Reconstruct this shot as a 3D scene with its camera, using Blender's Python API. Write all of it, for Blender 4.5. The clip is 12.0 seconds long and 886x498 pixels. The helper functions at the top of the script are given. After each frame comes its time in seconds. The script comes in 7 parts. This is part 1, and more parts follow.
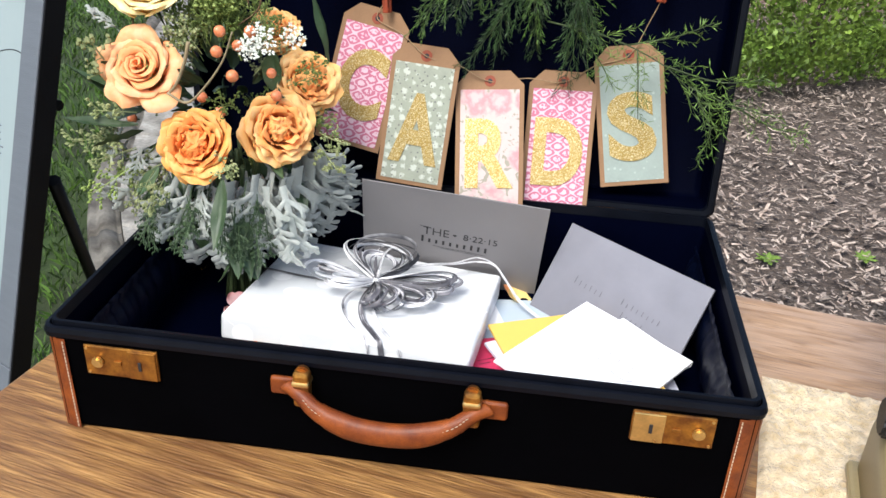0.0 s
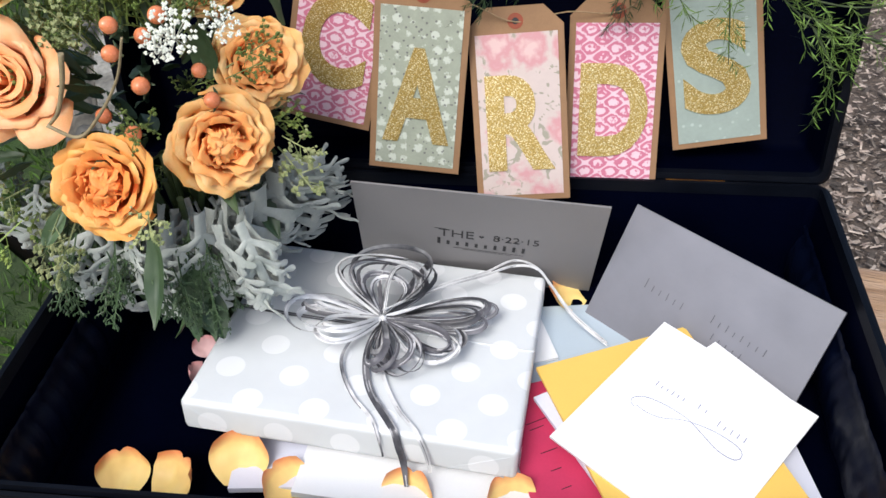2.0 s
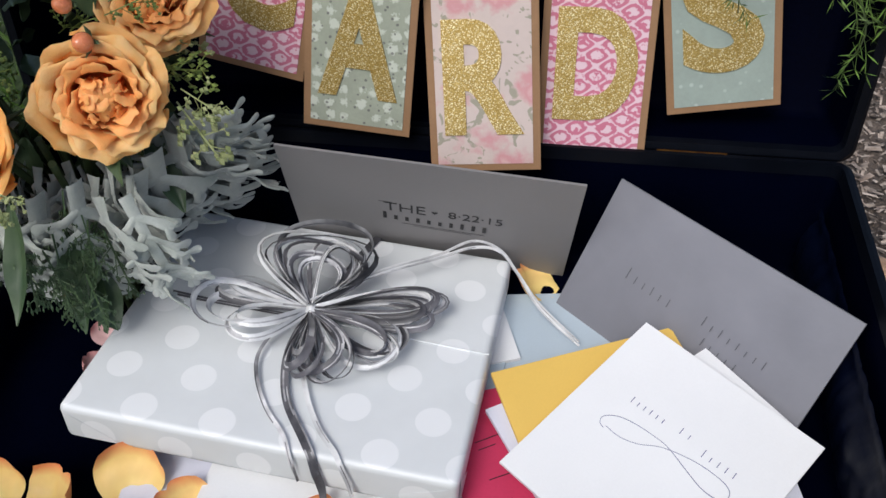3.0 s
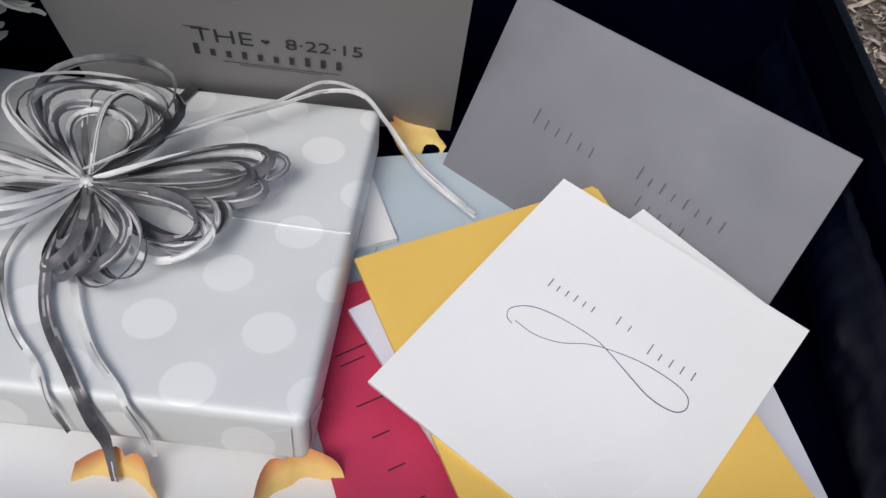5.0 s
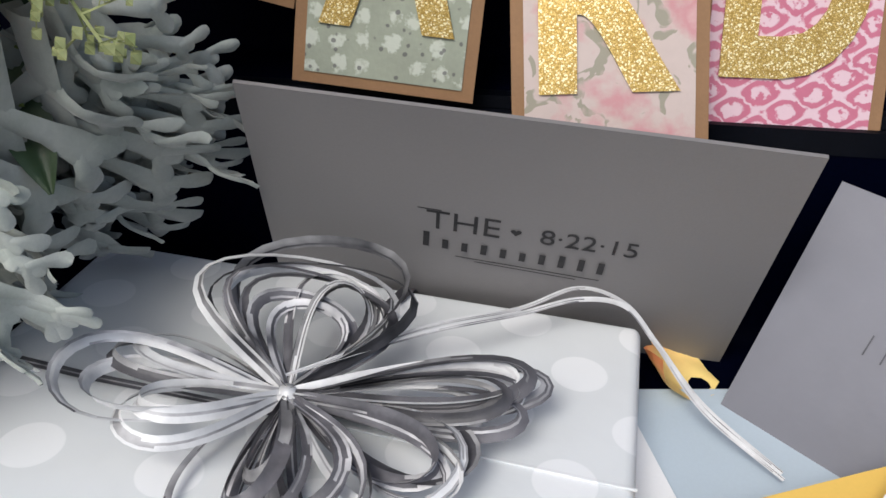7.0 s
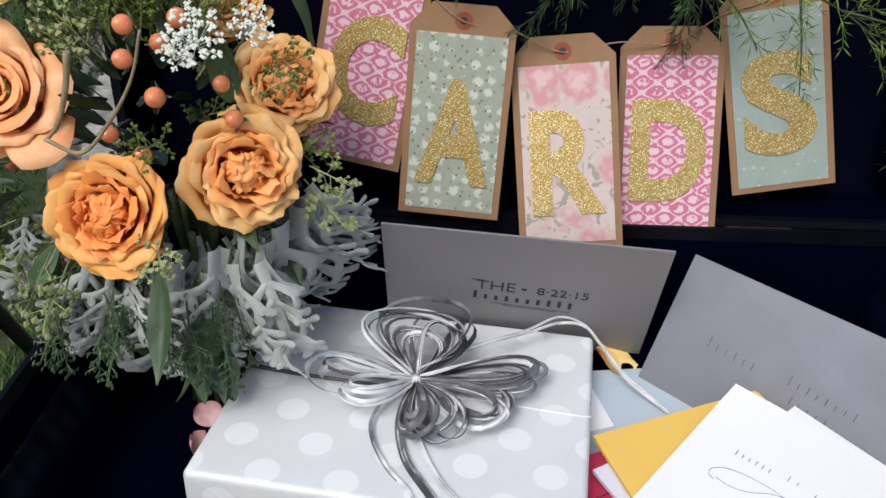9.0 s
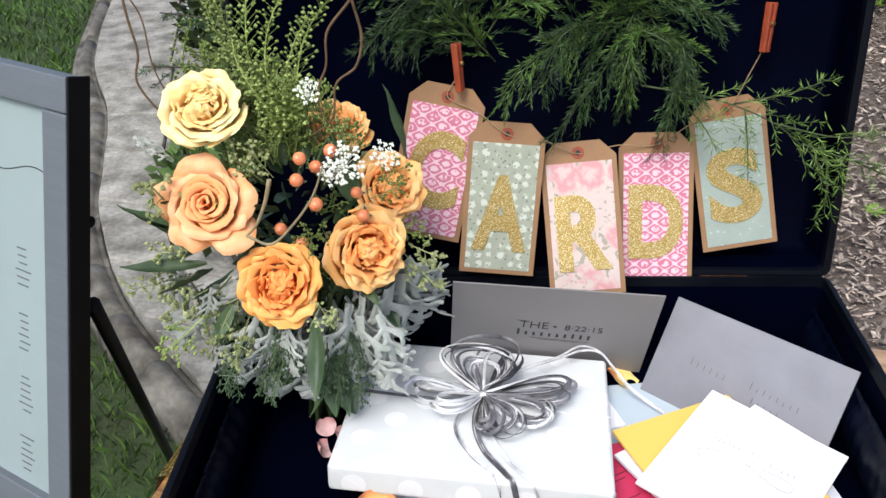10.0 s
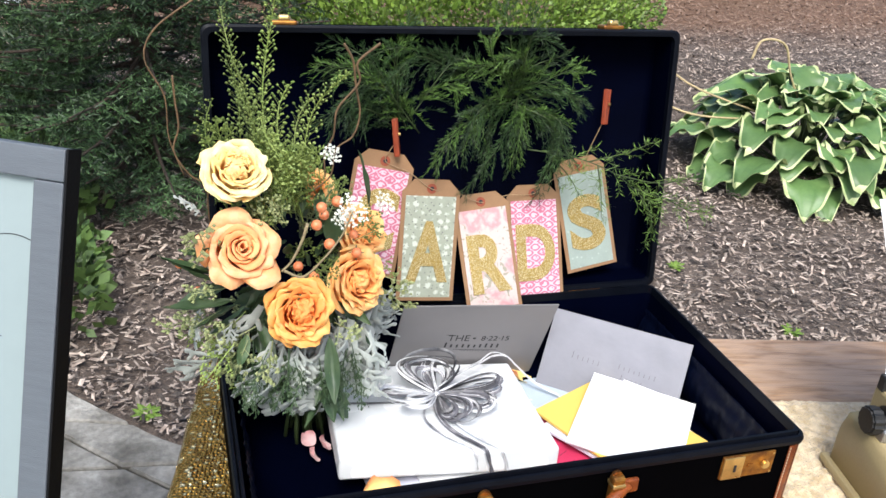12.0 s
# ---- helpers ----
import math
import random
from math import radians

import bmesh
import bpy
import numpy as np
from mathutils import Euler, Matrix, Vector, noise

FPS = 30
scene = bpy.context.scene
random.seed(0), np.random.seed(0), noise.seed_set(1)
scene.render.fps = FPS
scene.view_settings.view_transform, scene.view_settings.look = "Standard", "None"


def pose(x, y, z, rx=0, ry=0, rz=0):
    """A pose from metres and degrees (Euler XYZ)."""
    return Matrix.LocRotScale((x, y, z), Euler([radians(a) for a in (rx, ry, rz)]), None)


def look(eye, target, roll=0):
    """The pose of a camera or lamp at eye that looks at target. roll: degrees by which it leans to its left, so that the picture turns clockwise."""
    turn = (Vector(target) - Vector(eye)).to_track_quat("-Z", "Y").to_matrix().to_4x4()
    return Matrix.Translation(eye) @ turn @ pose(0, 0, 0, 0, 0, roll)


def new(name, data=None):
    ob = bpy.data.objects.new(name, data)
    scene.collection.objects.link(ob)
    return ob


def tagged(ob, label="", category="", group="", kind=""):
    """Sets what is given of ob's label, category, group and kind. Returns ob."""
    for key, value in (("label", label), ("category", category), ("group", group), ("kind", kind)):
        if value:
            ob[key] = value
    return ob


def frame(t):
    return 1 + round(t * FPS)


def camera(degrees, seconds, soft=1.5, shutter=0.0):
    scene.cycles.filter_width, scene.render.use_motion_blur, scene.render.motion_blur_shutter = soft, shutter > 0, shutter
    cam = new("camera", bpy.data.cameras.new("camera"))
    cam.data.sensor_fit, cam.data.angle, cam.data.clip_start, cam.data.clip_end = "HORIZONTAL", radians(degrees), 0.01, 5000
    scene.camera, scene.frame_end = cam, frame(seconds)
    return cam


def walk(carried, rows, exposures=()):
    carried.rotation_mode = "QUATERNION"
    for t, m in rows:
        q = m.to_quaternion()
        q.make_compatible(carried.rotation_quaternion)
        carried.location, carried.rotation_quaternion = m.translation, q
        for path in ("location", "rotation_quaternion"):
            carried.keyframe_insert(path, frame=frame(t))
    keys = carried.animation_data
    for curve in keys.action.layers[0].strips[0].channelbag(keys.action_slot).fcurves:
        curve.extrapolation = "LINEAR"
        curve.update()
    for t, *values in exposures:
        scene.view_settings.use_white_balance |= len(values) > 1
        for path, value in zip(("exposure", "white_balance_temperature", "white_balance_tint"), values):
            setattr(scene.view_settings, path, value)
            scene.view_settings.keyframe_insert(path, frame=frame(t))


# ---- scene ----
cam = camera(54.1, 12.0)
PATH = [
    (0, (0.113, -0.585, 1.295), (-0.1, 1.162, 0.346), 2.5),
    (0.5, (0.034, -0.495, 1.342), (-0.172, 1.241, 0.371), 1.6),
    (1, (-0.013, -0.45, 1.366), (-0.2, 1.214, 0.272), -3.3),
    (1.5, (0.012, -0.39, 1.348), (-0.213, 1.144, 0.084), -6.0),
    (2, (0.069, -0.274, 1.319), (-0.153, 1.221, 0.01), -3.1),
    (2.5, (0.09, -0.2, 1.288), (-0.17, 1.232, -0.083), -2.5),
    (4.5, (0.109, -0.097, 1.166), (0.095, 1.225, -0.335), 1.75),
    (5, (0.11, -0.065, 1.117), (0.124, 1.193, -0.437), 2.3),
    (5.5, (0.098, -0.053, 1.08), (0.155, 1.29, -0.401), 6.6),
    (6, (0.074, -0.028, 1.044), (0.032, 1.439, -0.315), 8.3),
    (6.5, (0.048, 0.002, 1.03), (-0.128, 1.585, -0.18), 1.7),
    (8.5, (0.02, -0.126, 1.139), (-0.263, 1.53, 0.054), -1.9),
    (9, (0.017, -0.241, 1.239), (-0.168, 1.401, 0.113), -1.7),
    (9.5, (-0.022, -0.365, 1.317), (-0.149, 1.29, 0.202), -1.95),
    (10, (-0.047, -0.436, 1.386), (-0.161, 1.26, 0.332), -2.0),
    (10.5, (-0.081, -0.451, 1.398), (0.075, 1.292, 0.429), 1.0),
    (11, (-0.172, -0.478, 1.428), (0.198, 1.284, 0.559), 0.6),
    (11.5, (-0.227, -0.551, 1.445), (0.198, 1.194, 0.564), 2.1),
    (12, (-0.346, -0.621, 1.443), (0.229, 1.082, 0.567), 4.8),
]
STOPS = [(0, 0.85), (0.5, 0.92), (1, 0.9), (1.5, 0.7), (2, 0.45), (2.5, 0.14), (4.5, -0.15), (5, -0.2), (5.5, -0.32), (6, -0.28), (6.5, 0.0), (8.5, 0.13), (9, 0.12), (9.5, 0.48), (10, 0.65), (10.5, 0.72), (11, 0.8), (11.5, 0.85), (12, 0.92)]
EXPOSURES = [(t, stops, 6350 if 5 <= t <= 7 else 6200, 8) for t, stops in STOPS]
walk(cam, [(t, look(eye, target, roll)) for t, eye, target, roll in PATH], EXPOSURES)
# ---- light ----
world = bpy.data.worlds.new("sky")
scene.world = world
world.use_nodes = True
wn = world.node_tree.nodes
sky = wn.new("ShaderNodeTexSky")
sky.sky_type, sky.sun_disc = "NISHITA", False
sky.sun_elevation, sky.sun_rotation = radians(55), radians(200)
sky.air_density, sky.dust_density = 1.0, 4.0
world.node_tree.links.new(sky.outputs[0], wn["Background"].inputs[0])
wn["Background"].inputs[1].default_value = 0.13
sun = new("sun", bpy.data.lights.new("sun", "SUN"))
sun.data.energy, sun.data.angle, sun.data.color = 1.75, radians(25), (1.0, 0.985, 0.95)
sun.matrix_world = look((-0.8, -2.3, 3.3), (0, 0, 0))

# ---- materials ----
def mat(name, color, rough=0.6, metal=0.0, vary=0.25, scale=30.0, bump=0.2, bump_scale=None, color2=None,
        sheen=0.0, sss=0.0, detail=6.0, stretch=(1, 1, 1), island=0.0, depth=0.002, coat=0.0, objrand=0.0, spec=0.5):
    """A procedural surface: two scales of colour noise, fine relief and uneven gloss."""
    m = bpy.data.materials.new(name)
    m.use_nodes = True
    nt = m.node_tree
    n, link = nt.nodes, nt.links.new
    b = n["Principled BSDF"]
    b.inputs["Roughness"].default_value = rough
    b.inputs["Metallic"].default_value = metal
    b.inputs["Specular IOR Level"].default_value = spec
    b.inputs["Sheen Weight"].default_value = sheen
    b.inputs["Subsurface Weight"].default_value = sss
    b.inputs["Subsurface Scale"].default_value = 0.006
    b.inputs["Coat Weight"].default_value = coat
    tc = n.new("ShaderNodeTexCoord")
    mp = n.new("ShaderNodeMapping")
    mp.inputs["Scale"].default_value = stretch
    link(tc.outputs["Object"], mp.inputs["Vector"])
    big = n.new("ShaderNodeTexNoise")
    big.inputs["Scale"].default_value, big.inputs["Detail"].default_value = scale, detail
    link(mp.outputs[0], big.inputs["Vector"])
    fine = n.new("ShaderNodeTexNoise")
    fine.inputs["Scale"].default_value, fine.inputs["Detail"].default_value = bump_scale or scale * 8, 4
    link(mp.outputs[0], fine.inputs["Vector"])
    c2 = color2 or tuple(c * (1 - vary) for c in color)
    ramp = n.new("ShaderNodeMix")
    ramp.data_type = "RGBA"
    ramp.inputs[6].default_value, ramp.inputs[7].default_value = (*c2, 1), (*color, 1)
    rng = n.new("ShaderNodeMapRange")
    rng.inputs[1].default_value, rng.inputs[2].default_value = 0.33, 0.67
    link(big.outputs[0], rng.inputs[0])
    link(rng.outputs[0], ramp.inputs[0])
    out = ramp.outputs[2]
    fm = n.new("ShaderNodeMix")
    fm.data_type, fm.blend_type = "RGBA", "MULTIPLY"
    fm.inputs[0].default_value = min(1, vary * 1.2)
    link(out, fm.inputs[6])
    link(fine.outputs[0], fm.inputs[7])
    gain = n.new("ShaderNodeMix")
    gain.data_type, gain.blend_type = "RGBA", "MULTIPLY"
    gain.inputs[0].default_value = 1
    g = 1 + 0.6 * min(1, vary * 1.2)
    gain.inputs[7].default_value = (g, g, g, 1)
    link(fm.outputs[2], gain.inputs[6])
    out = gain.outputs[2]
    if island or objrand:
        src = n.new("ShaderNodeNewGeometry" if island else "ShaderNodeObjectInfo")
        hs = n.new("ShaderNodeHueSaturation")
        k = island or objrand
        mr = n.new("ShaderNodeMapRange")
        mr.inputs[3].default_value, mr.inputs[4].default_value = 1 - k, 1 + k
        link(src.outputs["Random Per Island" if island else "Random"], mr.inputs[0])
        link(mr.outputs[0], hs.inputs["Value"])
        link(out, hs.inputs["Color"])
        out = hs.outputs[0]
    link(out, b.inputs["Base Color"])
    if bump:
        bp = n.new("ShaderNodeBump")
        bp.inputs["Strength"].default_value, bp.inputs["Distance"].default_value = bump, depth
        link(fine.outputs[0], bp.inputs["Height"])
        link(bp.outputs[0], b.inputs["Normal"])
    rr = n.new("ShaderNodeMapRange")
    rr.inputs[3].default_value, rr.inputs[4].default_value = max(0.02, rough - 0.08), min(1, rough + 0.08)
    link(big.outputs[0], rr.inputs[0])
    link(rr.outputs[0], b.inputs["Roughness"])
    return m


def shade_mix(m, mask, color):
    """Lays a second colour over a material's base where the mask socket is 1."""
    nt = m.node_tree
    b = nt.nodes["Principled BSDF"]
    old = b.inputs["Base Color"].links[0].from_socket
    mix = nt.nodes.new("ShaderNodeMix")
    mix.data_type = "RGBA"
    nt.links.new(mask, mix.inputs[0])
    nt.links.new(old, mix.inputs[6])
    mix.inputs[7].default_value = (*color, 1)
    nt.links.new(mix.outputs[2], b.inputs["Base Color"])
    return m


def tex(m, kind, scale, **props):
    """A texture node of m on object coordinates; returns the node."""
    nt = m.node_tree
    tc = nt.nodes.new("ShaderNodeTexCoord")
    t = nt.nodes.new(kind)
    t.inputs["Scale"].default_value = scale
    for k, v in props.items():
        t.inputs[k.replace("_", " ")].default_value = v
    nt.links.new(tc.outputs["Object"], t.inputs["Vector"])
    return t


def band(m, socket, lo, hi, low=0.0, high=1.0):
    r = m.node_tree.nodes.new("ShaderNodeMapRange")
    r.inputs[1].default_value, r.inputs[2].default_value = lo, hi
    r.inputs[3].default_value, r.inputs[4].default_value = low, high
    m.node_tree.links.new(socket, r.inputs[0])
    return r.outputs[0]


def math_node(m, op, a, b):
    q = m.node_tree.nodes.new("ShaderNodeMath")
    q.operation = op
    for i, v in enumerate((a, b)):
        if isinstance(v, (int, float)):
            q.inputs[i].default_value = v
        else:
            m.node_tree.links.new(v, q.inputs[i])
    return q.outputs[0]


M_LEATHER_BLACK = mat("black_leather", (0.001, 0.001, 0.0014), 0.85, spec=0.012, vary=0.3, scale=20, bump=0.4, bump_scale=900, depth=0.0006)
M_LINING = mat("navy_satin", (0.0004, 0.001, 0.0065), 0.6, spec=0.014, vary=0.35, scale=14, bump=0.25, bump_scale=500, depth=0.0008)
M_SATIN = mat("navy_satin_pocket", (0.0012, 0.0028, 0.012), 0.4, spec=0.11, vary=0.3, scale=14, bump=0.25, bump_scale=300, depth=0.0008)
M_RIM = mat("dark_binding", (0.0025, 0.0035, 0.007), 0.42, spec=0.13, vary=0.35, scale=40, bump=0.3, bump_scale=700, depth=0.0005)
M_LEATHER_TAN = mat("tan_leather", (0.25, 0.062, 0.012), 0.42, spec=0.25, vary=0.45, scale=60, bump=0.35, bump_scale=800, color2=(0.13, 0.03, 0.01), depth=0.0006)
M_BRASS = mat("aged_brass", (0.47, 0.22, 0.04), 0.4, metal=0.85, vary=0.45, scale=70, bump=0.15, bump_scale=400, color2=(0.2, 0.08, 0.025), depth=0.0005)
M_BRASS_BRIGHT = mat("worn_brass", (0.75, 0.52, 0.2), 0.3, metal=0.9, vary=0.25, scale=90, bump=0.1, bump_scale=500, depth=0.0004)
M_STITCH = mat("cream_thread", (0.62, 0.5, 0.36), 0.8, vary=0.2, scale=300)
M_WOOD = mat("oiled_oak", (0.43, 0.225, 0.07), 0.5, vary=0.6, scale=9, bump=0.7, bump_scale=30, color2=(0.15, 0.062, 0.018), stretch=(1.0, 13, 13), depth=0.0025, coat=0.1)
M_WHITE = mat("white_paper", (0.84, 0.84, 0.85), 0.7, vary=0.04, scale=12, bump=0.12, bump_scale=700, depth=0.0004)
M_LILAC = mat("lilac_white_paper", (0.7, 0.71, 0.82), 0.7, vary=0.05, scale=12, bump=0.12, bump_scale=700, depth=0.0004)
M_GREY = mat("pearl_grey_paper", (0.196, 0.185, 0.185), 0.65, vary=0.07, scale=10, bump=0.15, bump_scale=900, depth=0.0004, sheen=0.1)
M_GREY_COOL = mat("silver_grey_paper", (0.225, 0.225, 0.255), 0.5, metal=0.1, vary=0.16, scale=9, bump=0.3, bump_scale=28, depth=0.003)
M_YELLOW = mat("golden_yellow_paper", (0.83, 0.54, 0.12), 0.65, vary=0.06, scale=15, bump=0.12, bump_scale=700, depth=0.0004)
M_PINK = mat("magenta_paper", (0.58, 0.035, 0.11), 0.6, vary=0.12, scale=25, bump=0.2, bump_scale=600, depth=0.0005)
M_BLUE = mat("pale_blue_paper", (0.47, 0.55, 0.62), 0.6, vary=0.06, scale=15, bump=0.12, bump_scale=700, depth=0.0004)
M_INK = mat("black_ink", (0.015, 0.014, 0.016), 0.6, vary=0.1)
M_INK_BLUE = mat("blue_ink", (0.08, 0.09, 0.24), 0.6, vary=0.1)
M_PENCIL = mat("grey_pencil", (0.1, 0.1, 0.115), 0.6, vary=0.2)
M_KRAFT = mat("kraft_card", (0.28, 0.155, 0.075), 0.75, vary=0.15, scale=40, bump=0.15, bump_scale=900, depth=0.0004)
M_EYELET = mat("red_brown_reinforcement", (0.28, 0.06, 0.025), 0.7, vary=0.2, scale=200)
M_TWINE = mat("jute_twine", (0.36, 0.24, 0.13), 0.85, vary=0.3, scale=200)


def glitter():
    m = mat("gold_glitter", (0.78, 0.56, 0.19), 0.35, metal=0.55, vary=0.1, scale=60, bump=0)
    v = tex(m, "ShaderNodeTexVoronoi", 1500)
    dark = band(m, v.outputs["Distance"], 0.25, 0.6)
    shade_mix(m, dark, (0.4, 0.25, 0.055))
    sep = m.node_tree.nodes.new("ShaderNodeSeparateColor")
    m.node_tree.links.new(v.outputs["Color"], sep.inputs[0])
    shade_mix(m, band(m, sep.outputs[0], 0.8, 0.86), (0.98, 0.88, 0.55))
    bp = m.node_tree.nodes.new("ShaderNodeBump")
    bp.inputs["Strength"].default_value, bp.inputs["Distance"].default_value = 0.8, 0.001
    m.node_tree.links.new(sep.outputs[1], bp.inputs["Height"])
    m.node_tree.links.new(bp.outputs[0], m.node_tree.nodes["Principled BSDF"].inputs["Normal"])
    return m


M_GLITTER = glitter()


def damask():
    """Rose paper with a white lozenge-and-flower print."""
    m = mat("rose_damask_paper", (0.52, 0.15, 0.23), 0.7, vary=0.08, scale=30, bump=0.1)
    nt = m.node_tree
    tc = nt.nodes.new("ShaderNodeTexCoord")
    sp = nt.nodes.new("ShaderNodeSeparateXYZ")
    nt.links.new(tc.outputs["Object"], sp.inputs[0])
    wob = tex(m, "ShaderNodeTexNoise", 260, Detail=3.0)
    wv = math_node(m, "MULTIPLY", math_node(m, "SUBTRACT", wob.outputs[0], 0.5), 1.5)
    px, pz = 2 * math.pi / 0.0215, 2 * math.pi / 0.015
    cx = math_node(m, "COSINE", math_node(m, "ADD", math_node(m, "MULTIPLY", sp.outputs[0], px), wv), 0)
    cz = math_node(m, "COSINE", math_node(m, "ADD", math_node(m, "MULTIPLY", sp.outputs[2], pz), wv), 0)
    s = math_node(m, "ADD", cx, cz)
    web = math_node(m, "ABSOLUTE", s, 0)
    vine = band(m, web, 0.42, 0.2)
    vine = math_node(m, "MULTIPLY", vine, band(m, wob.outputs[0], 0.34, 0.42))
    flower = math_node(m, "MULTIPLY", band(m, s, 1.15, 1.35), band(m, wob.outputs[0], 0.36, 0.44))
    inv = math_node(m, "MULTIPLY", band(m, s, -1.15, -1.4), band(m, wob.outputs[0], 0.42, 0.48))
    mask = math_node(m, "MAXIMUM", vine, math_node(m, "MAXIMUM", flower, inv))
    return shade_mix(m, math_node(m, "MULTIPLY", mask, 0.85), (0.7, 0.54, 0.59))


def floral_green():
    """Sage paper with pale daisies and dark dots."""
    m = mat("sage_floral_paper", (0.32, 0.345, 0.27), 0.7, vary=0.12, scale=60, bump=0.1)
    v = tex(m, "ShaderNodeTexVoronoi", 92, Randomness=0.35)
    n = tex(m, "ShaderNodeTexNoise", 420, Detail=2.0)
    d = math_node(m, "ADD", v.outputs["Distance"], math_node(m, "MULTIPLY", math_node(m, "SUBTRACT", n.outputs[0], 0.5), 0.5))
    shade_mix(m, band(m, d, 0.42, 0.32, 0, 0.85), (0.55, 0.58, 0.5))
    v2 = tex(m, "ShaderNodeTexVoronoi", 210, Randomness=0.9)
    d2 = math_node(m, "ADD", v2.outputs["Distance"], math_node(m, "MULTIPLY", n.outputs[0], 0.25))
    return shade_mix(m, band(m, d2, 0.36, 0.29, 0, 0.75), (0.09, 0.085, 0.09))


def floral_pink():
    """Cream paper with blush roses and grey-green leaves."""
    m = mat("blush_rose_paper", (0.56, 0.46, 0.425), 0.7, vary=0.06, scale=30, bump=0.1)
    v = tex(m, "ShaderNodeTexVoronoi", 30, Randomness=0.7)
    n = tex(m, "ShaderNodeTexNoise", 130, Detail=3.0)
    d = math_node(m, "ADD", v.outputs["Distance"], math_node(m, "MULTIPLY", math_node(m, "SUBTRACT", n.outputs[0], 0.5), 0.6))
    shade_mix(m, band(m, d, 0.55, 0.35, 0, 0.85), (0.54, 0.24, 0.26))
    shade_mix(m, band(m, d, 0.3, 0.12, 0, 0.7), (0.66, 0.5, 0.47))
    n2 = tex(m, "ShaderNodeTexNoise", 75, Detail=2.0, Distortion=1.5)
    leaf = math_node(m, "MULTIPLY", band(m, n2.outputs[0], 0.58, 0.61), band(m, d, 0.45, 0.55))
    return shade_mix(m, math_node(m, "MULTIPLY", leaf, 0.85), (0.27, 0.26, 0.19))


def dotted_aqua():
    m = mat("aqua_print_paper", (0.30, 0.355, 0.315), 0.7, vary=0.1, scale=40, bump=0.1)
    v = tex(m, "ShaderNodeTexVoronoi", 130, Randomness=0.6)
    return shade_mix(m, band(m, v.outputs["Distance"], 0.3, 0.2, 0, 0.55), (0.5, 0.57, 0.53))


def dotted_wrap():
    """Silver wrapping paper with a regular print of white dots."""
    m = mat("silver_dotted_wrap", (0.75, 0.77, 0.78), 0.5, metal=0.05, vary=0.06, scale=14, bump=0.25, bump_scale=45, depth=0.0015)
    nt = m.node_tree
    tc = nt.nodes.new("ShaderNodeTexCoord")
    sp = nt.nodes.new("ShaderNodeSeparateXYZ")
    nt.links.new(tc.outputs["Object"], sp.inputs[0])
    p = 0.052

    def ring(ox, oy):
        fx = math_node(m, "SUBTRACT", math_node(m, "FRACT", math_node(m, "ADD", math_node(m, "DIVIDE", sp.outputs[0], p), ox), 0), 0.5)
        fy = math_node(m, "SUBTRACT", math_node(m, "FRACT", math_node(m, "ADD", math_node(m, "DIVIDE", math_node(m, "ADD", sp.outputs[1], sp.outputs[2]), p * 1.2), oy), 0), 0.5)
        fy = math_node(m, "MULTIPLY", fy, 1.2)
        return math_node(m, "SQRT", math_node(m, "ADD", math_node(m, "MULTIPLY", fx, fx), math_node(m, "MULTIPLY", fy, fy)), 0)
    d = math_node(m, "MINIMUM", ring(20.0, 20.0), ring(20.5, 20.5))
    return shade_mix(m, band(m, d, 0.225, 0.213), (0.85, 0.86, 0.87))


M_DAMASK, M_SAGE, M_BLUSH, M_AQUA, M_WRAP = damask(), floral_green(), floral_pink(), dotted_aqua(), dotted_wrap()

# ---- mesh helpers ----
def smooth(bm, on=True):
    for f in bm.faces:
        f.smooth = on
    return bm


def mesh_of(name, bm):
    me = bpy.data.meshes.new(name)
    bm.to_mesh(me)
    bm.free()
    return me


def part(name, bm, material, parent=None, label=""):
    """Links a bmesh as one mesh object under a thing or a part."""
    ob = new(name, bm if isinstance(bm, bpy.types.Mesh) else mesh_of(name, bm))
    if not ob.data.materials:
        ob.data.materials.append(material)
    if parent:
        ob.parent = parent
    return tagged(ob, label)


def thing(name, label, category, m=None, group=""):
    ob = new(name)
    if m is not None:
        ob.matrix_world = m
    return tagged(ob, label, category, group)


def box(sx, sy, sz, at=(0, 0, 0), bevel=0.0, seg=2, bm=None, m=None):
    """A bevelled box, centred at at."""
    b = bmesh.new()
    bmesh.ops.create_cube(b, size=1, matrix=Matrix.Diagonal((sx, sy, sz, 1)))
    if bevel:
        bmesh.ops.bevel(b, geom=b.edges[:], offset=bevel, segments=seg, affect="EDGES", profile=0.5)
    bmesh.ops.transform(b, matrix=(m if m is not None else Matrix.Translation(at)), verts=b.verts)
    if bm is None:
        return b
    return join(bm, b)


def join(bm, b):
    me = bpy.data.meshes.new("tmp")
    b.to_mesh(me)
    b.free()
    bm.from_mesh(me)
    bpy.data.meshes.remove(me)
    return bm


def cyl(r, h, m=None, seg=24, r2=None, bevel=0.0):
    b = bmesh.new()
    bmesh.ops.create_cone(b, cap_ends=True, segments=seg, radius1=r, radius2=r if r2 is None else r2, depth=h)
    if bevel:
        bmesh.ops.bevel(b, geom=[e for e in b.edges if len(e.link_faces) == 2 and any(len(f.verts) > 4 for f in e.link_faces)], offset=bevel, segments=2, affect="EDGES")
    if m is not None:
        bmesh.ops.transform(b, matrix=m, verts=b.verts)
    return b


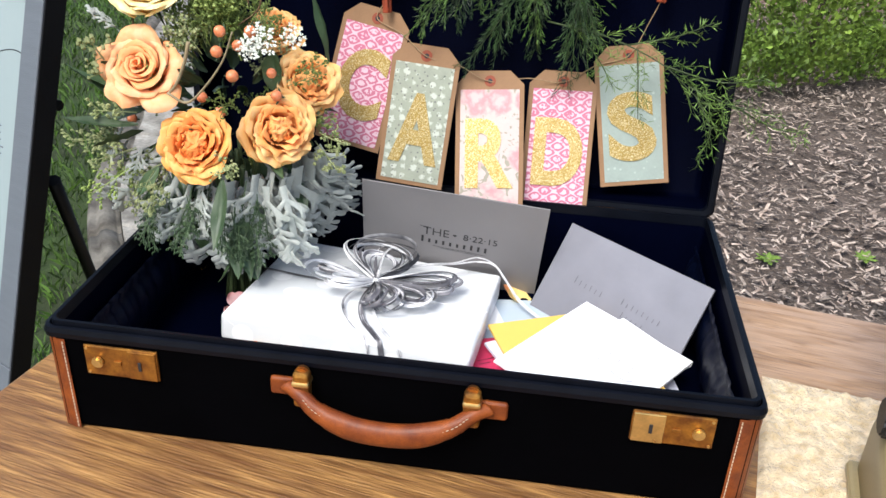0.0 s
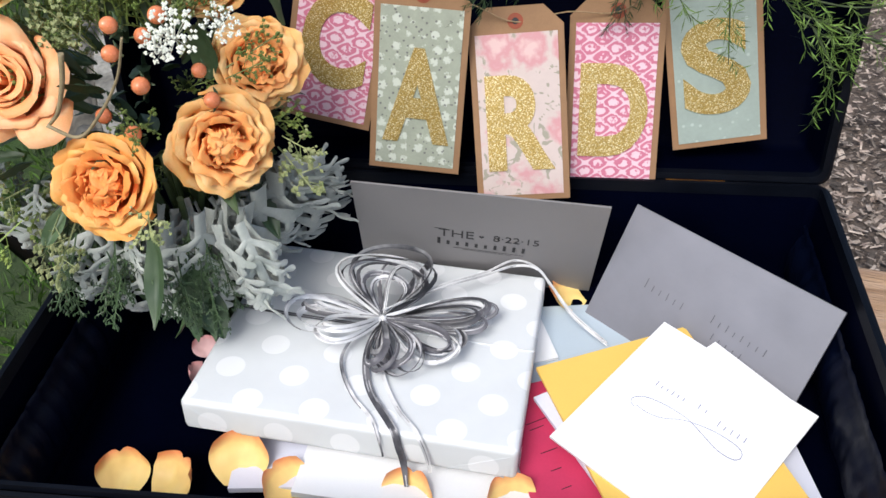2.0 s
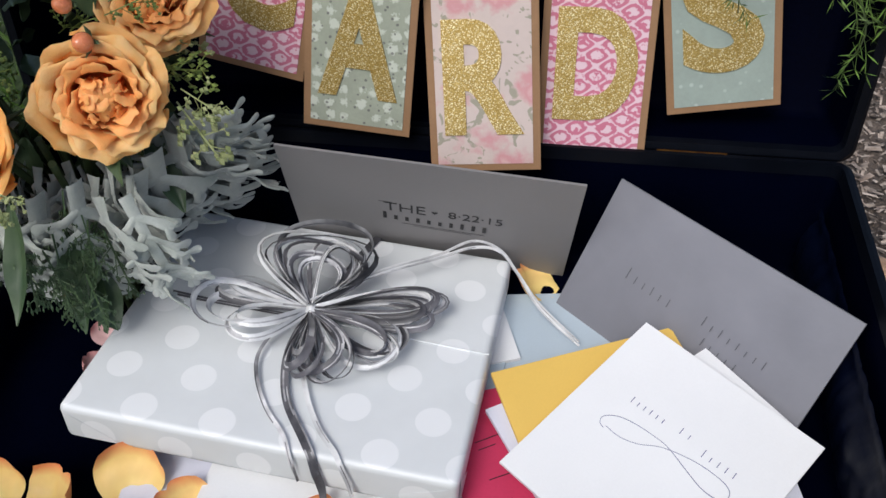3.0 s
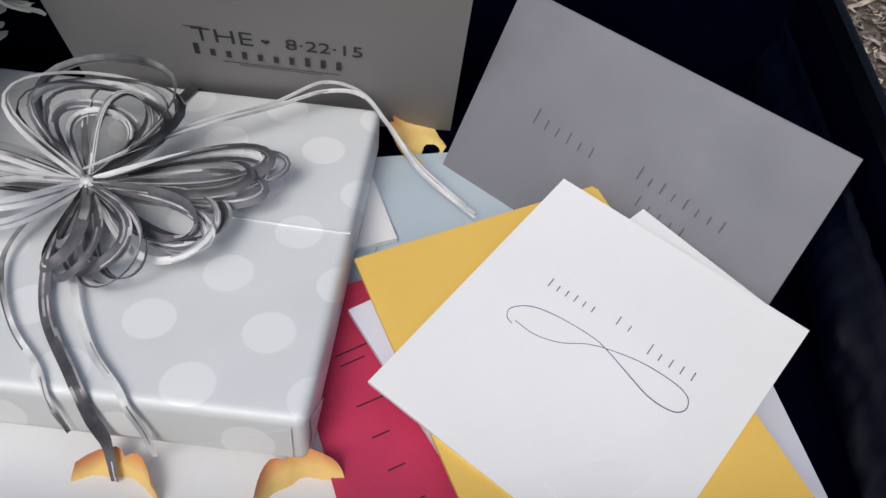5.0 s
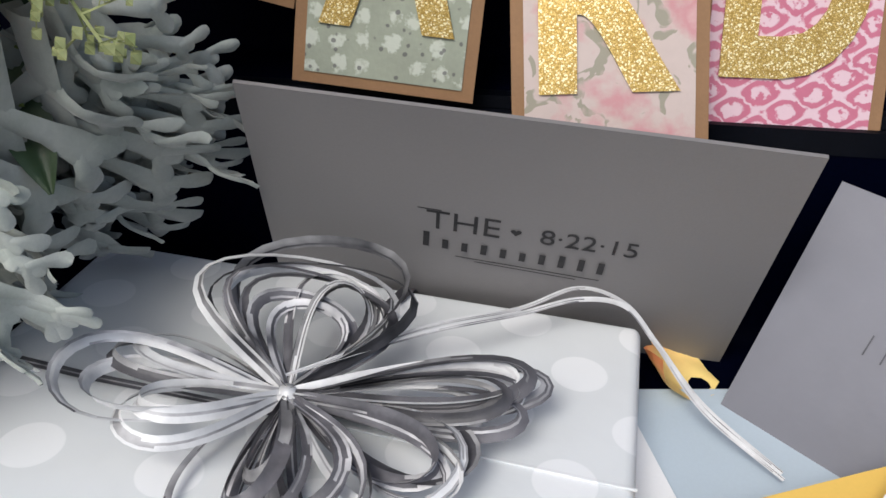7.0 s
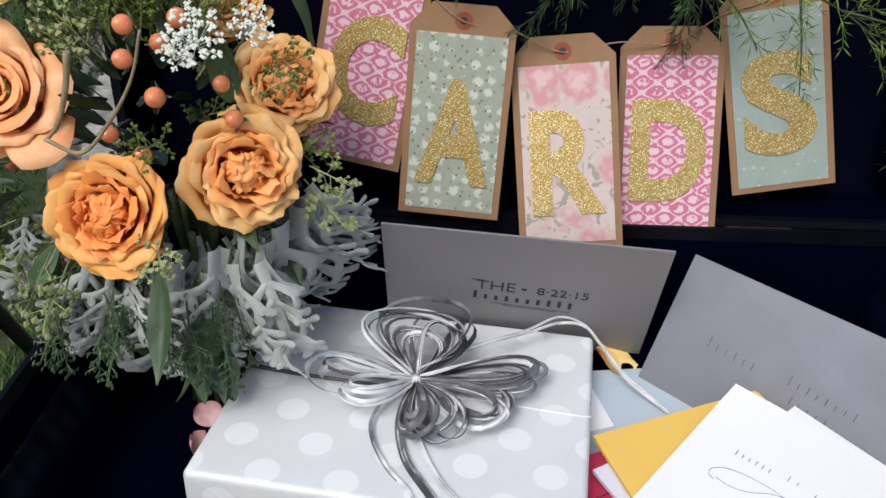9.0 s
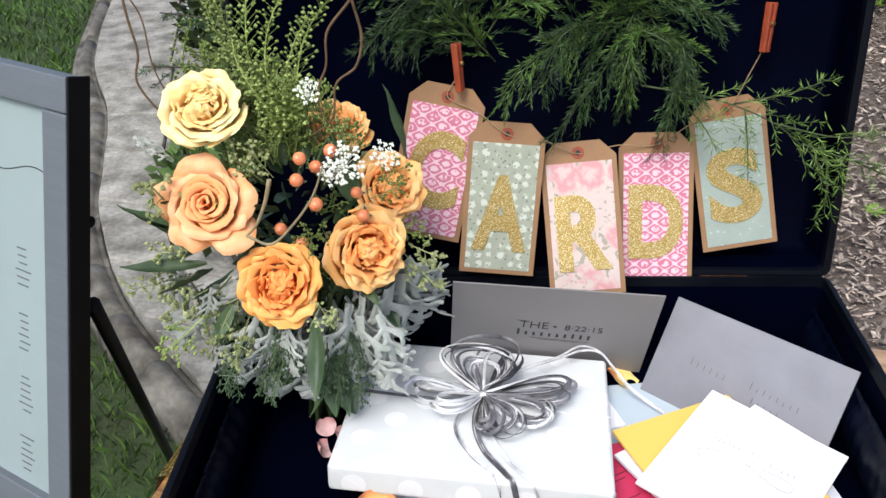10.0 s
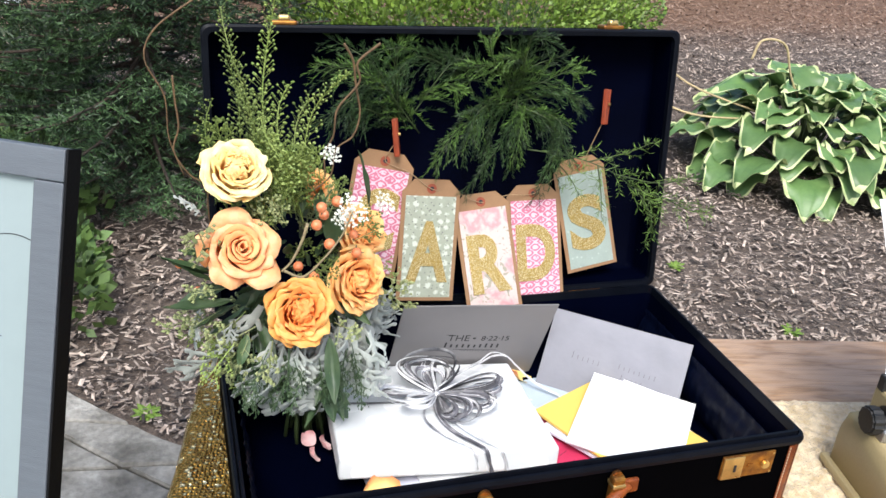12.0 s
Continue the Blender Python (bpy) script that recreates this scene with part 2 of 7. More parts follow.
def tube(points, radius, seg=6, taper=1.0, bm=None, cap=True):
    """A tube along points; taper is the end's share of the radius."""
    b = bm or bmesh.new()
    pts = [Vector(p) for p in points]
    rings, up = [], None
    for i, p in enumerate(pts):
        d = (pts[min(i + 1, len(pts) - 1)] - pts[max(i - 1, 0)]).normalized()
        if up is None:
            up = d.orthogonal().normalized()
        side = d.cross(up)
        side = side.normalized() if side.length > 1e-6 else d.orthogonal().normalized()
        up = side.cross(d).normalized()
        r = radius * (1 + (taper - 1) * i / max(1, len(pts) - 1))
        rings.append([b.verts.new(p + r * (math.cos(2 * math.pi * k / seg) * side + math.sin(2 * math.pi * k / seg) * up)) for k in range(seg)])
    for a, c in zip(rings, rings[1:]):
        for k in range(seg):
            f = b.faces.new((a[k], a[(k + 1) % seg], c[(k + 1) % seg], c[k]))
            f.smooth = True
    if cap:
        b.faces.new(rings[0][::-1])
        b.faces.new(rings[-1])
    return b


def curve_points(ctrl, n=8):
    """Catmull-Rom points through the given ones."""
    c = [Vector(p) for p in ctrl]
    c = [2 * c[0] - c[1]] + c + [2 * c[-1] - c[-2]]
    out = []
    for i in range(1, len(c) - 2):
        for k in range(n):
            t = k / n
            a, b, d, e = c[i - 1:i + 3]
            out.append(0.5 * (2 * b + (d - a) * t + (2 * a - 5 * b + 4 * d - e) * t * t + (3 * b - a - 3 * d + e) * t ** 3))
    return out + [c[-2]]


def frame_from(origin, xdir, ydir):
    """A pose with x along xdir and y as near as can be to ydir."""
    x = Vector(xdir).normalized()
    z = x.cross(Vector(ydir)).normalized()
    y = z.cross(x)
    m = Matrix((x, y, z)).transposed().to_4x4()
    m.translation = Vector(origin)
    return m


def from_lists(name, verts, faces, material, smooth_on=False):
    me = bpy.data.meshes.new(name)
    me.from_pydata(verts, [], faces)
    me.materials.append(material)
    if smooth_on:
        me.polygons.foreach_set("use_smooth", [True] * len(me.polygons))
    me.update()
    return me


def text_bmesh(body, size, extrude, fatten=0.0):
    """The built-in font's letters as a mesh, centred on the origin, in the xz plane, facing -y."""
    cu = bpy.data.curves.new("letters", "FONT")
    cu.body, cu.size, cu.extrude, cu.offset = body, size, extrude, fatten
    cu.align_x, cu.align_y = "CENTER", "CENTER"
    cu.resolution_u = 5
    ob = bpy.data.objects.new("letters", cu)
    scene.collection.objects.link(ob)
    dg = bpy.context.evaluated_depsgraph_get()
    me = bpy.data.meshes.new_from_object(ob.evaluated_get(dg))
    bpy.data.objects.remove(ob)
    b = bmesh.new()
    b.from_mesh(me)
    bpy.data.meshes.remove(me)
    xs, ys = [v.co.x for v in b.verts], [v.co.y for v in b.verts]
    c = Vector(((min(xs) + max(xs)) / 2, (min(ys) + max(ys)) / 2, 0))
    bmesh.ops.translate(b, vec=-c, verts=b.verts)
    bmesh.ops.rotate(b, cent=(0, 0, 0), matrix=Matrix.Rotation(math.pi / 2, 3, "X"), verts=b.verts)
    return b

# ---- ground ----
M_TURF = mat("lawn_turf", (0.032, 0.066, 0.01), 0.9, vary=0.35, scale=3, bump=0.6, bump_scale=120, color2=(0.025, 0.033, 0.01), depth=0.01)
M_MULCH = mat("shredded_bark_mulch", (0.15, 0.115, 0.092), 0.9, vary=0.5, scale=3, bump=0.9, bump_scale=60, color2=(0.075, 0.055, 0.043), depth=0.02)
gb = bmesh.new()
bmesh.ops.create_grid(gb, x_segments=40, y_segments=40, size=60, matrix=Matrix.Translation((0, 20, 0)))
for v in gb.verts:
    v.co.z = -0.103 + 0.004 * noise.noise(v.co * 0.3)
ground = tagged(part("ground", gb, M_TURF), "green lawn around the path and beds", "ground", kind="structure")

# ---- table ----
# worn finish: dark stains; and a paler, pinker strip along the back edge
wtc = M_WOOD.node_tree.nodes.new("ShaderNodeTexCoord")
wsp = M_WOOD.node_tree.nodes.new("ShaderNodeSeparateXYZ")
M_WOOD.node_tree.links.new(wtc.outputs["Object"], wsp.inputs[0])
stain = tex(M_WOOD, "ShaderNodeTexNoise", 6.0, Detail=5.0)
shade_mix(M_WOOD, band(M_WOOD, stain.outputs[0], 0.55, 0.68, 0, 0.5), (0.15, 0.062, 0.02))
grain_map = M_WOOD.node_tree.nodes.new("ShaderNodeMapping")
grain_map.inputs["Scale"].default_value = (7, 42, 42)
M_WOOD.node_tree.links.new(wtc.outputs["Object"], grain_map.inputs["Vector"])
grain = M_WOOD.node_tree.nodes.new("ShaderNodeTexNoise")
grain.inputs["Scale"].default_value, grain.inputs["Detail"].default_value, grain.inputs["Distortion"].default_value = 1.6, 7.0, 0.8
M_WOOD.node_tree.links.new(grain_map.outputs[0], grain.inputs["Vector"])
shade_mix(M_WOOD, band(M_WOOD, grain.outputs[0], 0.53, 0.68, 0, 0.6), (0.12, 0.05, 0.016))
toward_back = math_node(M_WOOD, "ADD", wsp.outputs[1], math_node(M_WOOD, "MULTIPLY", stain.outputs[0], 0.16))
shade_mix(M_WOOD, math_node(M_WOOD, "MULTIPLY", band(M_WOOD, toward_back, 0.2, 0.42, 0, 0.7), band(M_WOOD, grain.outputs[0], 0.68, 0.45, 0.35, 1)), (0.52, 0.36, 0.25))
TURN_T = -11.5
table_m = pose(-0.389, 0.075, 0.75, 0, 0, TURN_T)     # left edge of the top, beside the case
table = thing("wooden_table", "golden-brown oiled wooden table standing on the mulch", "table", table_m)
tb = box(2.0, 1.013, 0.04, (1.0, -0.0585, -0.02), 0.004)
tabletop = part("tabletop", tb, M_WOOD, table)
for lx, ly in ((0.09, -0.5), (0.09, 0.38), (1.93, -0.5), (1.93, 0.38)):
    part("leg", box(0.06, 0.06, 0.73 if lx > 1 else 0.82, (lx, ly, -0.405 if lx > 1 else -0.449), 0.004), M_WOOD, table)

# ---- suitcase ----
def rrect(w, d, r, n=5):
    pts = []
    for cx, cy, a0 in ((w / 2 - r, d / 2 - r, 0), (-w / 2 + r, d / 2 - r, 90), (-w / 2 + r, -d / 2 + r, 180), (w / 2 - r, -d / 2 + r, 270)):
        for k in range(n + 1):
            a = radians(a0 + 90 * k / n)
            pts.append((cx + r * math.cos(a), cy + r * math.sin(a)))
    return pts


def loft(rows, close_first=False, close_last=False):
    """A skin over rings of equal counts."""
    b = bmesh.new()
    rings = [[b.verts.new(p) for p in r] for r in rows]
    for a, c in zip(rings, rings[1:]):
        for k in range(len(a)):
            b.faces.new((a[k], a[(k + 1) % len(a)], c[(k + 1) % len(a)], c[k]))
    if close_first:
        b.faces.new(rings[0][::-1])
    if close_last:
        b.faces.new(rings[-1])
    return b


def ring(w, d, r, z, cx=0.0, cy=0.0):
    return [(x + cx, y + cy, z) for x, y in rrect(w, d, r)]


def tray_shell(w, d, h, r, t):
    """An open tray: outer skin with rounded bottom edge, up to the rim and back down inside."""
    e = 0.006
    return loft([ring(w - 2 * e, d - 2 * e, r, 0), ring(w - 0.5 * e, d - 0.5 * e, r, 0.3 * e), ring(w, d, r, e), ring(w, d, r, h),
                 ring(w - 2 * t, d - 2 * t, r * 0.8, h), ring(w - 2 * t, d - 2 * t, r * 0.8, 0.003)], True, True)


def tray_lining(w, d, h, r, t):
    """Padded cloth lining with soft puckers."""
    rows = []
    for z, inset in ((h, 0.0), (h - 0.008, 0.0012), (h * 0.6, 0.002), (h * 0.3, 0.003), (0.012, 0.003), (0.0045, 0.008)):
        rows.append(ring(w - 2 * (t + 0.0006 + inset), d - 2 * (t + 0.0006 + inset), r * 0.7, z))
    return smooth(loft(rows[::-1], True))


W, D, H = 0.62, 0.352, 0.11
case_m = pose(0, D / 2, 0.75)
case = thing("suitcase", "open vintage black leather suitcase with navy satin lining, on the table", "suitcase", case_m)
part("body", tray_shell(W, D, H, 0.010, 0.006), M_LEATHER_BLACK, case)
part("lining", tray_lining(W, D, H - 0.002, 0.010, 0.006), M_LINING, case, "navy satin lining")
# rim binding: an outer bead and an inner step
rb = loft([ring(W + 0.004, D + 0.004, 0.011, H - 0.009), ring(W + 0.005, D + 0.005, 0.011, H - 0.004), ring(W + 0.002, D + 0.002, 0.0105, H + 0.0005),
           ring(W - 0.004, D - 0.004, 0.009, H + 0.001), ring(W - 0.007, D - 0.007, 0.0085, H - 0.001), ring(W - 0.008, D - 0.008, 0.008, H + 0.005),
           ring(W - 0.014, D - 0.014, 0.0075, H + 0.005), ring(W - 0.0155, D - 0.0155, 0.007, H - 0.006)])
part("rim", rb, M_RIM, case, "dark blue-black bound rim")
for sx in (-1, 1):
    # stitched leather guards over the front corners
    b = bmesh.new()
    prof = [(-0.022, 0.0), (-0.016, 0.0), (-0.006, 0.004), (-0.0015, 0.010), (0.0, 0.02), (0.0, 0.034)]
    cols = []
    for px, py in prof:
        o = [b.verts.new((sx * (W / 2 + 0.0022 + px), -D / 2 - 0.0022 + py, z)) for z in (0.001, 0.05, H - 0.01)]
        cols.append(o)
    for a, c in zip(cols, cols[1:]):
        for k in range(2):
            f = b.faces.new((a[k], c[k], c[k + 1], a[k + 1]) if sx > 0 else (a[k], a[k + 1], c[k + 1], c[k]))
            f.smooth = True
    guard = part("corner_guard", b, M_LEATHER_TAN, case, "tan leather corner guard with cream stitching")
    sb = bmesh.new()
    for k in range(24):
        z = 0.004 + k * 0.004
        box(0.0008, 0.0008, 0.0026, (sx * (W / 2 - 0.0175), -D / 2 - 0.0025, z), bm=sb)
    part("stitching", sb, M_STITCH, guard)
    # brass lock plate
    lx = sx * 0.239
    plate = part("lock", box(0.068, 0.003, 0.031, (lx, -D / 2 - 0.0018, H - 0.028), 0.0012), M_BRASS, case, "worn brass lock plate")
    part("slide", box(0.026, 0.002, 0.029, (lx - sx * 0.02, -D / 2 - 0.0042, H - 0.028), 0.0008), M_BRASS_BRIGHT if sx > 0 else M_BRASS, plate)
    part("keyhole", box(0.003, 0.001, 0.009, (lx - sx * 0.018, -D / 2 - 0.0056, H - 0.028), 0.0003), M_INK, plate)
    part("button", cyl(0.0052, 0.005, Matrix.Translation((lx + sx * 0.021, -D / 2 - 0.0055, H - 0.028)) @ Matrix.Rotation(math.pi / 2, 4, "X"), 20, bevel=0.0012), M_BRASS_BRIGHT, plate)
    part("catch", box(0.007, 0.002, 0.004, (lx + sx * 0.003, -D / 2 - 0.004, H - 0.028), 0.0006), M_BRASS, plate)
    for rx in (-0.031, 0.031):
        for rz in (-0.0125, 0.0125):
            part("rivet", cyl(0.0013, 0.0012, Matrix.Translation((lx + rx, -D / 2 - 0.0036, H - 0.028 + rz)) @ Matrix.Rotation(math.pi / 2, 4, "X"), 10), M_BRASS_BRIGHT, plate)

# handle: a padded leather grip on two brass loops
hp = curve_points([(-0.086, -0.006, H - 0.027), (-0.074, -0.013, H - 0.03), (-0.058, -0.02, H - 0.041), (-0.03, -0.024, H - 0.05), (0, -0.025, H - 0.0525),
                   (0.03, -0.024, H - 0.05), (0.058, -0.02, H - 0.041), (0.074, -0.013, H - 0.03), (0.086, -0.006, H - 0.027)], 6)
hb = tube([(x, y - D / 2, z) for x, y, z in hp], 0.0115, 12)
for v in hb.verts:
    k = 1 - 0.45 * min(1, max(0, (abs(v.co.x) - 0.035) / 0.04))
    cz = min(hp, key=lambda p: abs(p.x - v.co.x))
    v.co.z = cz.z + (v.co.z - cz.z) * k
    v.co.y = cz.y - D / 2 + (v.co.y - cz.y + D / 2) * (0.75 if k > 0.8 else 0.6)
handle = part("handle", hb, M_LEATHER_TAN, case, "tan leather carrying handle")
st = bmesh.new()
for p, q in zip(hp[8:-8:1], hp[9:-7:1]):
    d = (q - p).normalized()
    tube([(p.x, p.y - D / 2 - 0.0062, p.z + 0.004), (p.x + d.x * 0.0025, p.y - D / 2 - 0.0062, p.z + 0.004 + d.z * 0.0025)], 0.0004, 4, bm=st)
part("stitching", st, M_STITCH, handle)
for sx in (-1, 1):
    part("handle_mount", box(0.0145, 0.012, 0.035, (sx * 0.073, -D / 2 - 0.009, H - 0.026), 0.003), M_BRASS, case, "brass handle loop")
    part("mount_ring", box(0.0155, 0.0145, 0.005, (sx * 0.073, -D / 2 - 0.009, H - 0.019), 0.0015), M_BRASS_BRIGHT, case)
    part("handle_tab", box(0.034, 0.006, 0.018, (sx * 0.086, -D / 2 - 0.003, H - 0.03), 0.0029, 4), M_LEATHER_TAN, case)
    part("handle_cap", cyl(0.006, 0.006, Matrix.Translation((sx * 0.073, -D / 2 - 0.006, H - 0.011)) @ Matrix.Rotation(math.pi / 2, 4, "X"), 16, bevel=0.0015), M_BRASS, case)

# lid, leaning a little back on its hinge
LID_L, LID_D = 0.36, 0.058
lid_world = frame_from((0, D + 0.001, 0.8625), (1, 0, 0), (0, 0.055, 0.356))
inv = case_m.inverted()
lid_m = inv @ lid_world @ Matrix.Translation((0, LID_L / 2, -LID_D))
def placed(bm, m):
    bmesh.ops.transform(bm, matrix=m, verts=bm.verts)
    return bm
lid = part("lid", placed(tray_shell(W, LID_L, LID_D, 0.010, 0.006), lid_m), M_LEATHER_BLACK, case, "raised black lid")
part("lid_lining", placed(tray_lining(W, LID_L, LID_D - 0.002, 0.010, 0.006), lid_m), M_LINING, lid, "navy satin lid lining")
part("lid_rim", placed(loft([ring(W + 0.003, LID_L + 0.003, 0.0105, LID_D - 0.007), ring(W + 0.003, LID_L + 0.003, 0.0105, LID_D), ring(W - 0.002, LID_L - 0.002, 0.010, LID_D + 0.0015),
      ring(W - 0.013, LID_L - 0.013, 0.008, LID_D + 0.001), ring(W - 0.0145, LID_L - 0.0145, 0.0075, LID_D - 0.006)]), lid_m), M_RIM, lid)
for sx in (-1, 1):
    hasp = part("lid_hasp", placed(box(0.03, 0.006, 0.022, (sx * 0.215, LID_L / 2 + 0.0035, LID_D - 0.017), 0.002), lid_m), M_BRASS, lid, "brass hasp of the lid")
    part("hasp_tongue", placed(box(0.014, 0.008, 0.011, (sx * 0.215, LID_L / 2 + 0.009, LID_D - 0.012), 0.003), lid_m), M_BRASS_BRIGHT, hasp)
for hx in (-0.2, 0.2):
    part("hinge", cyl(0.0045, 0.05, Matrix.Translation((hx, D / 2 + 0.004, H + 0.002)) @ Matrix.Rotation(math.pi / 2, 4, "Y"), 12), M_BRASS, case)

# gathered pockets along the side linings
for sx in (-1, 1):
    b = bmesh.new()
    rows = []
    n = 90
    for j, (z, amp, out) in enumerate(((0.012, 0.001, 0.003), (0.03, 0.0025, 0.009), (0.055, 0.003, 0.009), (0.068, 0.0022, 0.006), (0.0735, 0.0012, 0.003), (0.082, 0.0022, 0.0045), (0.085, 0.002, 0.003))):
        row = []
        for i in range(n + 1):
            y = -D / 2 + 0.02 + (D - 0.04) * i / n
            w = noise.noise((y * 90, z * 12, sx)) + 0.6 * noise.noise((y * 240, z * 6, sx + 5))
            row.append(b.verts.new((sx * (W / 2 - 0.010 - out - amp * (1 + w)), y, z + 0.001 * w)))
        rows.append(row)
    for a, c in zip(rows, rows[1:]):
        for i in range(n):
            b.faces.new((a[i], a[i + 1], c[i + 1], c[i]) if sx < 0 else (a[i], c[i], c[i + 1], a[i + 1])).smooth = True
    part("pocket", b, M_SATIN, case, "gathered navy satin side pocket")

# ---- paper ----
def sheet(w, h, t, fat=0.05, nx=16, ny=12, warp=0.0012, seed=0.0):
    """A filled envelope: crisp thin edges and a slightly swollen middle. Lower left corner at the origin."""
    b = bmesh.new()
    top, bot = [], []
    for j in range(ny + 1):
        for i in range(nx + 1):
            u, v = i / nx, j / ny
            k = (1 - abs(2 * u - 1) ** 10) * (1 - abs(2 * v - 1) ** 10)
            wv = warp * noise.noise((u * 2.5 + seed, v * 2.5, seed)) * k
            z = t * (1 - fat + fat * k) + wv
            top.append(b.verts.new((u * w, v * h, z)))
            bot.append(b.verts.new((u * w, v * h, 0)))
    q = lambda L, i, j: L[j * (nx + 1) + i]
    for j in range(ny):
        for i in range(nx):
            b.faces.new((q(top, i, j), q(top, i + 1, j), q(top, i + 1, j + 1), q(top, i, j + 1))).smooth = True
            b.faces.new((q(bot, i, j + 1), q(bot, i + 1, j + 1), q(bot, i + 1, j), q(bot, i, j)))
    for i in range(nx):
        b.faces.new((q(bot, i, 0), q(bot, i + 1, 0), q(top, i + 1, 0), q(top, i, 0)))
        b.faces.new((q(bot, i + 1, ny), q(bot, i, ny), q(top, i, ny), q(top, i + 1, ny)))
    for j in range(ny):
        b.faces.new((q(bot, 0, j + 1), q(bot, 0, j), q(top, 0, j), q(top, 0, j + 1)))
        b.faces.new((q(bot, nx, j), q(bot, nx, j + 1), q(top, nx, j + 1), q(top, nx, j)))
    b.normal_update()
    for e in b.edges:
        e.smooth = e.calc_face_angle(0) < 0.7
    return b


def envelope(label, corner, xdir, ydir, w, h, t, material, seed=0.0, name="envelope", group="cards and envelopes in the case"):
    m = frame_from(corner, xdir, ydir)
    ob = part(name, sheet(w, h, t, seed=seed), material)
    ob.matrix_world = m
    return tagged(ob, label, "envelope", group)


def flat(bm):
    """Turns letters that face -y to lie in the xy plane, facing z."""
    bmesh.ops.rotate(bm, cent=(0, 0, 0), matrix=Matrix.Rotation(-math.pi / 2, 3, "X"), verts=bm.verts)
    return bm


def writing(parent, body, x, y, height, t, material, angle=0.0, fatten=0.0, name="lettering"):
    b = flat(text_bmesh(body, height / 0.72, 0.00006, fatten))
    bmesh.ops.transform(b, matrix=Matrix.Translation((x, y, t)) @ Matrix.Rotation(radians(angle), 4, "Z"), verts=b.verts)
    return part(name, b, material, parent)


def strokes(parent, rows, t, material, name="written_bar"):
    """Plain pen bars, a part each: (x0, y0, x1, y1, thickness) on the sheet."""
    for x0, y0, x1, y1, th in rows:
        d = Vector((x1 - x0, y1 - y0, 0))
        m = Matrix.Translation(((x0 + x1) / 2, (y0 + y1) / 2, t)) @ Matrix.Rotation(math.atan2(d.y, d.x), 4, "Z")
        part(name, box(d.length, th, 0.0001, m=m), material, parent)


def letter_bars(x0, y0, length, height, count, angle, th, seed):
    """One upright bar for each letter of a word that is not lettered."""
    r = random.Random(seed)
    c, s = math.cos(radians(angle)), math.sin(radians(angle))
    rows = []
    for i in range(count):
        a = length * (i + 0.5) / count
        hh = height * (1.0 if i == 0 else r.uniform(0.55, 0.85))
        rows.append((x0 + c * a, y0 + s * a, x0 + c * a - s * hh, y0 + s * a + c * hh, th))
    return rows


# tall grey envelope leaning on the gift
e1 = envelope("pearl-grey envelope with black hand lettering, leaning behind the gift", (-0.0945, 0.3285, 0.7628), (0.21, -0.004, -0.014), (0.0, -0.0475, 0.1405), 0.2105, 0.1485, 0.0018, M_GREY, 1.0)
tz = 0.0025
writing(e1, "THE", 0.0865, 0.0855, 0.0125, tz, M_INK, -1.5, -0.0001)
writing(e1, "8\u00b722\u00b715", 0.1385, 0.0835, 0.0098, tz, M_INK, -1.5, -0.00005)
strokes(e1, [(0.0675, 0.0925, 0.0775, 0.0922, 0.0005)], tz, M_INK, "pen_stroke")
hb = bmesh.new()
hv = [hb.verts.new((0.1085 + 0.0023 * 16 * math.sin(a) ** 3 / 16, 0.0845 + 0.0023 * (13 * math.cos(a) - 5 * math.cos(2 * a) - 2 * math.cos(3 * a) - math.cos(4 * a)) / 16, tz + 0.0001)) for a in [2 * math.pi * k / 24 for k in range(24)]]
hb.faces.new(hv[::-1])
part("inked_heart", hb, M_INK, e1)
strokes(e1, letter_bars(0.0665, 0.0672, 0.083, 0.0100, 10, -2.5, 0.0026, 4), tz, M_INK)
strokes(e1, [(0.0835, 0.0622, 0.146, 0.0592, 0.0005), (0.092, 0.0600, 0.136, 0.0576, 0.0004)], tz, M_INK, "underline")

# grey envelope wedged in the corner
e2x, e2y = Vector((0.147, -0.122, -0.001)), Vector((0.041, 0.051, 0.093)).normalized()
e2c = Vector((0.152, 0.338, 0.8455)) - e2y * 0.115
e2 = envelope("silver-grey envelope with pencilled writing, wedged in the case corner", e2c, e2x, e2y, 0.191, 0.115, 0.0028, M_GREY_COOL, 2.0)
strokes(e2, letter_bars(0.0364, 0.0545, 0.044, 0.009, 6, -2, 0.0006, 7) + letter_bars(0.1012, 0.0566, 0.056, 0.0075, 8, -3, 0.0006, 8) + letter_bars(0.1073, 0.0443, 0.034, 0.006, 5, -4, 0.0006, 9), 0.0035, M_PENCIL)

# pile of cards
def level_card(label, corner, ang, w, h, t, material, seed, tilt=(0, 0)):
    c, s = math.cos(radians(ang)), math.sin(radians(ang))
    return envelope(label, corner, (c, s, tilt[0]), (-s, c, tilt[1]), w, h, t, material, seed)

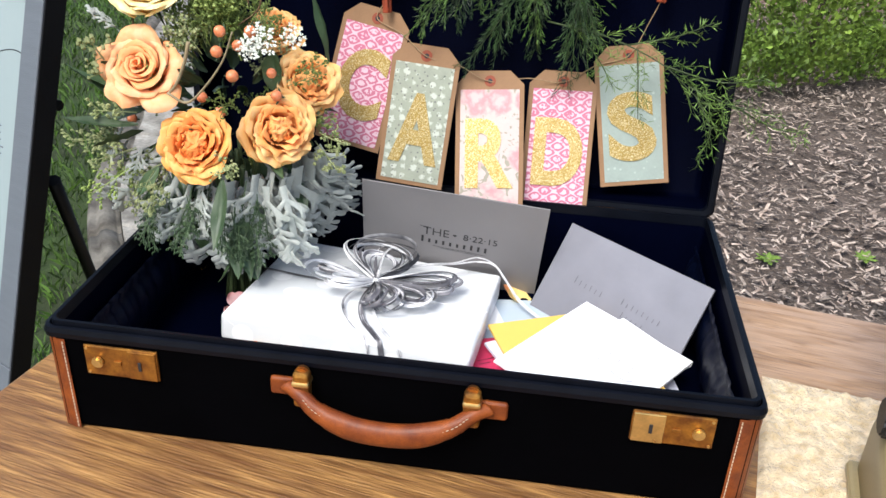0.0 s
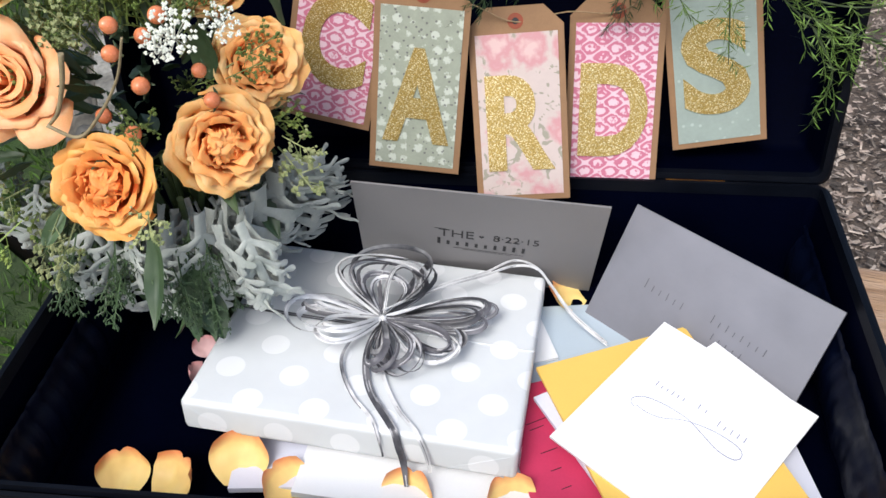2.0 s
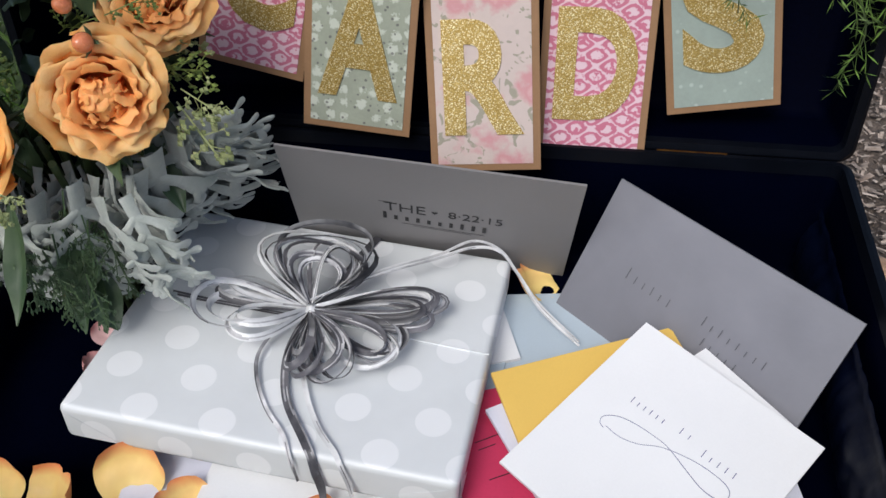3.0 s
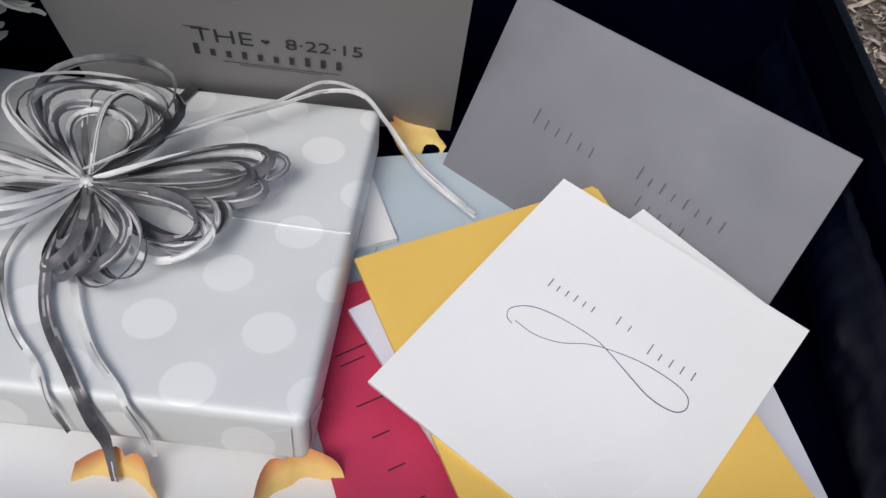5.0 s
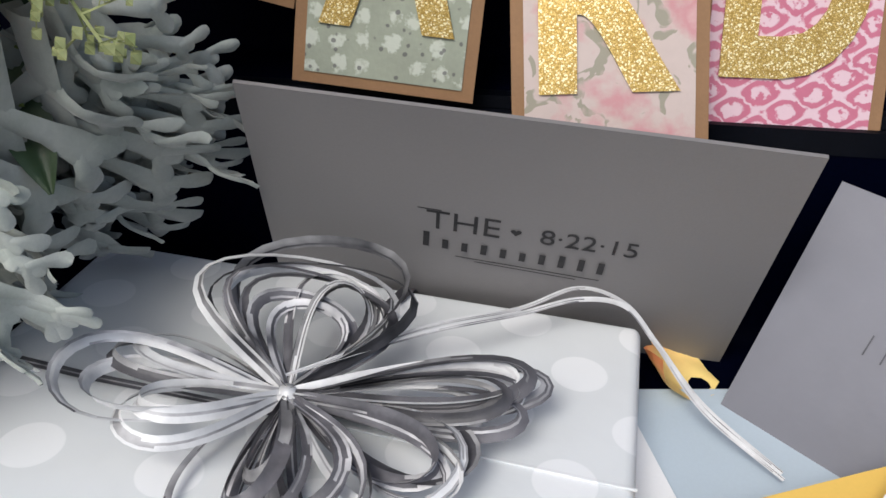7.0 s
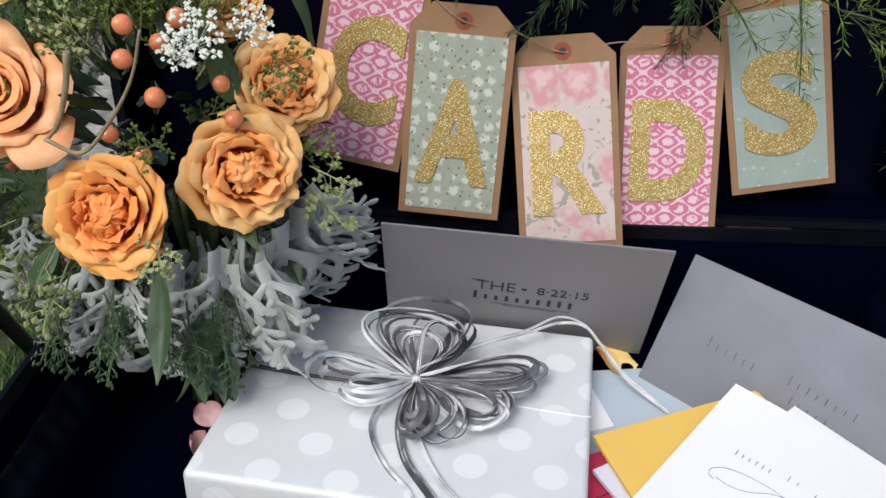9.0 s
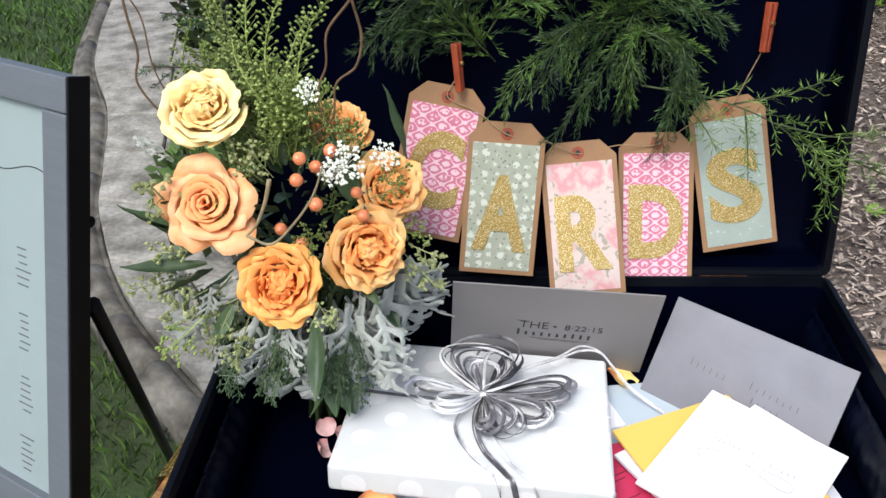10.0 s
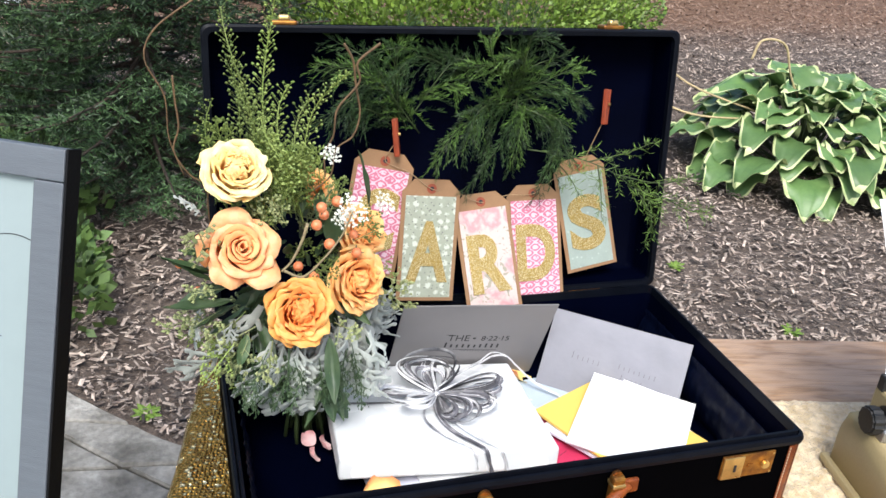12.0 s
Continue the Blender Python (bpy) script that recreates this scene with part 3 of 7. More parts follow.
level_card("pale blue envelope lying flat on the case floor", (0.075, 0.055, 0.7548), 8, 0.165, 0.235, 0.004, M_BLUE, 3.1)
level_card("small white card under the yellow envelope", (0.037, 0.21, 0.7592), 20, 0.055, 0.055, 0.003, M_WHITE, 3.3)
level_card("lilac-white envelope under the card pile", (0.155, 0.012, 0.7594), 12, 0.14, 0.15, 0.0045, M_LILAC, 3.5)
pink = level_card("magenta envelope with dark handwriting beside the gift", (0.098, 0.008, 0.7642), 20, 0.105, 0.185, 0.004, M_PINK, 3.7)
strokes(pink, letter_bars(0.016, 0.148, 0.012, 0.02, 2, -80, 0.0007, 3) + letter_bars(0.018, 0.125, 0.085, 0.014, 5, -82, 0.0007, 4) + letter_bars(0.005, 0.06, 0.05, 0.016, 2, -70, 0.0007, 5), 0.0046, M_INK)
level_card("lilac-white envelope beneath the yellow one", (0.069, 0.17, 0.7755), -58, 0.18, 0.125, 0.0035, M_LILAC, 3.9, (0.0, 0.0))
level_card("golden-yellow envelope in the card pile", (0.07, 0.196, 0.7815), -66.5, 0.185, 0.133, 0.0035, M_YELLOW, 4.1, (0, 0.01))
level_card("white square card under the top one", (0.109, 0.137, 0.7835), -48.6, 0.098, 0.14, 0.003, M_WHITE, 4.3, (0, 0.03))
card = envelope("white square card with blue handwriting, on top of the pile", (0.082, 0.126, 0.7865), (0.106, -0.084, -0.006), (0.093, 0.113, 0.011), 0.1355, 0.1465, 0.0025, M_WHITE, 4.5)
strokes(card, letter_bars(0.0292, 0.0889, 0.027846, 0.005, 6, 3.3, 0.0005, 11) + letter_bars(0.0639, 0.0921, 0.0120669, 0.005, 2, 3.3, 0.0005, 12) + letter_bars(0.083, 0.0884, 0.0269258, 0.006, 5, 3.3, 0.0005, 13), 0.0032, M_INK_BLUE)
fl = bmesh.new()
tube(curve_points([(x, y, 0.0032) for x, y in ((0.0306, 0.0625), (0.0266, 0.0641), (0.0255, 0.0689), (0.032, 0.0752), (0.0438, 0.0786), (0.0599, 0.08), (0.0695, 0.0792), (0.0842, 0.075), (0.0978, 0.0715), (0.1085, 0.0724), (0.1124, 0.0766), (0.1103, 0.082), (0.1027, 0.0843), (0.0873, 0.0837), (0.0733, 0.0802), (0.0628, 0.0758), (0.0527, 0.0684), (0.0415, 0.0645), (0.0309, 0.0647))], 6), 0.00022, 4, bm=fl)
part("pen_flourish", fl, M_INK_BLUE, card)
# papers under the gift
level_card("white envelope under the gift box", (-0.105, 0.072, 0.7675), -3, 0.19, 0.13, 0.006, M_WHITE, 5.1, (-0.03, -0.06))
level_card("lilac-white envelope under the gift box", (-0.155, 0.075, 0.7615), 6, 0.15, 0.17, 0.0055, M_LILAC, 5.3, (0, -0.03))
level_card("pale blue envelope under the gift box", (-0.07, 0.06, 0.7548), -6, 0.13, 0.19, 0.006, M_BLUE, 5.5)

# ---- gift ----
g_fl, g_fr, g_br = Vector((-0.197, 0.116, 0.8155)), Vector((0.060, 0.096, 0.806)), Vector((0.077, 0.305, 0.785))
gx = (g_fr - g_fl)
gift_m = frame_from((g_fl + g_br) / 2, gx, g_br - g_fr)
GW, GD, GH = 0.257, 0.21, 0.03
gift = thing("gift_box", "silver gift box with white dots and a raffia bow", "gift", gift_m)
gbm = smooth(loft([ring(GW - 2 * i, GD - 2 * i, max(0.0015, 0.0045 - i), z) for i, z in ((0.003, -GH), (0.0006, -GH + 0.002), (0.0, -GH + 0.005), (0.0, -0.016), (0.0, -0.005),
                                                                                  (0.0005, -0.0029), (0.0015, -0.0013), (0.003, -0.0003), (0.005, 0.0), (0.02, 0.0002))], True, True))
wrapped = part("wrapped_box", gbm, M_WRAP, gift)
wrapped.modifiers.new("soft_edges", "WEIGHTED_NORMAL").keep_sharp = False
# paper folds on the ends
def fold(pts):
    b = bmesh.new()
    vs = [b.verts.new(p) for p in pts]
    ws = [b.verts.new((p[0] * 0.999, p[1] * 0.999, p[2])) for p in pts]
    b.faces.new(vs)
    b.faces.new(ws[::-1])
    n = len(vs)
    for i in range(n):
        b.faces.new((vs[i], ws[i], ws[(i + 1) % n], vs[(i + 1) % n]))
    return b
x1, y1 = GW / 2 + 0.0008, GD / 2 + 0.0008
part("paper_fold", fold([(GW / 2 - 0.006, -y1, -0.005), (GW / 2 - 0.05, -y1, -GH + 0.004), (GW / 2 - 0.006, -y1, -GH + 0.004)]), M_WRAP, gift)
part("paper_fold", fold([(-GW / 2 + 0.006, -y1, -0.005), (-GW / 2 + 0.006, -y1, -GH + 0.004), (-GW / 2 + 0.04, -y1, -GH + 0.004)]), M_WRAP, gift)
part("paper_fold", fold([(x1, -GD / 2 + 0.006, -0.005), (x1, -GD / 2 + 0.006, -GH + 0.004), (x1, -GD / 2 + 0.03, -GH + 0.004)]), M_WRAP, gift)
part("paper_seam", box(GW * 0.42, 0.0012, 0.0009, (GW * 0.29, -0.012, 0.0006), 0.0003, m=Matrix.Translation((GW * 0.29, 0.004, 0.0006)) @ Matrix.Rotation(radians(-2), 4, "Z")), M_WRAP, gift)

# grey raffia's near-black second colour mimics the shading along each strand
M_RAFFIA = mat("grey_raffia", (0.62, 0.61, 0.62), 0.52, vary=0.3, scale=45, bump=0.35, bump_scale=300, color2=(0.06, 0.06, 0.07), metal=0.05, depth=0.0008, objrand=0.45, detail=2.0)
M_RAFFIA_DARK = mat("charcoal_raffia", (0.15, 0.145, 0.16), 0.52, vary=0.35, scale=40, bump=0.35, bump_scale=300, color2=(0.03, 0.03, 0.035), metal=0.05, depth=0.0008, objrand=0.4)
M_RAFFIA_WHITE = mat("white_raffia", (0.8, 0.8, 0.8), 0.5, vary=0.1, scale=40, bump=0.35, bump_scale=300, metal=0.1, depth=0.0008, color2=(0.45, 0.45, 0.46))


def strip(points, width, up=(0, 0, 1), twist=0.0, cup=0.06, side=None, seed=0.0, roll=0.0):
    """A flat ribbon strand with a lengthwise crease and streaks in a second tone; side fixes the way its width runs."""
    b = bmesh.new()
    pts = [Vector(p) for p in points]
    rows = []
    n = len(pts)
    for i, p in enumerate(pts):
        d = (pts[min(i + 1, n - 1)] - pts[max(i - 1, 0)]).normalized()
        s = d.cross(Vector(up)) if side is None else Vector(side) - d * d.dot(Vector(side))
        s = s.normalized() if s.length > 1e-4 else d.orthogonal().normalized()
        s = Matrix.Rotation(roll + twist * i / n, 3, d) @ s
        nn = s.cross(d)
        w = width * (0.55 + 0.45 * math.sin(math.pi * min(0.5, 2.5 * min(i, n - 1 - i) / n + 0.08)))
        rows.append([b.verts.new(p + s * w * k / 2 + nn * cup * w * abs(k)) for k in (-1, -0.6, -0.25, 0.1, 0.5, 1)])
    for i, (a, c) in enumerate(zip(rows, rows[1:])):
        for k in range(5):
            f = b.faces.new((a[k], a[k + 1], c[k + 1], c[k]))
            f.smooth = True
            f.material_index = 1 if noise.noise((i * 0.06 + seed * 7.3, k * 1.9 + seed, width * 900)) > 0.2 else 0
    return b


def streaked(ob):
    """A second, contrasting tone for the streaks of a strand."""
    ob.data.materials.append(M_RAFFIA_DARK if ob.data.materials[0] == M_RAFFIA else M_RAFFIA)
    return ob


bow_c = gift_m.inverted() @ Vector((-0.056, 0.215, 0.8165))
bow_c.z = 0.010
rs = random.Random(21)
# (direction in the box top, lift, length, girth, tilt of the loop's plane, count, share of dark strands, how far the inner loops shrink)
for az, lift, length, girth, lean_, count, dark, shrink in ((98, 27, 0.068, 0.070, 0.0, 3, 0.3, 0.12), (97, 25, 0.062, 0.056, 0.1, 5, 1.0, 0.4), (80, 20, 0.062, 0.03, 0.4, 3, 0.9, 0.3), (9, 6, 0.097, 0.020, 0.3, 6, 0.6, 0.16), (4, 3, 0.090, 0.016, 0.6, 4, 0.6, 0.25),
                                                     (197, 9, 0.076, 0.034, 0.1, 2, 0.0, 0.2), (214, 9, 0.064, 0.028, 0.2, 2, 0.0, 0.25), (178, 8, 0.070, 0.022, 0.3, 2, 0.7, 0.2), (-19, 2, 0.083, 0.034, 0.1, 3, 0.9, 0.15), (-25, 1, 0.076, 0.024, 0.4, 3, 0.5, 0.25),
                                                     (-60, 2, 0.072, 0.028, 0.5, 4, 0.6, 0.25), (-80, 2, 0.063, 0.022, 0.7, 3, 0.75, 0.3)):
    for k in range(count):
        a = radians(az + rs.uniform(-7, 7))
        el = radians(lift + rs.uniform(-3, 4))
        f = 1 - shrink * k / count
        ln = length * f * rs.uniform(0.86, 1.04)
        g = girth * f * rs.uniform(0.7, 1.25)
        out = Vector((math.cos(a) * math.cos(el), math.sin(a) * math.cos(el), math.sin(el)))
        side = Vector((-math.sin(a), math.cos(a), 0))
        tilt = lean_ + rs.uniform(-0.15, 0.15)
        w2 = side * math.cos(tilt) + Vector((0, 0, 1)) * math.sin(tilt)
        plane_n = out.cross(w2).normalized()
        pts = []
        for q in range(29):
            s = q / 28
            rr = ln * math.sin(math.pi * s) ** 1.6
            sway = g * 0.65 * math.sin(2 * math.pi * s) * math.sin(math.pi * s)
            p = bow_c + out * rr + w2 * sway + plane_n * (k - count / 2) * 0.0007 + Vector((0, 0, 0.003))
            p.z = max(p.z, 0.0024 + 0.0004 * k)
            pts.append(p)
        m_ = M_RAFFIA_DARK if rs.random() < dark * 0.8 else (M_RAFFIA_WHITE if rs.random() < 0.62 else M_RAFFIA)
        streaked(part("bow_loop", strip(pts, rs.uniform(0.0034, 0.0062), side=plane_n, twist=rs.uniform(-0.5, 0.5), cup=0.12, seed=rs.uniform(0, 9), roll=rs.choice((-1, 1)) * rs.uniform(0.6, 1.1)), m_, gift))
part("bow_knot", smooth(placed(cyl(0.0045, 0.006, seg=14, bevel=0.0015), Matrix.Translation(bow_c + Vector((0, 0, 0.003))))), M_RAFFIA_WHITE, gift)
# the bands round the box
bx, by = bow_c.x, bow_c.y
streaked(part("ribbon_band", strip([(-x1, by + 0.006, -GH), (-x1 - 0.0006, by + 0.006, -0.004), (-x1 + 0.002, by + 0.006, 0.0012), (-0.08, by + 0.003, 0.0013), (bx, by, 0.003)], 0.0045, up=(0, 0, 1)), M_RAFFIA_DARK, gift))
streaked(part("ribbon_band", strip([(bx, by, 0.003), (bx + 0.012, GD / 2 - 0.03, 0.0014), (bx + 0.02, y1 - 0.002, 0.0012), (bx + 0.021, y1 + 0.0008, -0.004), (bx + 0.021, y1 + 0.0006, -GH)], 0.0065, up=(0, 0, 1)), M_RAFFIA_DARK, gift))
gi = gift_m.inverted()
def tail(pts, w, m_, tw=0.4):
    streaked(part("ribbon_tail", strip(curve_points([gi @ Vector(p) for p in pts], 8), w, twist=tw, seed=w * 999), m_, gift))
def over_front(pts, w, m_, tw):
    """A ribbon end that runs over the box top and down its front, in the box's own axes."""
    streaked(part("ribbon_tail", strip(curve_points([bow_c] + pts, 8), w, twist=tw, seed=w * 999), m_, gift))
over_front([(-0.002, -0.017, 0.006), (0.0, -0.042, 0.004), (0.011, -0.07, 0.003), (0.031, -0.096, 0.003), (0.038, -y1 + 0.001, 0.0015), (0.042, -y1 - 0.003, -0.01), (0.046, -y1 - 0.005, -0.024), (0.05, -y1 - 0.014, -0.038)], 0.0055, M_RAFFIA_DARK, 0.7)
over_front([(0.008, -0.03, 0.007), (0.02, -0.06, 0.005), (0.036, -0.085, 0.004), (0.052, -0.101, 0.003), (0.058, -y1 - 0.002, -0.001), (0.063, -y1 - 0.004, -0.014), (0.066, -y1 - 0.006, -0.028)], 0.0034, M_RAFFIA_WHITE, 0.8)
over_front([(-0.012, -0.012, 0.01), (-0.02, -0.035, 0.006), (-0.015, -0.055, 0.004), (0.0, -0.078, 0.003), (0.018, -0.096, 0.003), (0.026, -y1 - 0.002, -0.002), (0.03, -y1 - 0.003, -0.022)], 0.0028, M_RAFFIA, 0.6)
for o in (0.0, 0.0035):
    tail([(-0.056, 0.215, 0.822), (-0.012, 0.25 + o, 0.817), (0.022, 0.276 + o, 0.809), (0.046, 0.294 + o, 0.805 + o), (0.066, 0.296 + o * 0.5, 0.802), (0.08, 0.288, 0.79), (0.1, 0.27 - o, 0.774), (0.13, 0.247 - o, 0.7635)], 0.0024, M_RAFFIA_WHITE, 1.2 - o * 200)

# ---- lettered tags ----
M_PEG = mat("red_brown_clothespin", (0.3, 0.05, 0.015), 0.5, vary=0.35, scale=60, bump=0.3, bump_scale=200, stretch=(6, 6, 1))
LETTER_SIZE = {"C": (0.056, 0.083, -0.076), "A": (0.0575, 0.081, -0.083), "R": (0.056, 0.080, -0.083), "D": (0.0575, 0.079, -0.082), "S": (0.055, 0.080, -0.081)}


def tag(letter, eyelet, bottom, paper, label, roll=0.0):
    """A kraft luggage tag with a paper panel, an eyelet and a glitter letter, hung from its eyelet."""
    e, bpt = Vector(eyelet), Vector(bottom)
    up = (e - bpt).normalized()
    m = frame_from(e, Vector((1, 0, 0)) - up * up.x + Vector((0, roll, 0)), (0, 1, 0))
    x = Vector((1, roll, 0))
    x = (x - up * x.dot(up)).normalized()
    y = up.cross(x)
    m = Matrix((x, y, up)).transposed().to_4x4()
    m.translation = e
    ob = thing("letter_tag", label, "tag", m, "tags that spell a word")
    w, top, low, t = 0.0785, 0.012, -0.149, 0.0006
    b = bmesh.new()
    out = [(-w / 2, low), (w / 2, low), (w / 2, top - 0.016), (w / 2 - 0.016, top), (-w / 2 + 0.016, top), (-w / 2, top - 0.016)]
    f1 = [b.verts.new((px, -t, pz)) for px, pz in out]
    f2 = [b.verts.new((px, t, pz)) for px, pz in out]
    b.faces.new(f1)
    b.faces.new(f2[::-1])
    for i in range(6):
        b.faces.new((f1[i], f2[i], f2[(i + 1) % 6], f1[(i + 1) % 6]))
    part("card", b, M_KRAFT, ob)
    pw, ph = w - 0.0105, 0.1345
    lw, lh, lz = LETTER_SIZE[letter]
    part("paper_panel", box(pw, 0.0006, ph, (0, -t - 0.0004, low + 0.0048 + ph / 2)), paper, ob)
    lb = text_bmesh(letter, 0.108, 0.0006, 0.0042)
    zs = [v.co.z for v in lb.verts]
    xs = [v.co.x for v in lb.verts]
    sc = Matrix.Diagonal((lw / (max(xs) - min(xs)), 1, lh / (max(zs) - min(zs)), 1))
    bmesh.ops.transform(lb, matrix=Matrix.Translation((0, -t - 0.0014, lz)) @ sc, verts=lb.verts)
    part("letter", lb, M_GLITTER, ob, "gold glitter letter")
    part("eyelet", cyl(0.0065, 0.0005, Matrix.Translation((0, -t - 0.0003, 0)) @ Matrix.Rotation(math.pi / 2, 4, "X"), 22), M_EYELET, ob)
    part("hole", cyl(0.0028, 0.0005, Matrix.Translation((0, -t - 0.0006, 0)) @ Matrix.Rotation(math.pi / 2, 4, "X"), 14), M_INK, ob)
    return ob


TAGS = (("C", (-0.092, 0.390, 1.054), (-0.122, 0.352, 0.912), M_DAMASK, "kraft tag with rose damask paper and a gold glitter C"),
        ("A", (-0.032, 0.375, 1.0195), (-0.0435, 0.335, 0.876), M_SAGE, "kraft tag with sage floral paper and a gold glitter A"),
        ("R", (0.041, 0.385, 0.993), (0.053, 0.322, 0.866), M_BLUSH, "kraft tag with blush rose paper and a gold glitter R"),
        ("D", (0.125, 0.406, 0.993), (0.1265, 0.346, 0.856), M_DAMASK, "kraft tag with rose damask paper and a gold glitter D"),
        ("S", (0.195, 0.418, 1.026), (0.219, 0.374, 0.8875), M_AQUA, "kraft tag with aqua print paper and a gold glitter S"))
for row in TAGS:
    tag(*row)
tw = bmesh.new()
E_ = [Vector(r[1]) + Vector((0, -0.002, 0)) for r in TAGS]
P1, P2 = Vector((-0.083, 0.388, 1.075)), Vector((0.226, 0.419, 1.10))
line = [P1, E_[0]]
for a, c in zip(E_, E_[1:]):
    line += [(a + c) / 2 + Vector((0, 0.001, -0.006)) + Vector((0, 0, 0.01)), c]
line += [(E_[-1] + P2) / 2 + Vector((0.003, 0, 0.004)), P2]
twine = tagged(part("twine", tube(curve_points(line, 6), 0.0006, 5), M_TWINE), "thin jute twine that the tags hang from", "twine")


def clothespin(at, lean, turn):
    m = pose(*at, lean[0], lean[1], turn)
    ob = thing("clothespin", "small red-brown wooden clothespin holding the twine", "clothespin", m, "clothespins in the lid")
    for s in (-1, 1):
        b = box(0.0042, 0.007, 0.048, (0, 0, 0), 0.0012)
        for v in b.verts:
            v.co.x += s * (0.0028 + 0.0016 * (v.co.z / 0.024 if v.co.z > 0 else 0) ** 2) 
        part("jaw", b, M_PEG, ob)
    part("spring", cyl(0.0022, 0.010, Matrix.Translation((0, -0.001, 0.004)) @ Matrix.Rotation(math.pi / 2, 4, "X"), 10), M_BRASS_BRIGHT, ob)
    return ob


clothespin((-0.081, 0.384, 1.087), (-8, 8, 0), 70)
clothespin((0.2235, 0.418, 1.112), (-8, 12, 0), 40)

# ---- bouquet ----
def aim(at, direction, roll=0.0, scale=1.0):
    """A pose whose z axis points along direction."""
    z = Vector(direction).normalized()
    x = Vector((0, 0, 1)).cross(z)
    x = x.normalized() if x.length > 1e-3 else Vector((1, 0, 0))
    m = Matrix((x, z.cross(x), z)).transposed().to_4x4() @ Matrix.Rotation(radians(roll), 4, "Z") @ Matrix.Scale(scale, 4)
    m.translation = Vector(at)
    return m


def petal_mesh(name, rim, top, band_, spread, droop, seed, material, frill=0.0, pointed=0.0, tuck=0.1, foot_z=-0.62):
    """One rose petal on the unit rose: it rises from the heart as a bowl, and its rim rolls over outwards in a broad band."""
    nu, nv, nb = 14, 6, 7
    verts, faces = [], []
    foot = min(0.12, rim * 0.5)
    for j in range(nv + nb + 1):
        for i in range(nu + 1):
            u = 2 * i / nu - 1
            tip = pointed * max(0, 1 - abs(u) * 1.5)
            bw = band_ * (1 - 0.62 * abs(u) ** 2.6) * (1 + tip + 0.22 * math.sin(2.1 * u + seed))
            crown = top - (0.1 + 0.16 * rim) * abs(u) ** 2.4
            inner = max(foot, rim - 0.72 * band_)
            v = min(1, j / nv)
            r = foot + (inner - foot) * math.sin(v * math.pi / 2) ** 0.75
            h = foot_z + (crown - foot_z) * v ** 1.25
            if j > nv:
                m = j - nv
                for q in range(m):
                    th = radians(72 - (72 + droop) * ((q + 0.5) / nb) ** 0.8)
                    r += math.cos(th) * bw / nb
                    h += math.sin(th) * bw / nb
            w = j / (nv + nb)
            wv = frill * w * w * noise.noise((u * 2.8 + seed, w * 1.6, seed * 1.7)) + 0.3 * frill * w ** 4 * noise.noise((u * 8 + seed, w * 2, seed))
            half = spread * (0.5 + 0.5 * math.sin(math.pi * (0.12 + 0.46 * w)))
            ang = u * half + 0.07 * noise.noise((w * 2 + seed, u, 3.3))
            r = r * (1 + tuck * u) + wv
            verts.append((r * math.cos(ang), r * math.sin(ang), h + wv * 0.9))
    for j in range(nv + nb):
        for i in range(nu):
            q = j * (nu + 1) + i
            faces.append((q, q + 1, q + nu + 2, q + nu + 1))
    return from_lists(name, verts, faces, material, True)


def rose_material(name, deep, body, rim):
    """Petal surface: deep colour at the base, which also paints the shaded crevices, paler towards the rim, with fine
    veins.
    """
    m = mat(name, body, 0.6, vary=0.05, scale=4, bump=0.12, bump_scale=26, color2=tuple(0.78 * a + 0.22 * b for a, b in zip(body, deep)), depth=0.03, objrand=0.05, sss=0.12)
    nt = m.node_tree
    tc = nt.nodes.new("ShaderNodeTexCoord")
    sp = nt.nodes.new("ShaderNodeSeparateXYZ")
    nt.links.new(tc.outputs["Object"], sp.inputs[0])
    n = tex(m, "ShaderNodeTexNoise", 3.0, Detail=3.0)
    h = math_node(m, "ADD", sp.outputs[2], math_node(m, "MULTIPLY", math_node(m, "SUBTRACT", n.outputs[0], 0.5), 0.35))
    # base colour drawn up far enough to darken the crevices between petals too
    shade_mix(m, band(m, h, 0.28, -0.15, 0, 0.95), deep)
    shade_mix(m, band(m, n.outputs[0], 0.5, 0.66, 0, 0.6), rim)
    b = nt.nodes["Principled BSDF"]
    tr = nt.nodes.new("ShaderNodeBsdfTranslucent")
    nt.links.new(b.inputs["Base Color"].links[0].from_socket, tr.inputs["Color"])
    mx = nt.nodes.new("ShaderNodeMixShader")
    mx.inputs[0].default_value = 0.2
    nt.links.new(b.outputs[0], mx.inputs[1])
    nt.links.new(tr.outputs[0], mx.inputs[2])
    nt.links.new(mx.outputs[0], nt.nodes["Material Output"].inputs["Surface"])
    return m


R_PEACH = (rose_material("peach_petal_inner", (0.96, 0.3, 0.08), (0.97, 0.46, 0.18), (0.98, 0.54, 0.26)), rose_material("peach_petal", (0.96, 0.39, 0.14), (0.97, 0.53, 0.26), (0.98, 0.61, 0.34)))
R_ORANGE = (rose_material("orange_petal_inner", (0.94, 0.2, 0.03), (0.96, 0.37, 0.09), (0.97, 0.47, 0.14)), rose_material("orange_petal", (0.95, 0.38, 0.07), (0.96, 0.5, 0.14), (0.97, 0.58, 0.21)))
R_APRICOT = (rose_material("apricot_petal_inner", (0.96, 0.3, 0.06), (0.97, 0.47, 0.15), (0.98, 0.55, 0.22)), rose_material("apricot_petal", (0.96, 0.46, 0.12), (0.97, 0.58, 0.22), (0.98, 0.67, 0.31)))
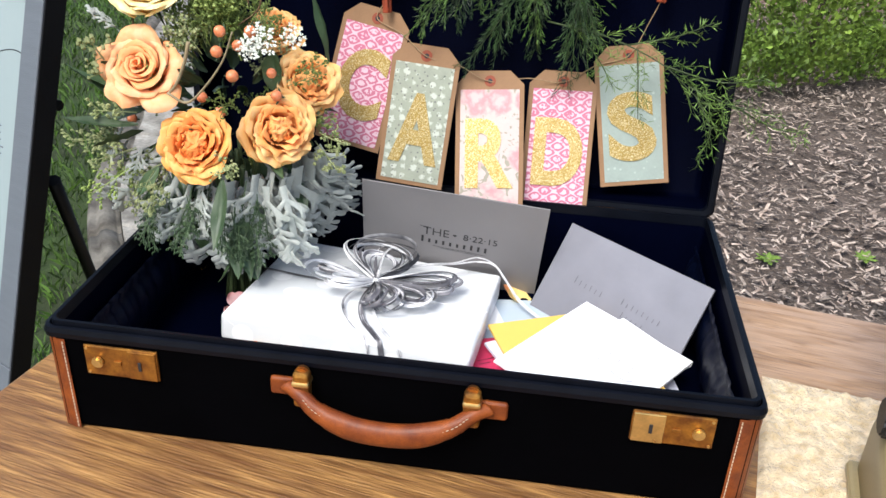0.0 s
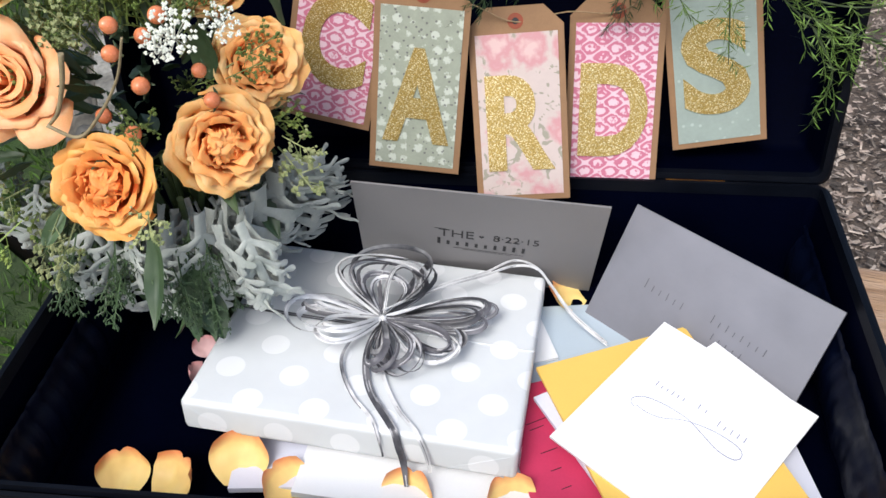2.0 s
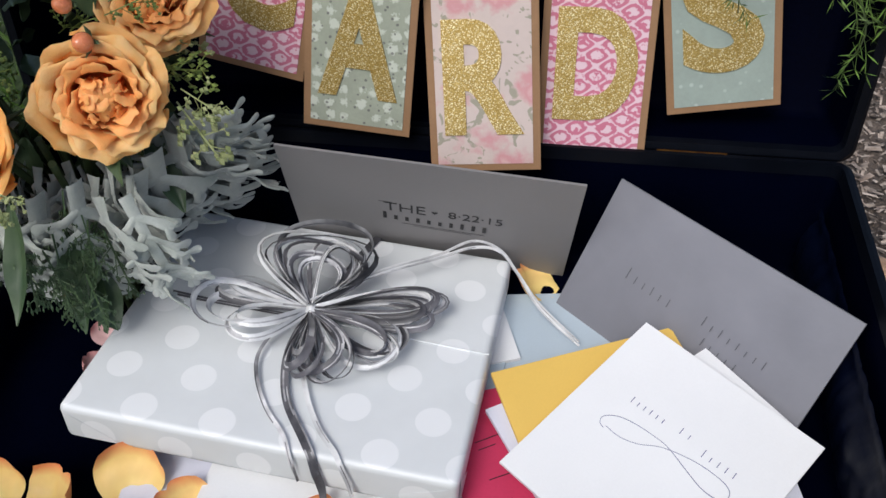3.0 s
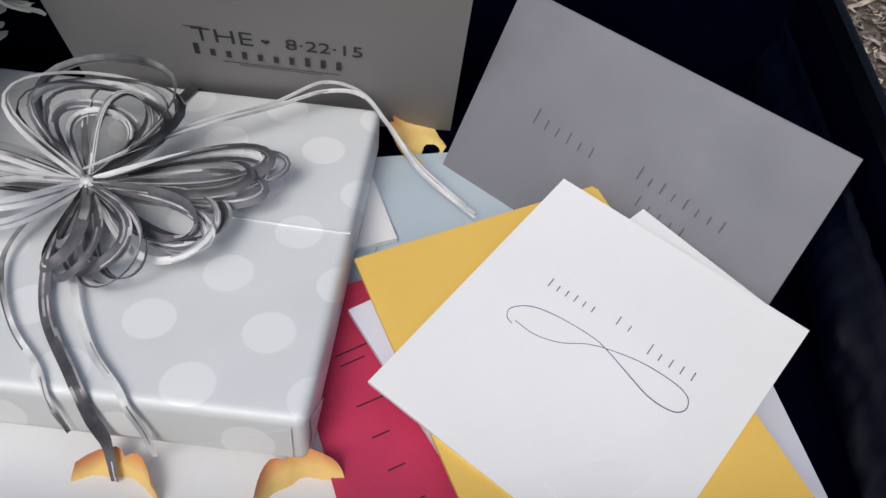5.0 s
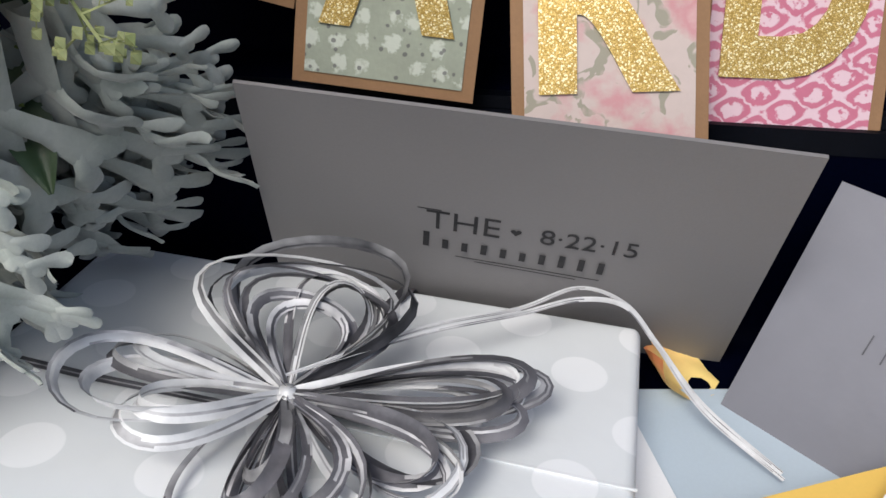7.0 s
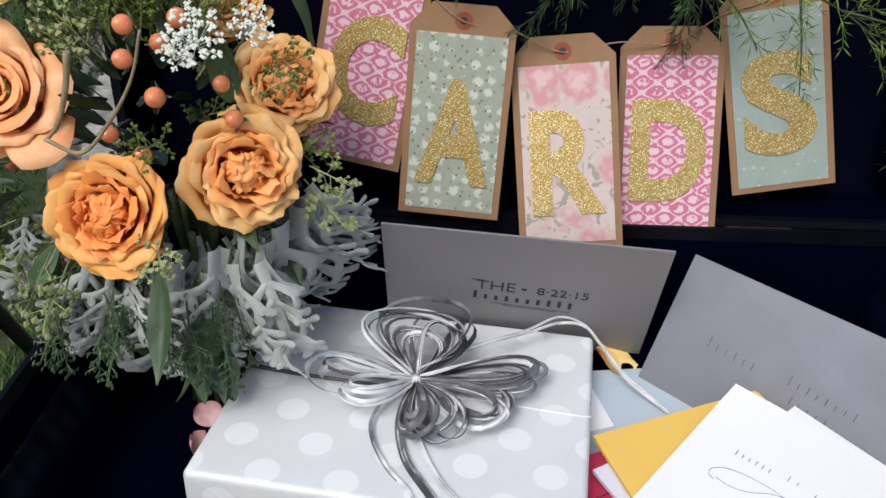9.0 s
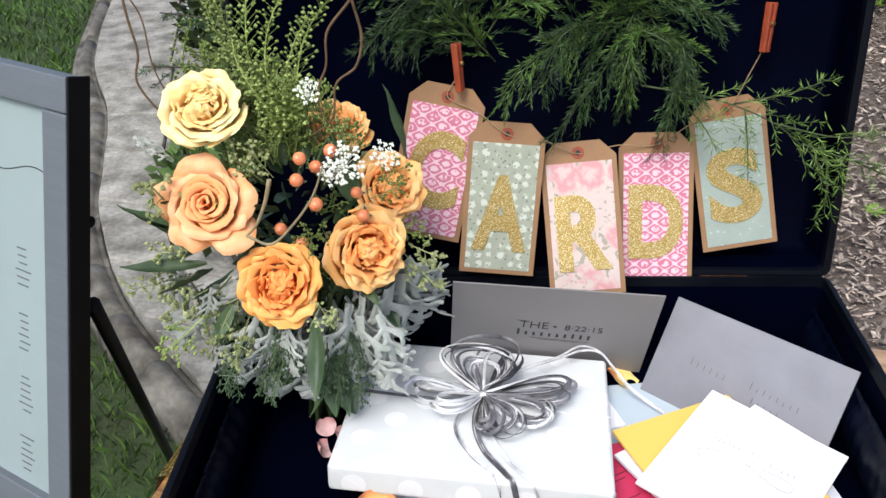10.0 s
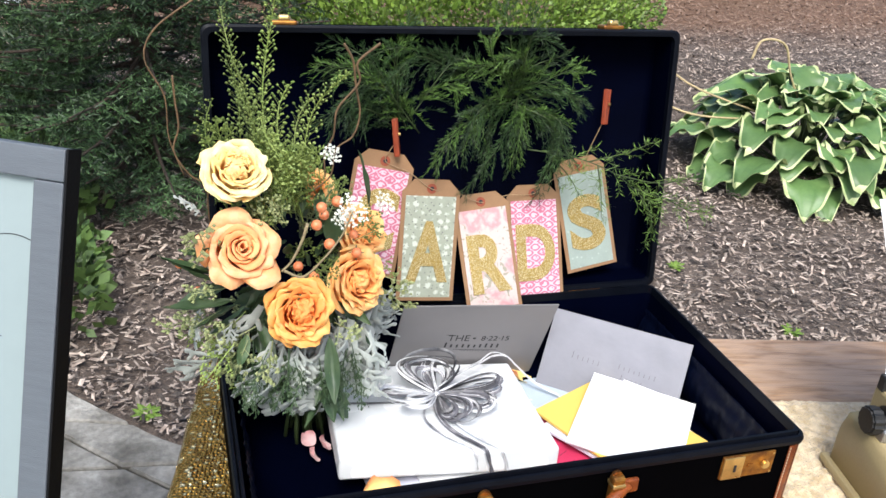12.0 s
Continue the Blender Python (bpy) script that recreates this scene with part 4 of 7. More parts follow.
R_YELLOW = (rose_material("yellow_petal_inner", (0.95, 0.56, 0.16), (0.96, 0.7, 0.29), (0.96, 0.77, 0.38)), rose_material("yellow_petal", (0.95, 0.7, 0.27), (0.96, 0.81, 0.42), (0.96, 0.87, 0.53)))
M_GREEN = mat("green_stem", (0.045, 0.07, 0.02), 0.6, vary=0.3, scale=60, bump=0.2)
bouquet = thing("bouquet", "peach and yellow rose bouquet with berries and silver foliage", "bouquet", pose(-0.215, 0.235, 0.7555))
b_inv = bouquet.matrix_world.inverted()


def rose(at, facing, radius, mats, seed, kind, label):
    """A rose: a furled heart, then rings of ever wider petals. kind: furled spiral or quartered garden rose."""
    r = random.Random(seed)
    m = b_inv @ aim(at, facing, r.uniform(0, 360), radius)
    heart = bmesh.new()
    bmesh.ops.create_uvsphere(heart, u_segments=14, v_segments=10, radius=0.3)
    for v in heart.verts:
        v.co.z = v.co.z * 1.0 - 0.3
        v.co += v.co.normalized() * 0.03 * noise.noise(v.co * 9)
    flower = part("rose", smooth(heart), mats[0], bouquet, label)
    flower.matrix_local = m
    petals = []
    if kind == "spiral":
        n = 25
        for k in range(n):
            q = k / (n - 1)
            rim = 0.055 + 0.86 * q ** 0.9
            last = k >= n - 5
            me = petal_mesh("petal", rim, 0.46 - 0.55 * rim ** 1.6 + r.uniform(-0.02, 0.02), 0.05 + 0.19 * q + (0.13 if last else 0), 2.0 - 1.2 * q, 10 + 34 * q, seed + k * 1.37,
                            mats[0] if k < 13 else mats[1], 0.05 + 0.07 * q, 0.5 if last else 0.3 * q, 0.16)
            petals.append((me, pose(0, 0, 0, r.uniform(-3, 3), r.uniform(-3, 3), k * 137.5 + r.uniform(-12, 12))))
    else:
        # crumpled hearts: several nests of folded petals turned towards the middle
        for g in range(5):
            ga = 72 * g + r.uniform(-16, 16)
            off = 0.3 + r.uniform(-0.05, 0.04)
            for k in range(6):
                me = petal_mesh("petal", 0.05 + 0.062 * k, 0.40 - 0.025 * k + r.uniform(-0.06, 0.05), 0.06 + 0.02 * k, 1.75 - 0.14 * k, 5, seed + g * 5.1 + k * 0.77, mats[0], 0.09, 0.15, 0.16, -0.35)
                petals.append((me, Matrix.Translation((off * math.cos(radians(ga)), off * math.sin(radians(ga)), 0)) @ pose(0, 0, 0, r.uniform(-8, 8), r.uniform(-8, 8), ga + 180 + r.uniform(-35, 35))))
        n = 30
        for k in range(n):
            q = k / (n - 1)
            rim = 0.4 + 0.53 * q
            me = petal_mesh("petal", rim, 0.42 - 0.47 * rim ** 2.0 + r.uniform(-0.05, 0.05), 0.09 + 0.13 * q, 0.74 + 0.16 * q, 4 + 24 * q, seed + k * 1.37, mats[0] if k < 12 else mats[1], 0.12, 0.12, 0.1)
            petals.append((me, pose(0, 0, 0, r.uniform(-5, 5), r.uniform(-5, 5), k * 137.5 + r.uniform(-14, 14))))
    for me, m in petals:
        p = new("petal", me)
        p.parent = flower
        p.matrix_local = m
    sep = bmesh.new()
    for k in range(5):
        a = radians(72 * k + r.uniform(-8, 8))
        d = Vector((math.cos(a), math.sin(a), 0))
        tube([d * 0.1 + Vector((0, 0, -0.6)), d * 0.45 + Vector((0, 0, -0.62)), d * 0.8 + Vector((0, 0, -0.75))], 0.09, 5, 0.1, bm=sep)
    part("sepals", sep, M_GREEN, flower)
    return flower


rose((-0.290, 0.232, 1.108), (0.10, -0.62, 0.66), 0.039, R_YELLOW, 3, "garden", "pale yellow garden rose")
rose((-0.289, 0.202, 1.034), (0.12, -0.80, 0.50), 0.0435, R_PEACH, 5, "spiral", "large peach rose")
rose((-0.230, 0.180, 0.968), (0.10, -0.86, 0.42), 0.041, R_ORANGE, 9, "garden", "deep orange garden rose")
rose((-0.160, 0.226, 0.975), (0.40, -0.78, 0.36), 0.042, R_APRICOT, 12, "garden", "apricot garden rose")
rose((-0.146, 0.285, 1.006), (0.42, -0.68, 0.55), 0.039, R_APRICOT, 15, "garden", "apricot garden rose")
rose((-0.196, 0.335, 1.044), (0.15, -0.55, 0.8), 0.034, R_APRICOT, 18, "garden", "small yellow-orange rose")

M_LEAF = mat("grey_green_leaf", (0.075, 0.115, 0.05), 0.5, vary=0.3, scale=30, bump=0.3, bump_scale=160, color2=(0.04, 0.075, 0.03), objrand=0.25, depth=0.001)
M_SPRIG = mat("fresh_green_sprig", (0.24, 0.3, 0.07), 0.6, vary=0.3, scale=60, bump=0.2, color2=(0.13, 0.19, 0.04), objrand=0.3)
M_SPRIG_PALE = mat("pale_green_buds", (0.36, 0.38, 0.18), 0.65, vary=0.25, scale=60, bump=0.2, color2=(0.2, 0.24, 0.09), objrand=0.2)
M_SILVER = mat("felted_silver_leaf", (0.45, 0.465, 0.43), 0.9, vary=0.14, scale=40, bump=0.3, bump_scale=900, color2=(0.27, 0.3, 0.265), objrand=0.25, sheen=0.4, depth=0.0006)
M_LACE = mat("white_lace_flower", (0.78, 0.8, 0.7), 0.8, vary=0.12, scale=200)
M_BERRY = mat("coral_berry", (0.76, 0.27, 0.12), 0.28, vary=0.25, scale=80, bump=0.05, color2=(0.66, 0.19, 0.08), objrand=0.15, coat=0.3)
M_TWIG = mat("brown_willow_twig", (0.16, 0.095, 0.045), 0.7, vary=0.4, scale=90, bump=0.3, bump_scale=400)
M_TWIG_PALE = mat("pale_willow_twig", (0.34, 0.27, 0.15), 0.7, vary=0.35, scale=90, bump=0.3, bump_scale=400)


def leaf_mesh(name, length, width, arch, fold, material, wave=0.0, seed=0.0):
    nu, nv = 6, 12
    verts, faces = [], []
    for j in range(nv + 1):
        v = j / nv
        w = width * math.sin(math.pi * (0.03 + 0.95 * v) ** 0.85) ** 0.9
        for i in range(nu + 1):
            u = 2 * i / nu - 1
            y = arch * v * v + fold * abs(u) * w + wave * noise.noise((u * 1.5 + seed, v * 5, seed))
            verts.append((u * w / 2, -y, v * length - 0.3 * arch * v * v))
    for j in range(nv):
        for i in range(nu):
            q = j * (nu + 1) + i
            faces.append((q, q + 1, q + nu + 2, q + nu + 1))
    return from_lists(name, verts, faces, material, True)


def silver_leaf(seed):
    """A deeply cut felted leaf with forked, rounded lobes."""
    r = random.Random(seed)
    verts, faces = [], []

    def arm(x0, z0, ang, length, w0, w1, depth):
        """A lobe that curves towards the leaf's tip, swells and ends round."""
        base = len(verts)
        cx, cz, last = x0, z0, 0.0
        rings = [(0.0, w0), (0.25, w0 * 0.9), (0.5, w0 * 0.85), (0.75, (w0 + w1) / 2), (1.0, w1), (1.0 + 0.3 * w1 / length, w1 * 0.85), (1.0 + 0.5 * w1 / length, w1 * 0.4)]
        for t, w in rings:
            now = ang * (1 - 0.32 * t)
            cx, cz = cx + math.sin(now) * length * (t - last), cz + math.cos(now) * length * (t - last)
            last = t
            px, pz = math.cos(now), -math.sin(now)
            for side_, lift in ((-0.5, 0.0), (-0.3, 0.0009), (0, 0.0012), (0.3, 0.0009), (0.5, 0.0)):
                verts.append((cx + px * w * side_, -lift, cz + pz * w * side_))
            if t == 1.0:
                tip = (cx - math.sin(now) * length * 0.1, cz - math.cos(now) * length * 0.1)
        for k in range(len(rings) - 1):
            for c in range(4):
                q = base + 5 * k + c
                faces.append((q, q + 1, q + 6, q + 5))
        if depth > 0:
            for da in (-0.85, 0.85):
                arm(*tip, ang * 0.68 + da + r.uniform(-0.2, 0.2), length * r.uniform(0.3, 0.45), w1 * 0.75, w1 * 0.9, depth - 1)
    L = 0.078
    arm(0, 0, 0, L * 0.86, 0.0076, 0.006, 1)
    for k in range(5):
        z = L * (0.2 + 0.155 * k)
        ln = L * (0.27, 0.34, 0.34, 0.29, 0.22)[k]
        for s in (-1, 1):
            arm(0, z + r.uniform(-0.003, 0.003), s * (1.02 - 0.07 * k + r.uniform(-0.12, 0.12)), ln * r.uniform(0.7, 1.1), 0.0058, 0.0062, 1)
    out = []
    for x, y, z in verts:
        bend = 0.024 * (z / L) ** 2 + 0.3 * abs(x) * (abs(x) / 0.03)
        out.append((x, y + bend + 0.009 * noise.noise((x * 60, z * 60, seed)), z))
    return from_lists("silver_leaf", out, faces, M_SILVER, True)


OCTA_F = ((0, 2, 4), (2, 1, 4), (1, 3, 4), (3, 0, 4), (2, 0, 5), (1, 2, 5), (3, 1, 5), (0, 3, 5))
def bud(verts, faces, c, r, squash=1.0):
    q = len(verts)
    for d in ((r, 0, 0), (-r, 0, 0), (0, r, 0), (0, -r, 0), (0, 0, r * squash), (0, 0, -r * squash)):
        verts.append((c[0] + d[0], c[1] + d[1], c[2] + d[2]))
    faces.extend(tuple(q + i for i in f) for f in OCTA_F)


def stick(verts, faces, a, b, r):
    a, b = Vector(a), Vector(b)
    d = (b - a).normalized()
    s = d.orthogonal().normalized()
    t = d.cross(s)
    q = len(verts)
    for p in (a, b):
        for k in range(3):
            an = 2.094 * k
            verts.append(tuple(p + r * (math.cos(an) * s + math.sin(an) * t)))
    for k in range(3):
        faces.append((q + k, q + (k + 1) % 3, q + 3 + (k + 1) % 3, q + 3 + k))


def spray_mesh(name, seed, length, spread, branches, buds, size, material, oval=1.3):
    """A branching sprig with small buds."""
    r = random.Random(seed)
    verts, faces = [], []
    stick(verts, faces, (0, 0, 0), (0, 0, length), 0.0007)
    for k in range(branches):
        z = length * (0.25 + 0.75 * k / branches)
        a = k * 2.4 + r.uniform(-0.4, 0.4)
        ln = spread * (1.05 - 0.55 * k / branches) * r.uniform(0.7, 1.2)
        end = Vector((math.cos(a) * ln, math.sin(a) * ln, z + ln * r.uniform(0.3, 0.9)))
        base = Vector((0, 0, z))
        stick(verts, faces, base, end, 0.0004)
        for q in range(buds):
            t = 0.35 + 0.65 * (q + 1) / buds
            c = base.lerp(end, t) + Vector((r.uniform(-1, 1), r.uniform(-1, 1), r.uniform(-0.4, 1))) * size * 2.2
            stick(verts, faces, base.lerp(end, t - 0.08), c, 0.00025)
            bud(verts, faces, c, size * r.uniform(0.7, 1.2), oval)
    return from_lists(name, verts, faces, material)


def spike_mesh(seed, length, material):
    """A tall stem set with many small flat seed pods."""
    r = random.Random(seed)
    verts, faces = [], []
    pts = [Vector((0.02 * math.sin(k * 0.42 + seed) * k / 12, 0.016 * math.cos(k * 0.37 + seed) * k / 12, length * k / 12)) for k in range(13)]
    for a, b in zip(pts, pts[1:]):
        stick(verts, faces, a, b, 0.0006)
    n = int(length / 0.0016)
    for k in range(n):
        t = 0.18 + 0.82 * k / n
        p = pts[min(11, int(t * 12))].lerp(pts[min(12, int(t * 12) + 1)], t * 12 % 1)
        a = k * 2.4
        ln = (0.015 - 0.009 * t) * r.uniform(0.5, 1.35)
        c = p + Vector((math.cos(a) * ln, math.sin(a) * ln, ln * 0.9))
        stick(verts, faces, p, c, 0.0002)
        bud(verts, faces, c, (0.0028 - 0.0012 * t) * r.uniform(0.7, 1.15), 0.9)
    return from_lists("seed_spike", verts, faces, material)


def put(name, me, m, label=""):
    ob = new(name, me)
    ob.parent = bouquet
    ob.matrix_local = b_inv @ m
    return tagged(ob, label)


LEAVES = [leaf_mesh("leaf", 0.062, 0.02, 0.012, 0.25, M_LEAF, 0.002, 1), leaf_mesh("leaf", 0.075, 0.017, 0.02, 0.3, M_LEAF, 0.002, 2), leaf_mesh("leaf", 0.05, 0.026, 0.01, 0.2, M_LEAF, 0.003, 3)]
SILVER = [silver_leaf(s) for s in (1, 2, 3, 4)]
SPRAYS = [spray_mesh("sprig", s, 0.05, 0.02, 9, 6, 0.0017, M_SPRIG) for s in (1, 2, 3)] + [spray_mesh("sprig", s, 0.045, 0.017, 8, 5, 0.0021, M_SPRIG_PALE) for s in (4, 5)]
FINE_DARK = [spray_mesh("trailing_green", s, 0.05, 0.01, 14, 3, 0.0009, M_LEAF, 2.6) for s in (17, 18)]
FINE = [spray_mesh("fine_sprig", s, 0.045, 0.016, 16, 7, 0.0011, M_SPRIG, 1.6) for s in (7, 8)]
rb_ = random.Random(77)
C0 = Vector((-0.215, 0.245, 0.985))
# silver leaves skirting the lower half: (azimuth, how far down, reach)
for az, el, reach, roll in ((8, -38, 0.085, 10), (-5, -50, 0.085, -20), (-18, -44, 0.095, 25), (-28, -58, 0.09, 0), (-40, -50, 0.085, -25), (-48, -64, 0.095, 15), (-60, -56, 0.09, 30), (-72, -66, 0.085, -10),
                            (-84, -58, 0.085, 20), (-96, -66, 0.085, -30), (-108, -52, 0.08, 12), (-122, -60, 0.085, 0), (-138, -50, 0.085, 22), (-150, -58, 0.08, -18), (-165, -42, 0.08, 8), (20, -30, 0.075, 0), (-15, -25, 0.085, 40), (-2, -20, 0.075, -30), (176, -30, 0.075, 20), (-178, 8, 0.085, 30), (-55, -40, 0.08, 0), (-33, -35, 0.085, 10), (-100, -75, 0.1, 0), (-125, -72, 0.1, 15), (-150, -75, 0.1, -15), (-70, -78, 0.11, 10), (-40, -76, 0.11, -12), (-115, -45, 0.09, 25), (-133, -38, 0.09, -20), (-160, -65, 0.1, 10), (175, -55, 0.1, -10), (-90, -80, 0.12, 30), (-20, -72, 0.11, 0))[::2]:
    a, e = radians(az), radians(el)
    d = Vector((math.cos(a) * math.cos(e), math.sin(a) * math.cos(e), math.sin(e)))
    start = C0 + Vector((0, 0, -0.028)) + Vector((d.x * 0.7, d.y * 0.75, d.z)) * reach * 0.62
    put("silver_leaf", SILVER[rb_.randrange(4)], aim(start, d + Vector((0, 0, -0.35)), 180 + roll, rb_.uniform(0.6, 0.85)), "felted silver cut leaf")
# silver leaves hanging towards the front: (stalk end, tip)
for stalk, tip in (((-0.154, 0.255, 0.928), (-0.103, 0.278, 0.874)), ((-0.149, 0.255, 0.938), (-0.124, 0.278, 0.828)), ((-0.154, 0.255, 0.928), (-0.14, 0.278, 0.799)), ((-0.163, 0.255, 0.924), (-0.16, 0.278, 0.781)), ((-0.138, 0.255, 0.938), (-0.117, 0.278, 0.866)), ((-0.142, 0.255, 0.938), (-0.131, 0.278, 0.85)), ((-0.168, 0.255, 0.919), (-0.176, 0.278, 0.768)), ((-0.134, 0.255, 0.936), (-0.115, 0.278, 0.891)), ((-0.167, 0.215, 0.931), (-0.178, 0.2, 0.827)), ((-0.152, 0.215, 0.932), (-0.159, 0.2, 0.849)), ((-0.198, 0.215, 0.921), (-0.197, 0.2, 0.809)), ((-0.207, 0.215, 0.916), (-0.235, 0.2, 0.807)), ((-0.225, 0.215, 0.902), (-0.25, 0.2, 0.833)), ((-0.179, 0.215, 0.922), (-0.201, 0.2, 0.836)), ((-0.168, 0.215, 0.922), (-0.189, 0.2, 0.837)), ((-0.259, 0.19, 0.927), (-0.28, 0.165, 0.863)), ((-0.284, 0.19, 0.931), (-0.308, 0.165, 0.885)), ((-0.246, 0.19, 0.919), (-0.263, 0.165, 0.854)), ((-0.23, 0.19, 0.924), (-0.243, 0.165, 0.875)), ((-0.267, 0.21, 0.961), (-0.315, 0.2, 0.878)), ((-0.284, 0.21, 0.955), (-0.345, 0.2, 0.891)), ((-0.28, 0.21, 0.91), (-0.335, 0.2, 0.857)), ((-0.272, 0.21, 0.891), (-0.307, 0.2, 0.829)), ((-0.317, 0.21, 1.014), (-0.322, 0.2, 1.034)), ((-0.271, 0.21, 0.936), (-0.319, 0.2, 0.917)), ((-0.294, 0.21, 0.923), (-0.356, 0.2, 0.864)), ((-0.222, 0.195, 0.917), (-0.241, 0.175, 0.836)), ((-0.204, 0.195, 0.919), (-0.214, 0.175, 0.822)), ((-0.186, 0.195, 0.915), (-0.191, 0.175, 0.831)), ((-0.168, 0.195, 0.923), (-0.163, 0.175, 0.838)), ((-0.15, 0.195, 0.925), (-0.126, 0.175, 0.849)), ((-0.235, 0.195, 0.91), (-0.261, 0.175, 0.851))):
    stalk, tip = Vector(stalk), Vector(tip)
    if stalk.x < -0.24 and rb_.random() < 0.6:
        put("sprig", SPRAYS[rb_.randrange(5)], aim(stalk, tip - stalk, rb_.uniform(0, 360), rb_.uniform(0.9, 1.3)))
        put("leaf", LEAVES[rb_.randrange(3)], aim(stalk + Vector((0, 0.01, 0)), tip - stalk + Vector((0, -0.02, 0)), rb_.uniform(120, 240), rb_.uniform(0.6, 0.9)))
        continue
    z_ = (tip - stalk).normalized()
    y_ = Vector((rb_.uniform(-0.8, 0.8), 1, rb_.uniform(0.1, 0.8)))
    y_ = (y_ - z_ * y_.dot(z_)).normalized()
    ml = Matrix((y_.cross(z_), y_, z_)).transposed().to_4x4() @ Matrix.Scale(min(1.25, max(0.55, (tip - stalk).length / 0.082)), 4)
    ml.translation = stalk
    put("silver_leaf", SILVER[rb_.randrange(4)], ml, "felted silver cut leaf")
# the largest silver leaves, arching out of the front of the bouquet
for stalk, tip in (((-0.149, 0.215, 0.928), (-0.192, 0.225, 0.79)), ((-0.134, 0.24, 0.94), (-0.145, 0.262, 0.812)), ((-0.132, 0.245, 0.945), (-0.122, 0.277, 0.838)), ((-0.128, 0.25, 0.95), (-0.093, 0.278, 0.874)), ((-0.175, 0.19, 0.938), (-0.187, 0.175, 0.828)),
                   ((-0.2, 0.185, 0.93), (-0.228, 0.18, 0.813)), ((-0.13, 0.25, 0.945), (-0.108, 0.282, 0.852)), ((-0.142, 0.225, 0.935), (-0.165, 0.245, 0.8))):
    stalk, tip = Vector(stalk), Vector(tip)
    z_ = (tip - stalk).normalized()
    y_ = Vector((rb_.uniform(-0.9, 0.1), 1, rb_.uniform(0.0, 0.4)))
    y_ = (y_ - z_ * y_.dot(z_)).normalized()
    ml = Matrix((y_.cross(z_), y_, z_)).transposed().to_4x4() @ Matrix.Scale((tip - stalk).length / 0.08, 4)
    ml.translation = stalk
    put("silver_leaf", SILVER[rb_.randrange(4)], ml, "felted silver cut leaf")
for at, d in (((-0.325, 0.235, 1.06), (-0.3, -0.3, 0.75)), ((-0.325, 0.215, 0.965), (-0.5, -0.4, -0.6)), ((-0.30, 0.2, 0.95), (-0.2, -0.5, -0.8)), ((-0.33, 0.23, 0.945), (-0.5, -0.2, -0.8))):
    put("silver_leaf", SILVER[rb_.randrange(4)], aim(at, d, 180 + rb_.uniform(-30, 30), 0.45), "felted silver cut leaf")
# broad leaves
for at, d, roll, k in (((-0.30, 0.21, 1.0), (-0.8, -0.1, 0.12), 10, 1), ((-0.30, 0.22, 0.985), (-0.75, -0.15, -0.35), -15, 0), ((-0.295, 0.2, 0.97), (-0.55, -0.35, -0.3), 30, 2), ((-0.3, 0.21, 0.99), (-0.9, -0.15, 0.25), 15, 1), ((-0.3, 0.2, 0.975), (-0.85, -0.25, -0.1), -10, 1), ((-0.31, 0.22, 1.015), (-0.9, 0.1, 0.05), 0, 2),
                       ((-0.20, 0.165, 0.94), (0.05, -0.3, -0.95), 20, 1), ((-0.128, 0.31, 1.025), (0.05, -0.1, 1.0), 60, 1),
                       ((-0.18, 0.27, 1.0), (0.1, 0.1, 0.7), 30, 2)):
    put("leaf", LEAVES[k], aim(at, d, roll + 180, rb_.uniform(0.85, 1.1)))
for k in range(110):
    u = Vector((rb_.gauss(0, 1), abs(rb_.gauss(0, 1)) * 0.9 - 0.5, rb_.gauss(0, 1) - 0.1)).normalized()
    if u.x > 0.2 and u.y < 0.3 and u.z > -0.4:
        continue
    put("leaf", LEAVES[rb_.randrange(3)], aim(C0 + Vector((u.x * 0.055, u.y * 0.045 + 0.012, u.z * 0.06)), u + Vector((0, 0, rb_.uniform(-0.4, 0.5))), rb_.uniform(0, 360), rb_.uniform(0.5, 0.8)))
# sprigs of buds between and around the flowers
for k in range(80):
    u = Vector((rb_.gauss(0, 1), abs(rb_.gauss(0, 1)) * 0.9 - 0.45, rb_.gauss(0, 1))).normalized()
    if u.y < 0.1 and (u.x > -0.2 or u.z < 0.0):
        continue
    put("sprig", SPRAYS[rb_.randrange(5)], aim(C0 + Vector((u.x * 0.062, u.y * 0.045, u.z * 0.07)), u, rb_.uniform(0, 360), rb_.uniform(0.6, 1.0)))
for at, d, k in (((-0.305, 0.21, 0.985), (-0.8, -0.35, 0.1), 3), ((-0.31, 0.2, 0.965), (-0.8, -0.4, -0.25), 4), ((-0.30, 0.19, 0.955), (-0.6, -0.6, -0.1), 3), ((-0.315, 0.22, 0.94), (-0.9, -0.2, -0.3), 0), ((-0.32, 0.22, 0.95), (-0.9, -0.2, 0.2), 4),
                 ((-0.31, 0.22, 1.02), (-0.9, -0.1, 0.35), 3), ((-0.125, 0.25, 0.965), (0.7, -0.4, -0.1), 4), ((-0.13, 0.25, 0.955), (0.6, -0.5, -0.4), 3), ((-0.196, 0.16, 0.962), (0.3, -0.6, 0.1), 4),
                 ((-0.2, 0.21, 1.0), (0.0, -0.7, 0.3), 0), ((-0.33, 0.2, 0.96), (-0.9, -0.3, -0.1), 3), ((-0.3, 0.17, 0.94), (-0.6, -0.6, -0.4), 0), ((-0.26, 0.17, 0.94), (-0.2, -0.7, -0.6), 4)):
    put("sprig", SPRAYS[k], aim(at, d, rb_.uniform(0, 360), rb_.uniform(0.7, 1.0)))
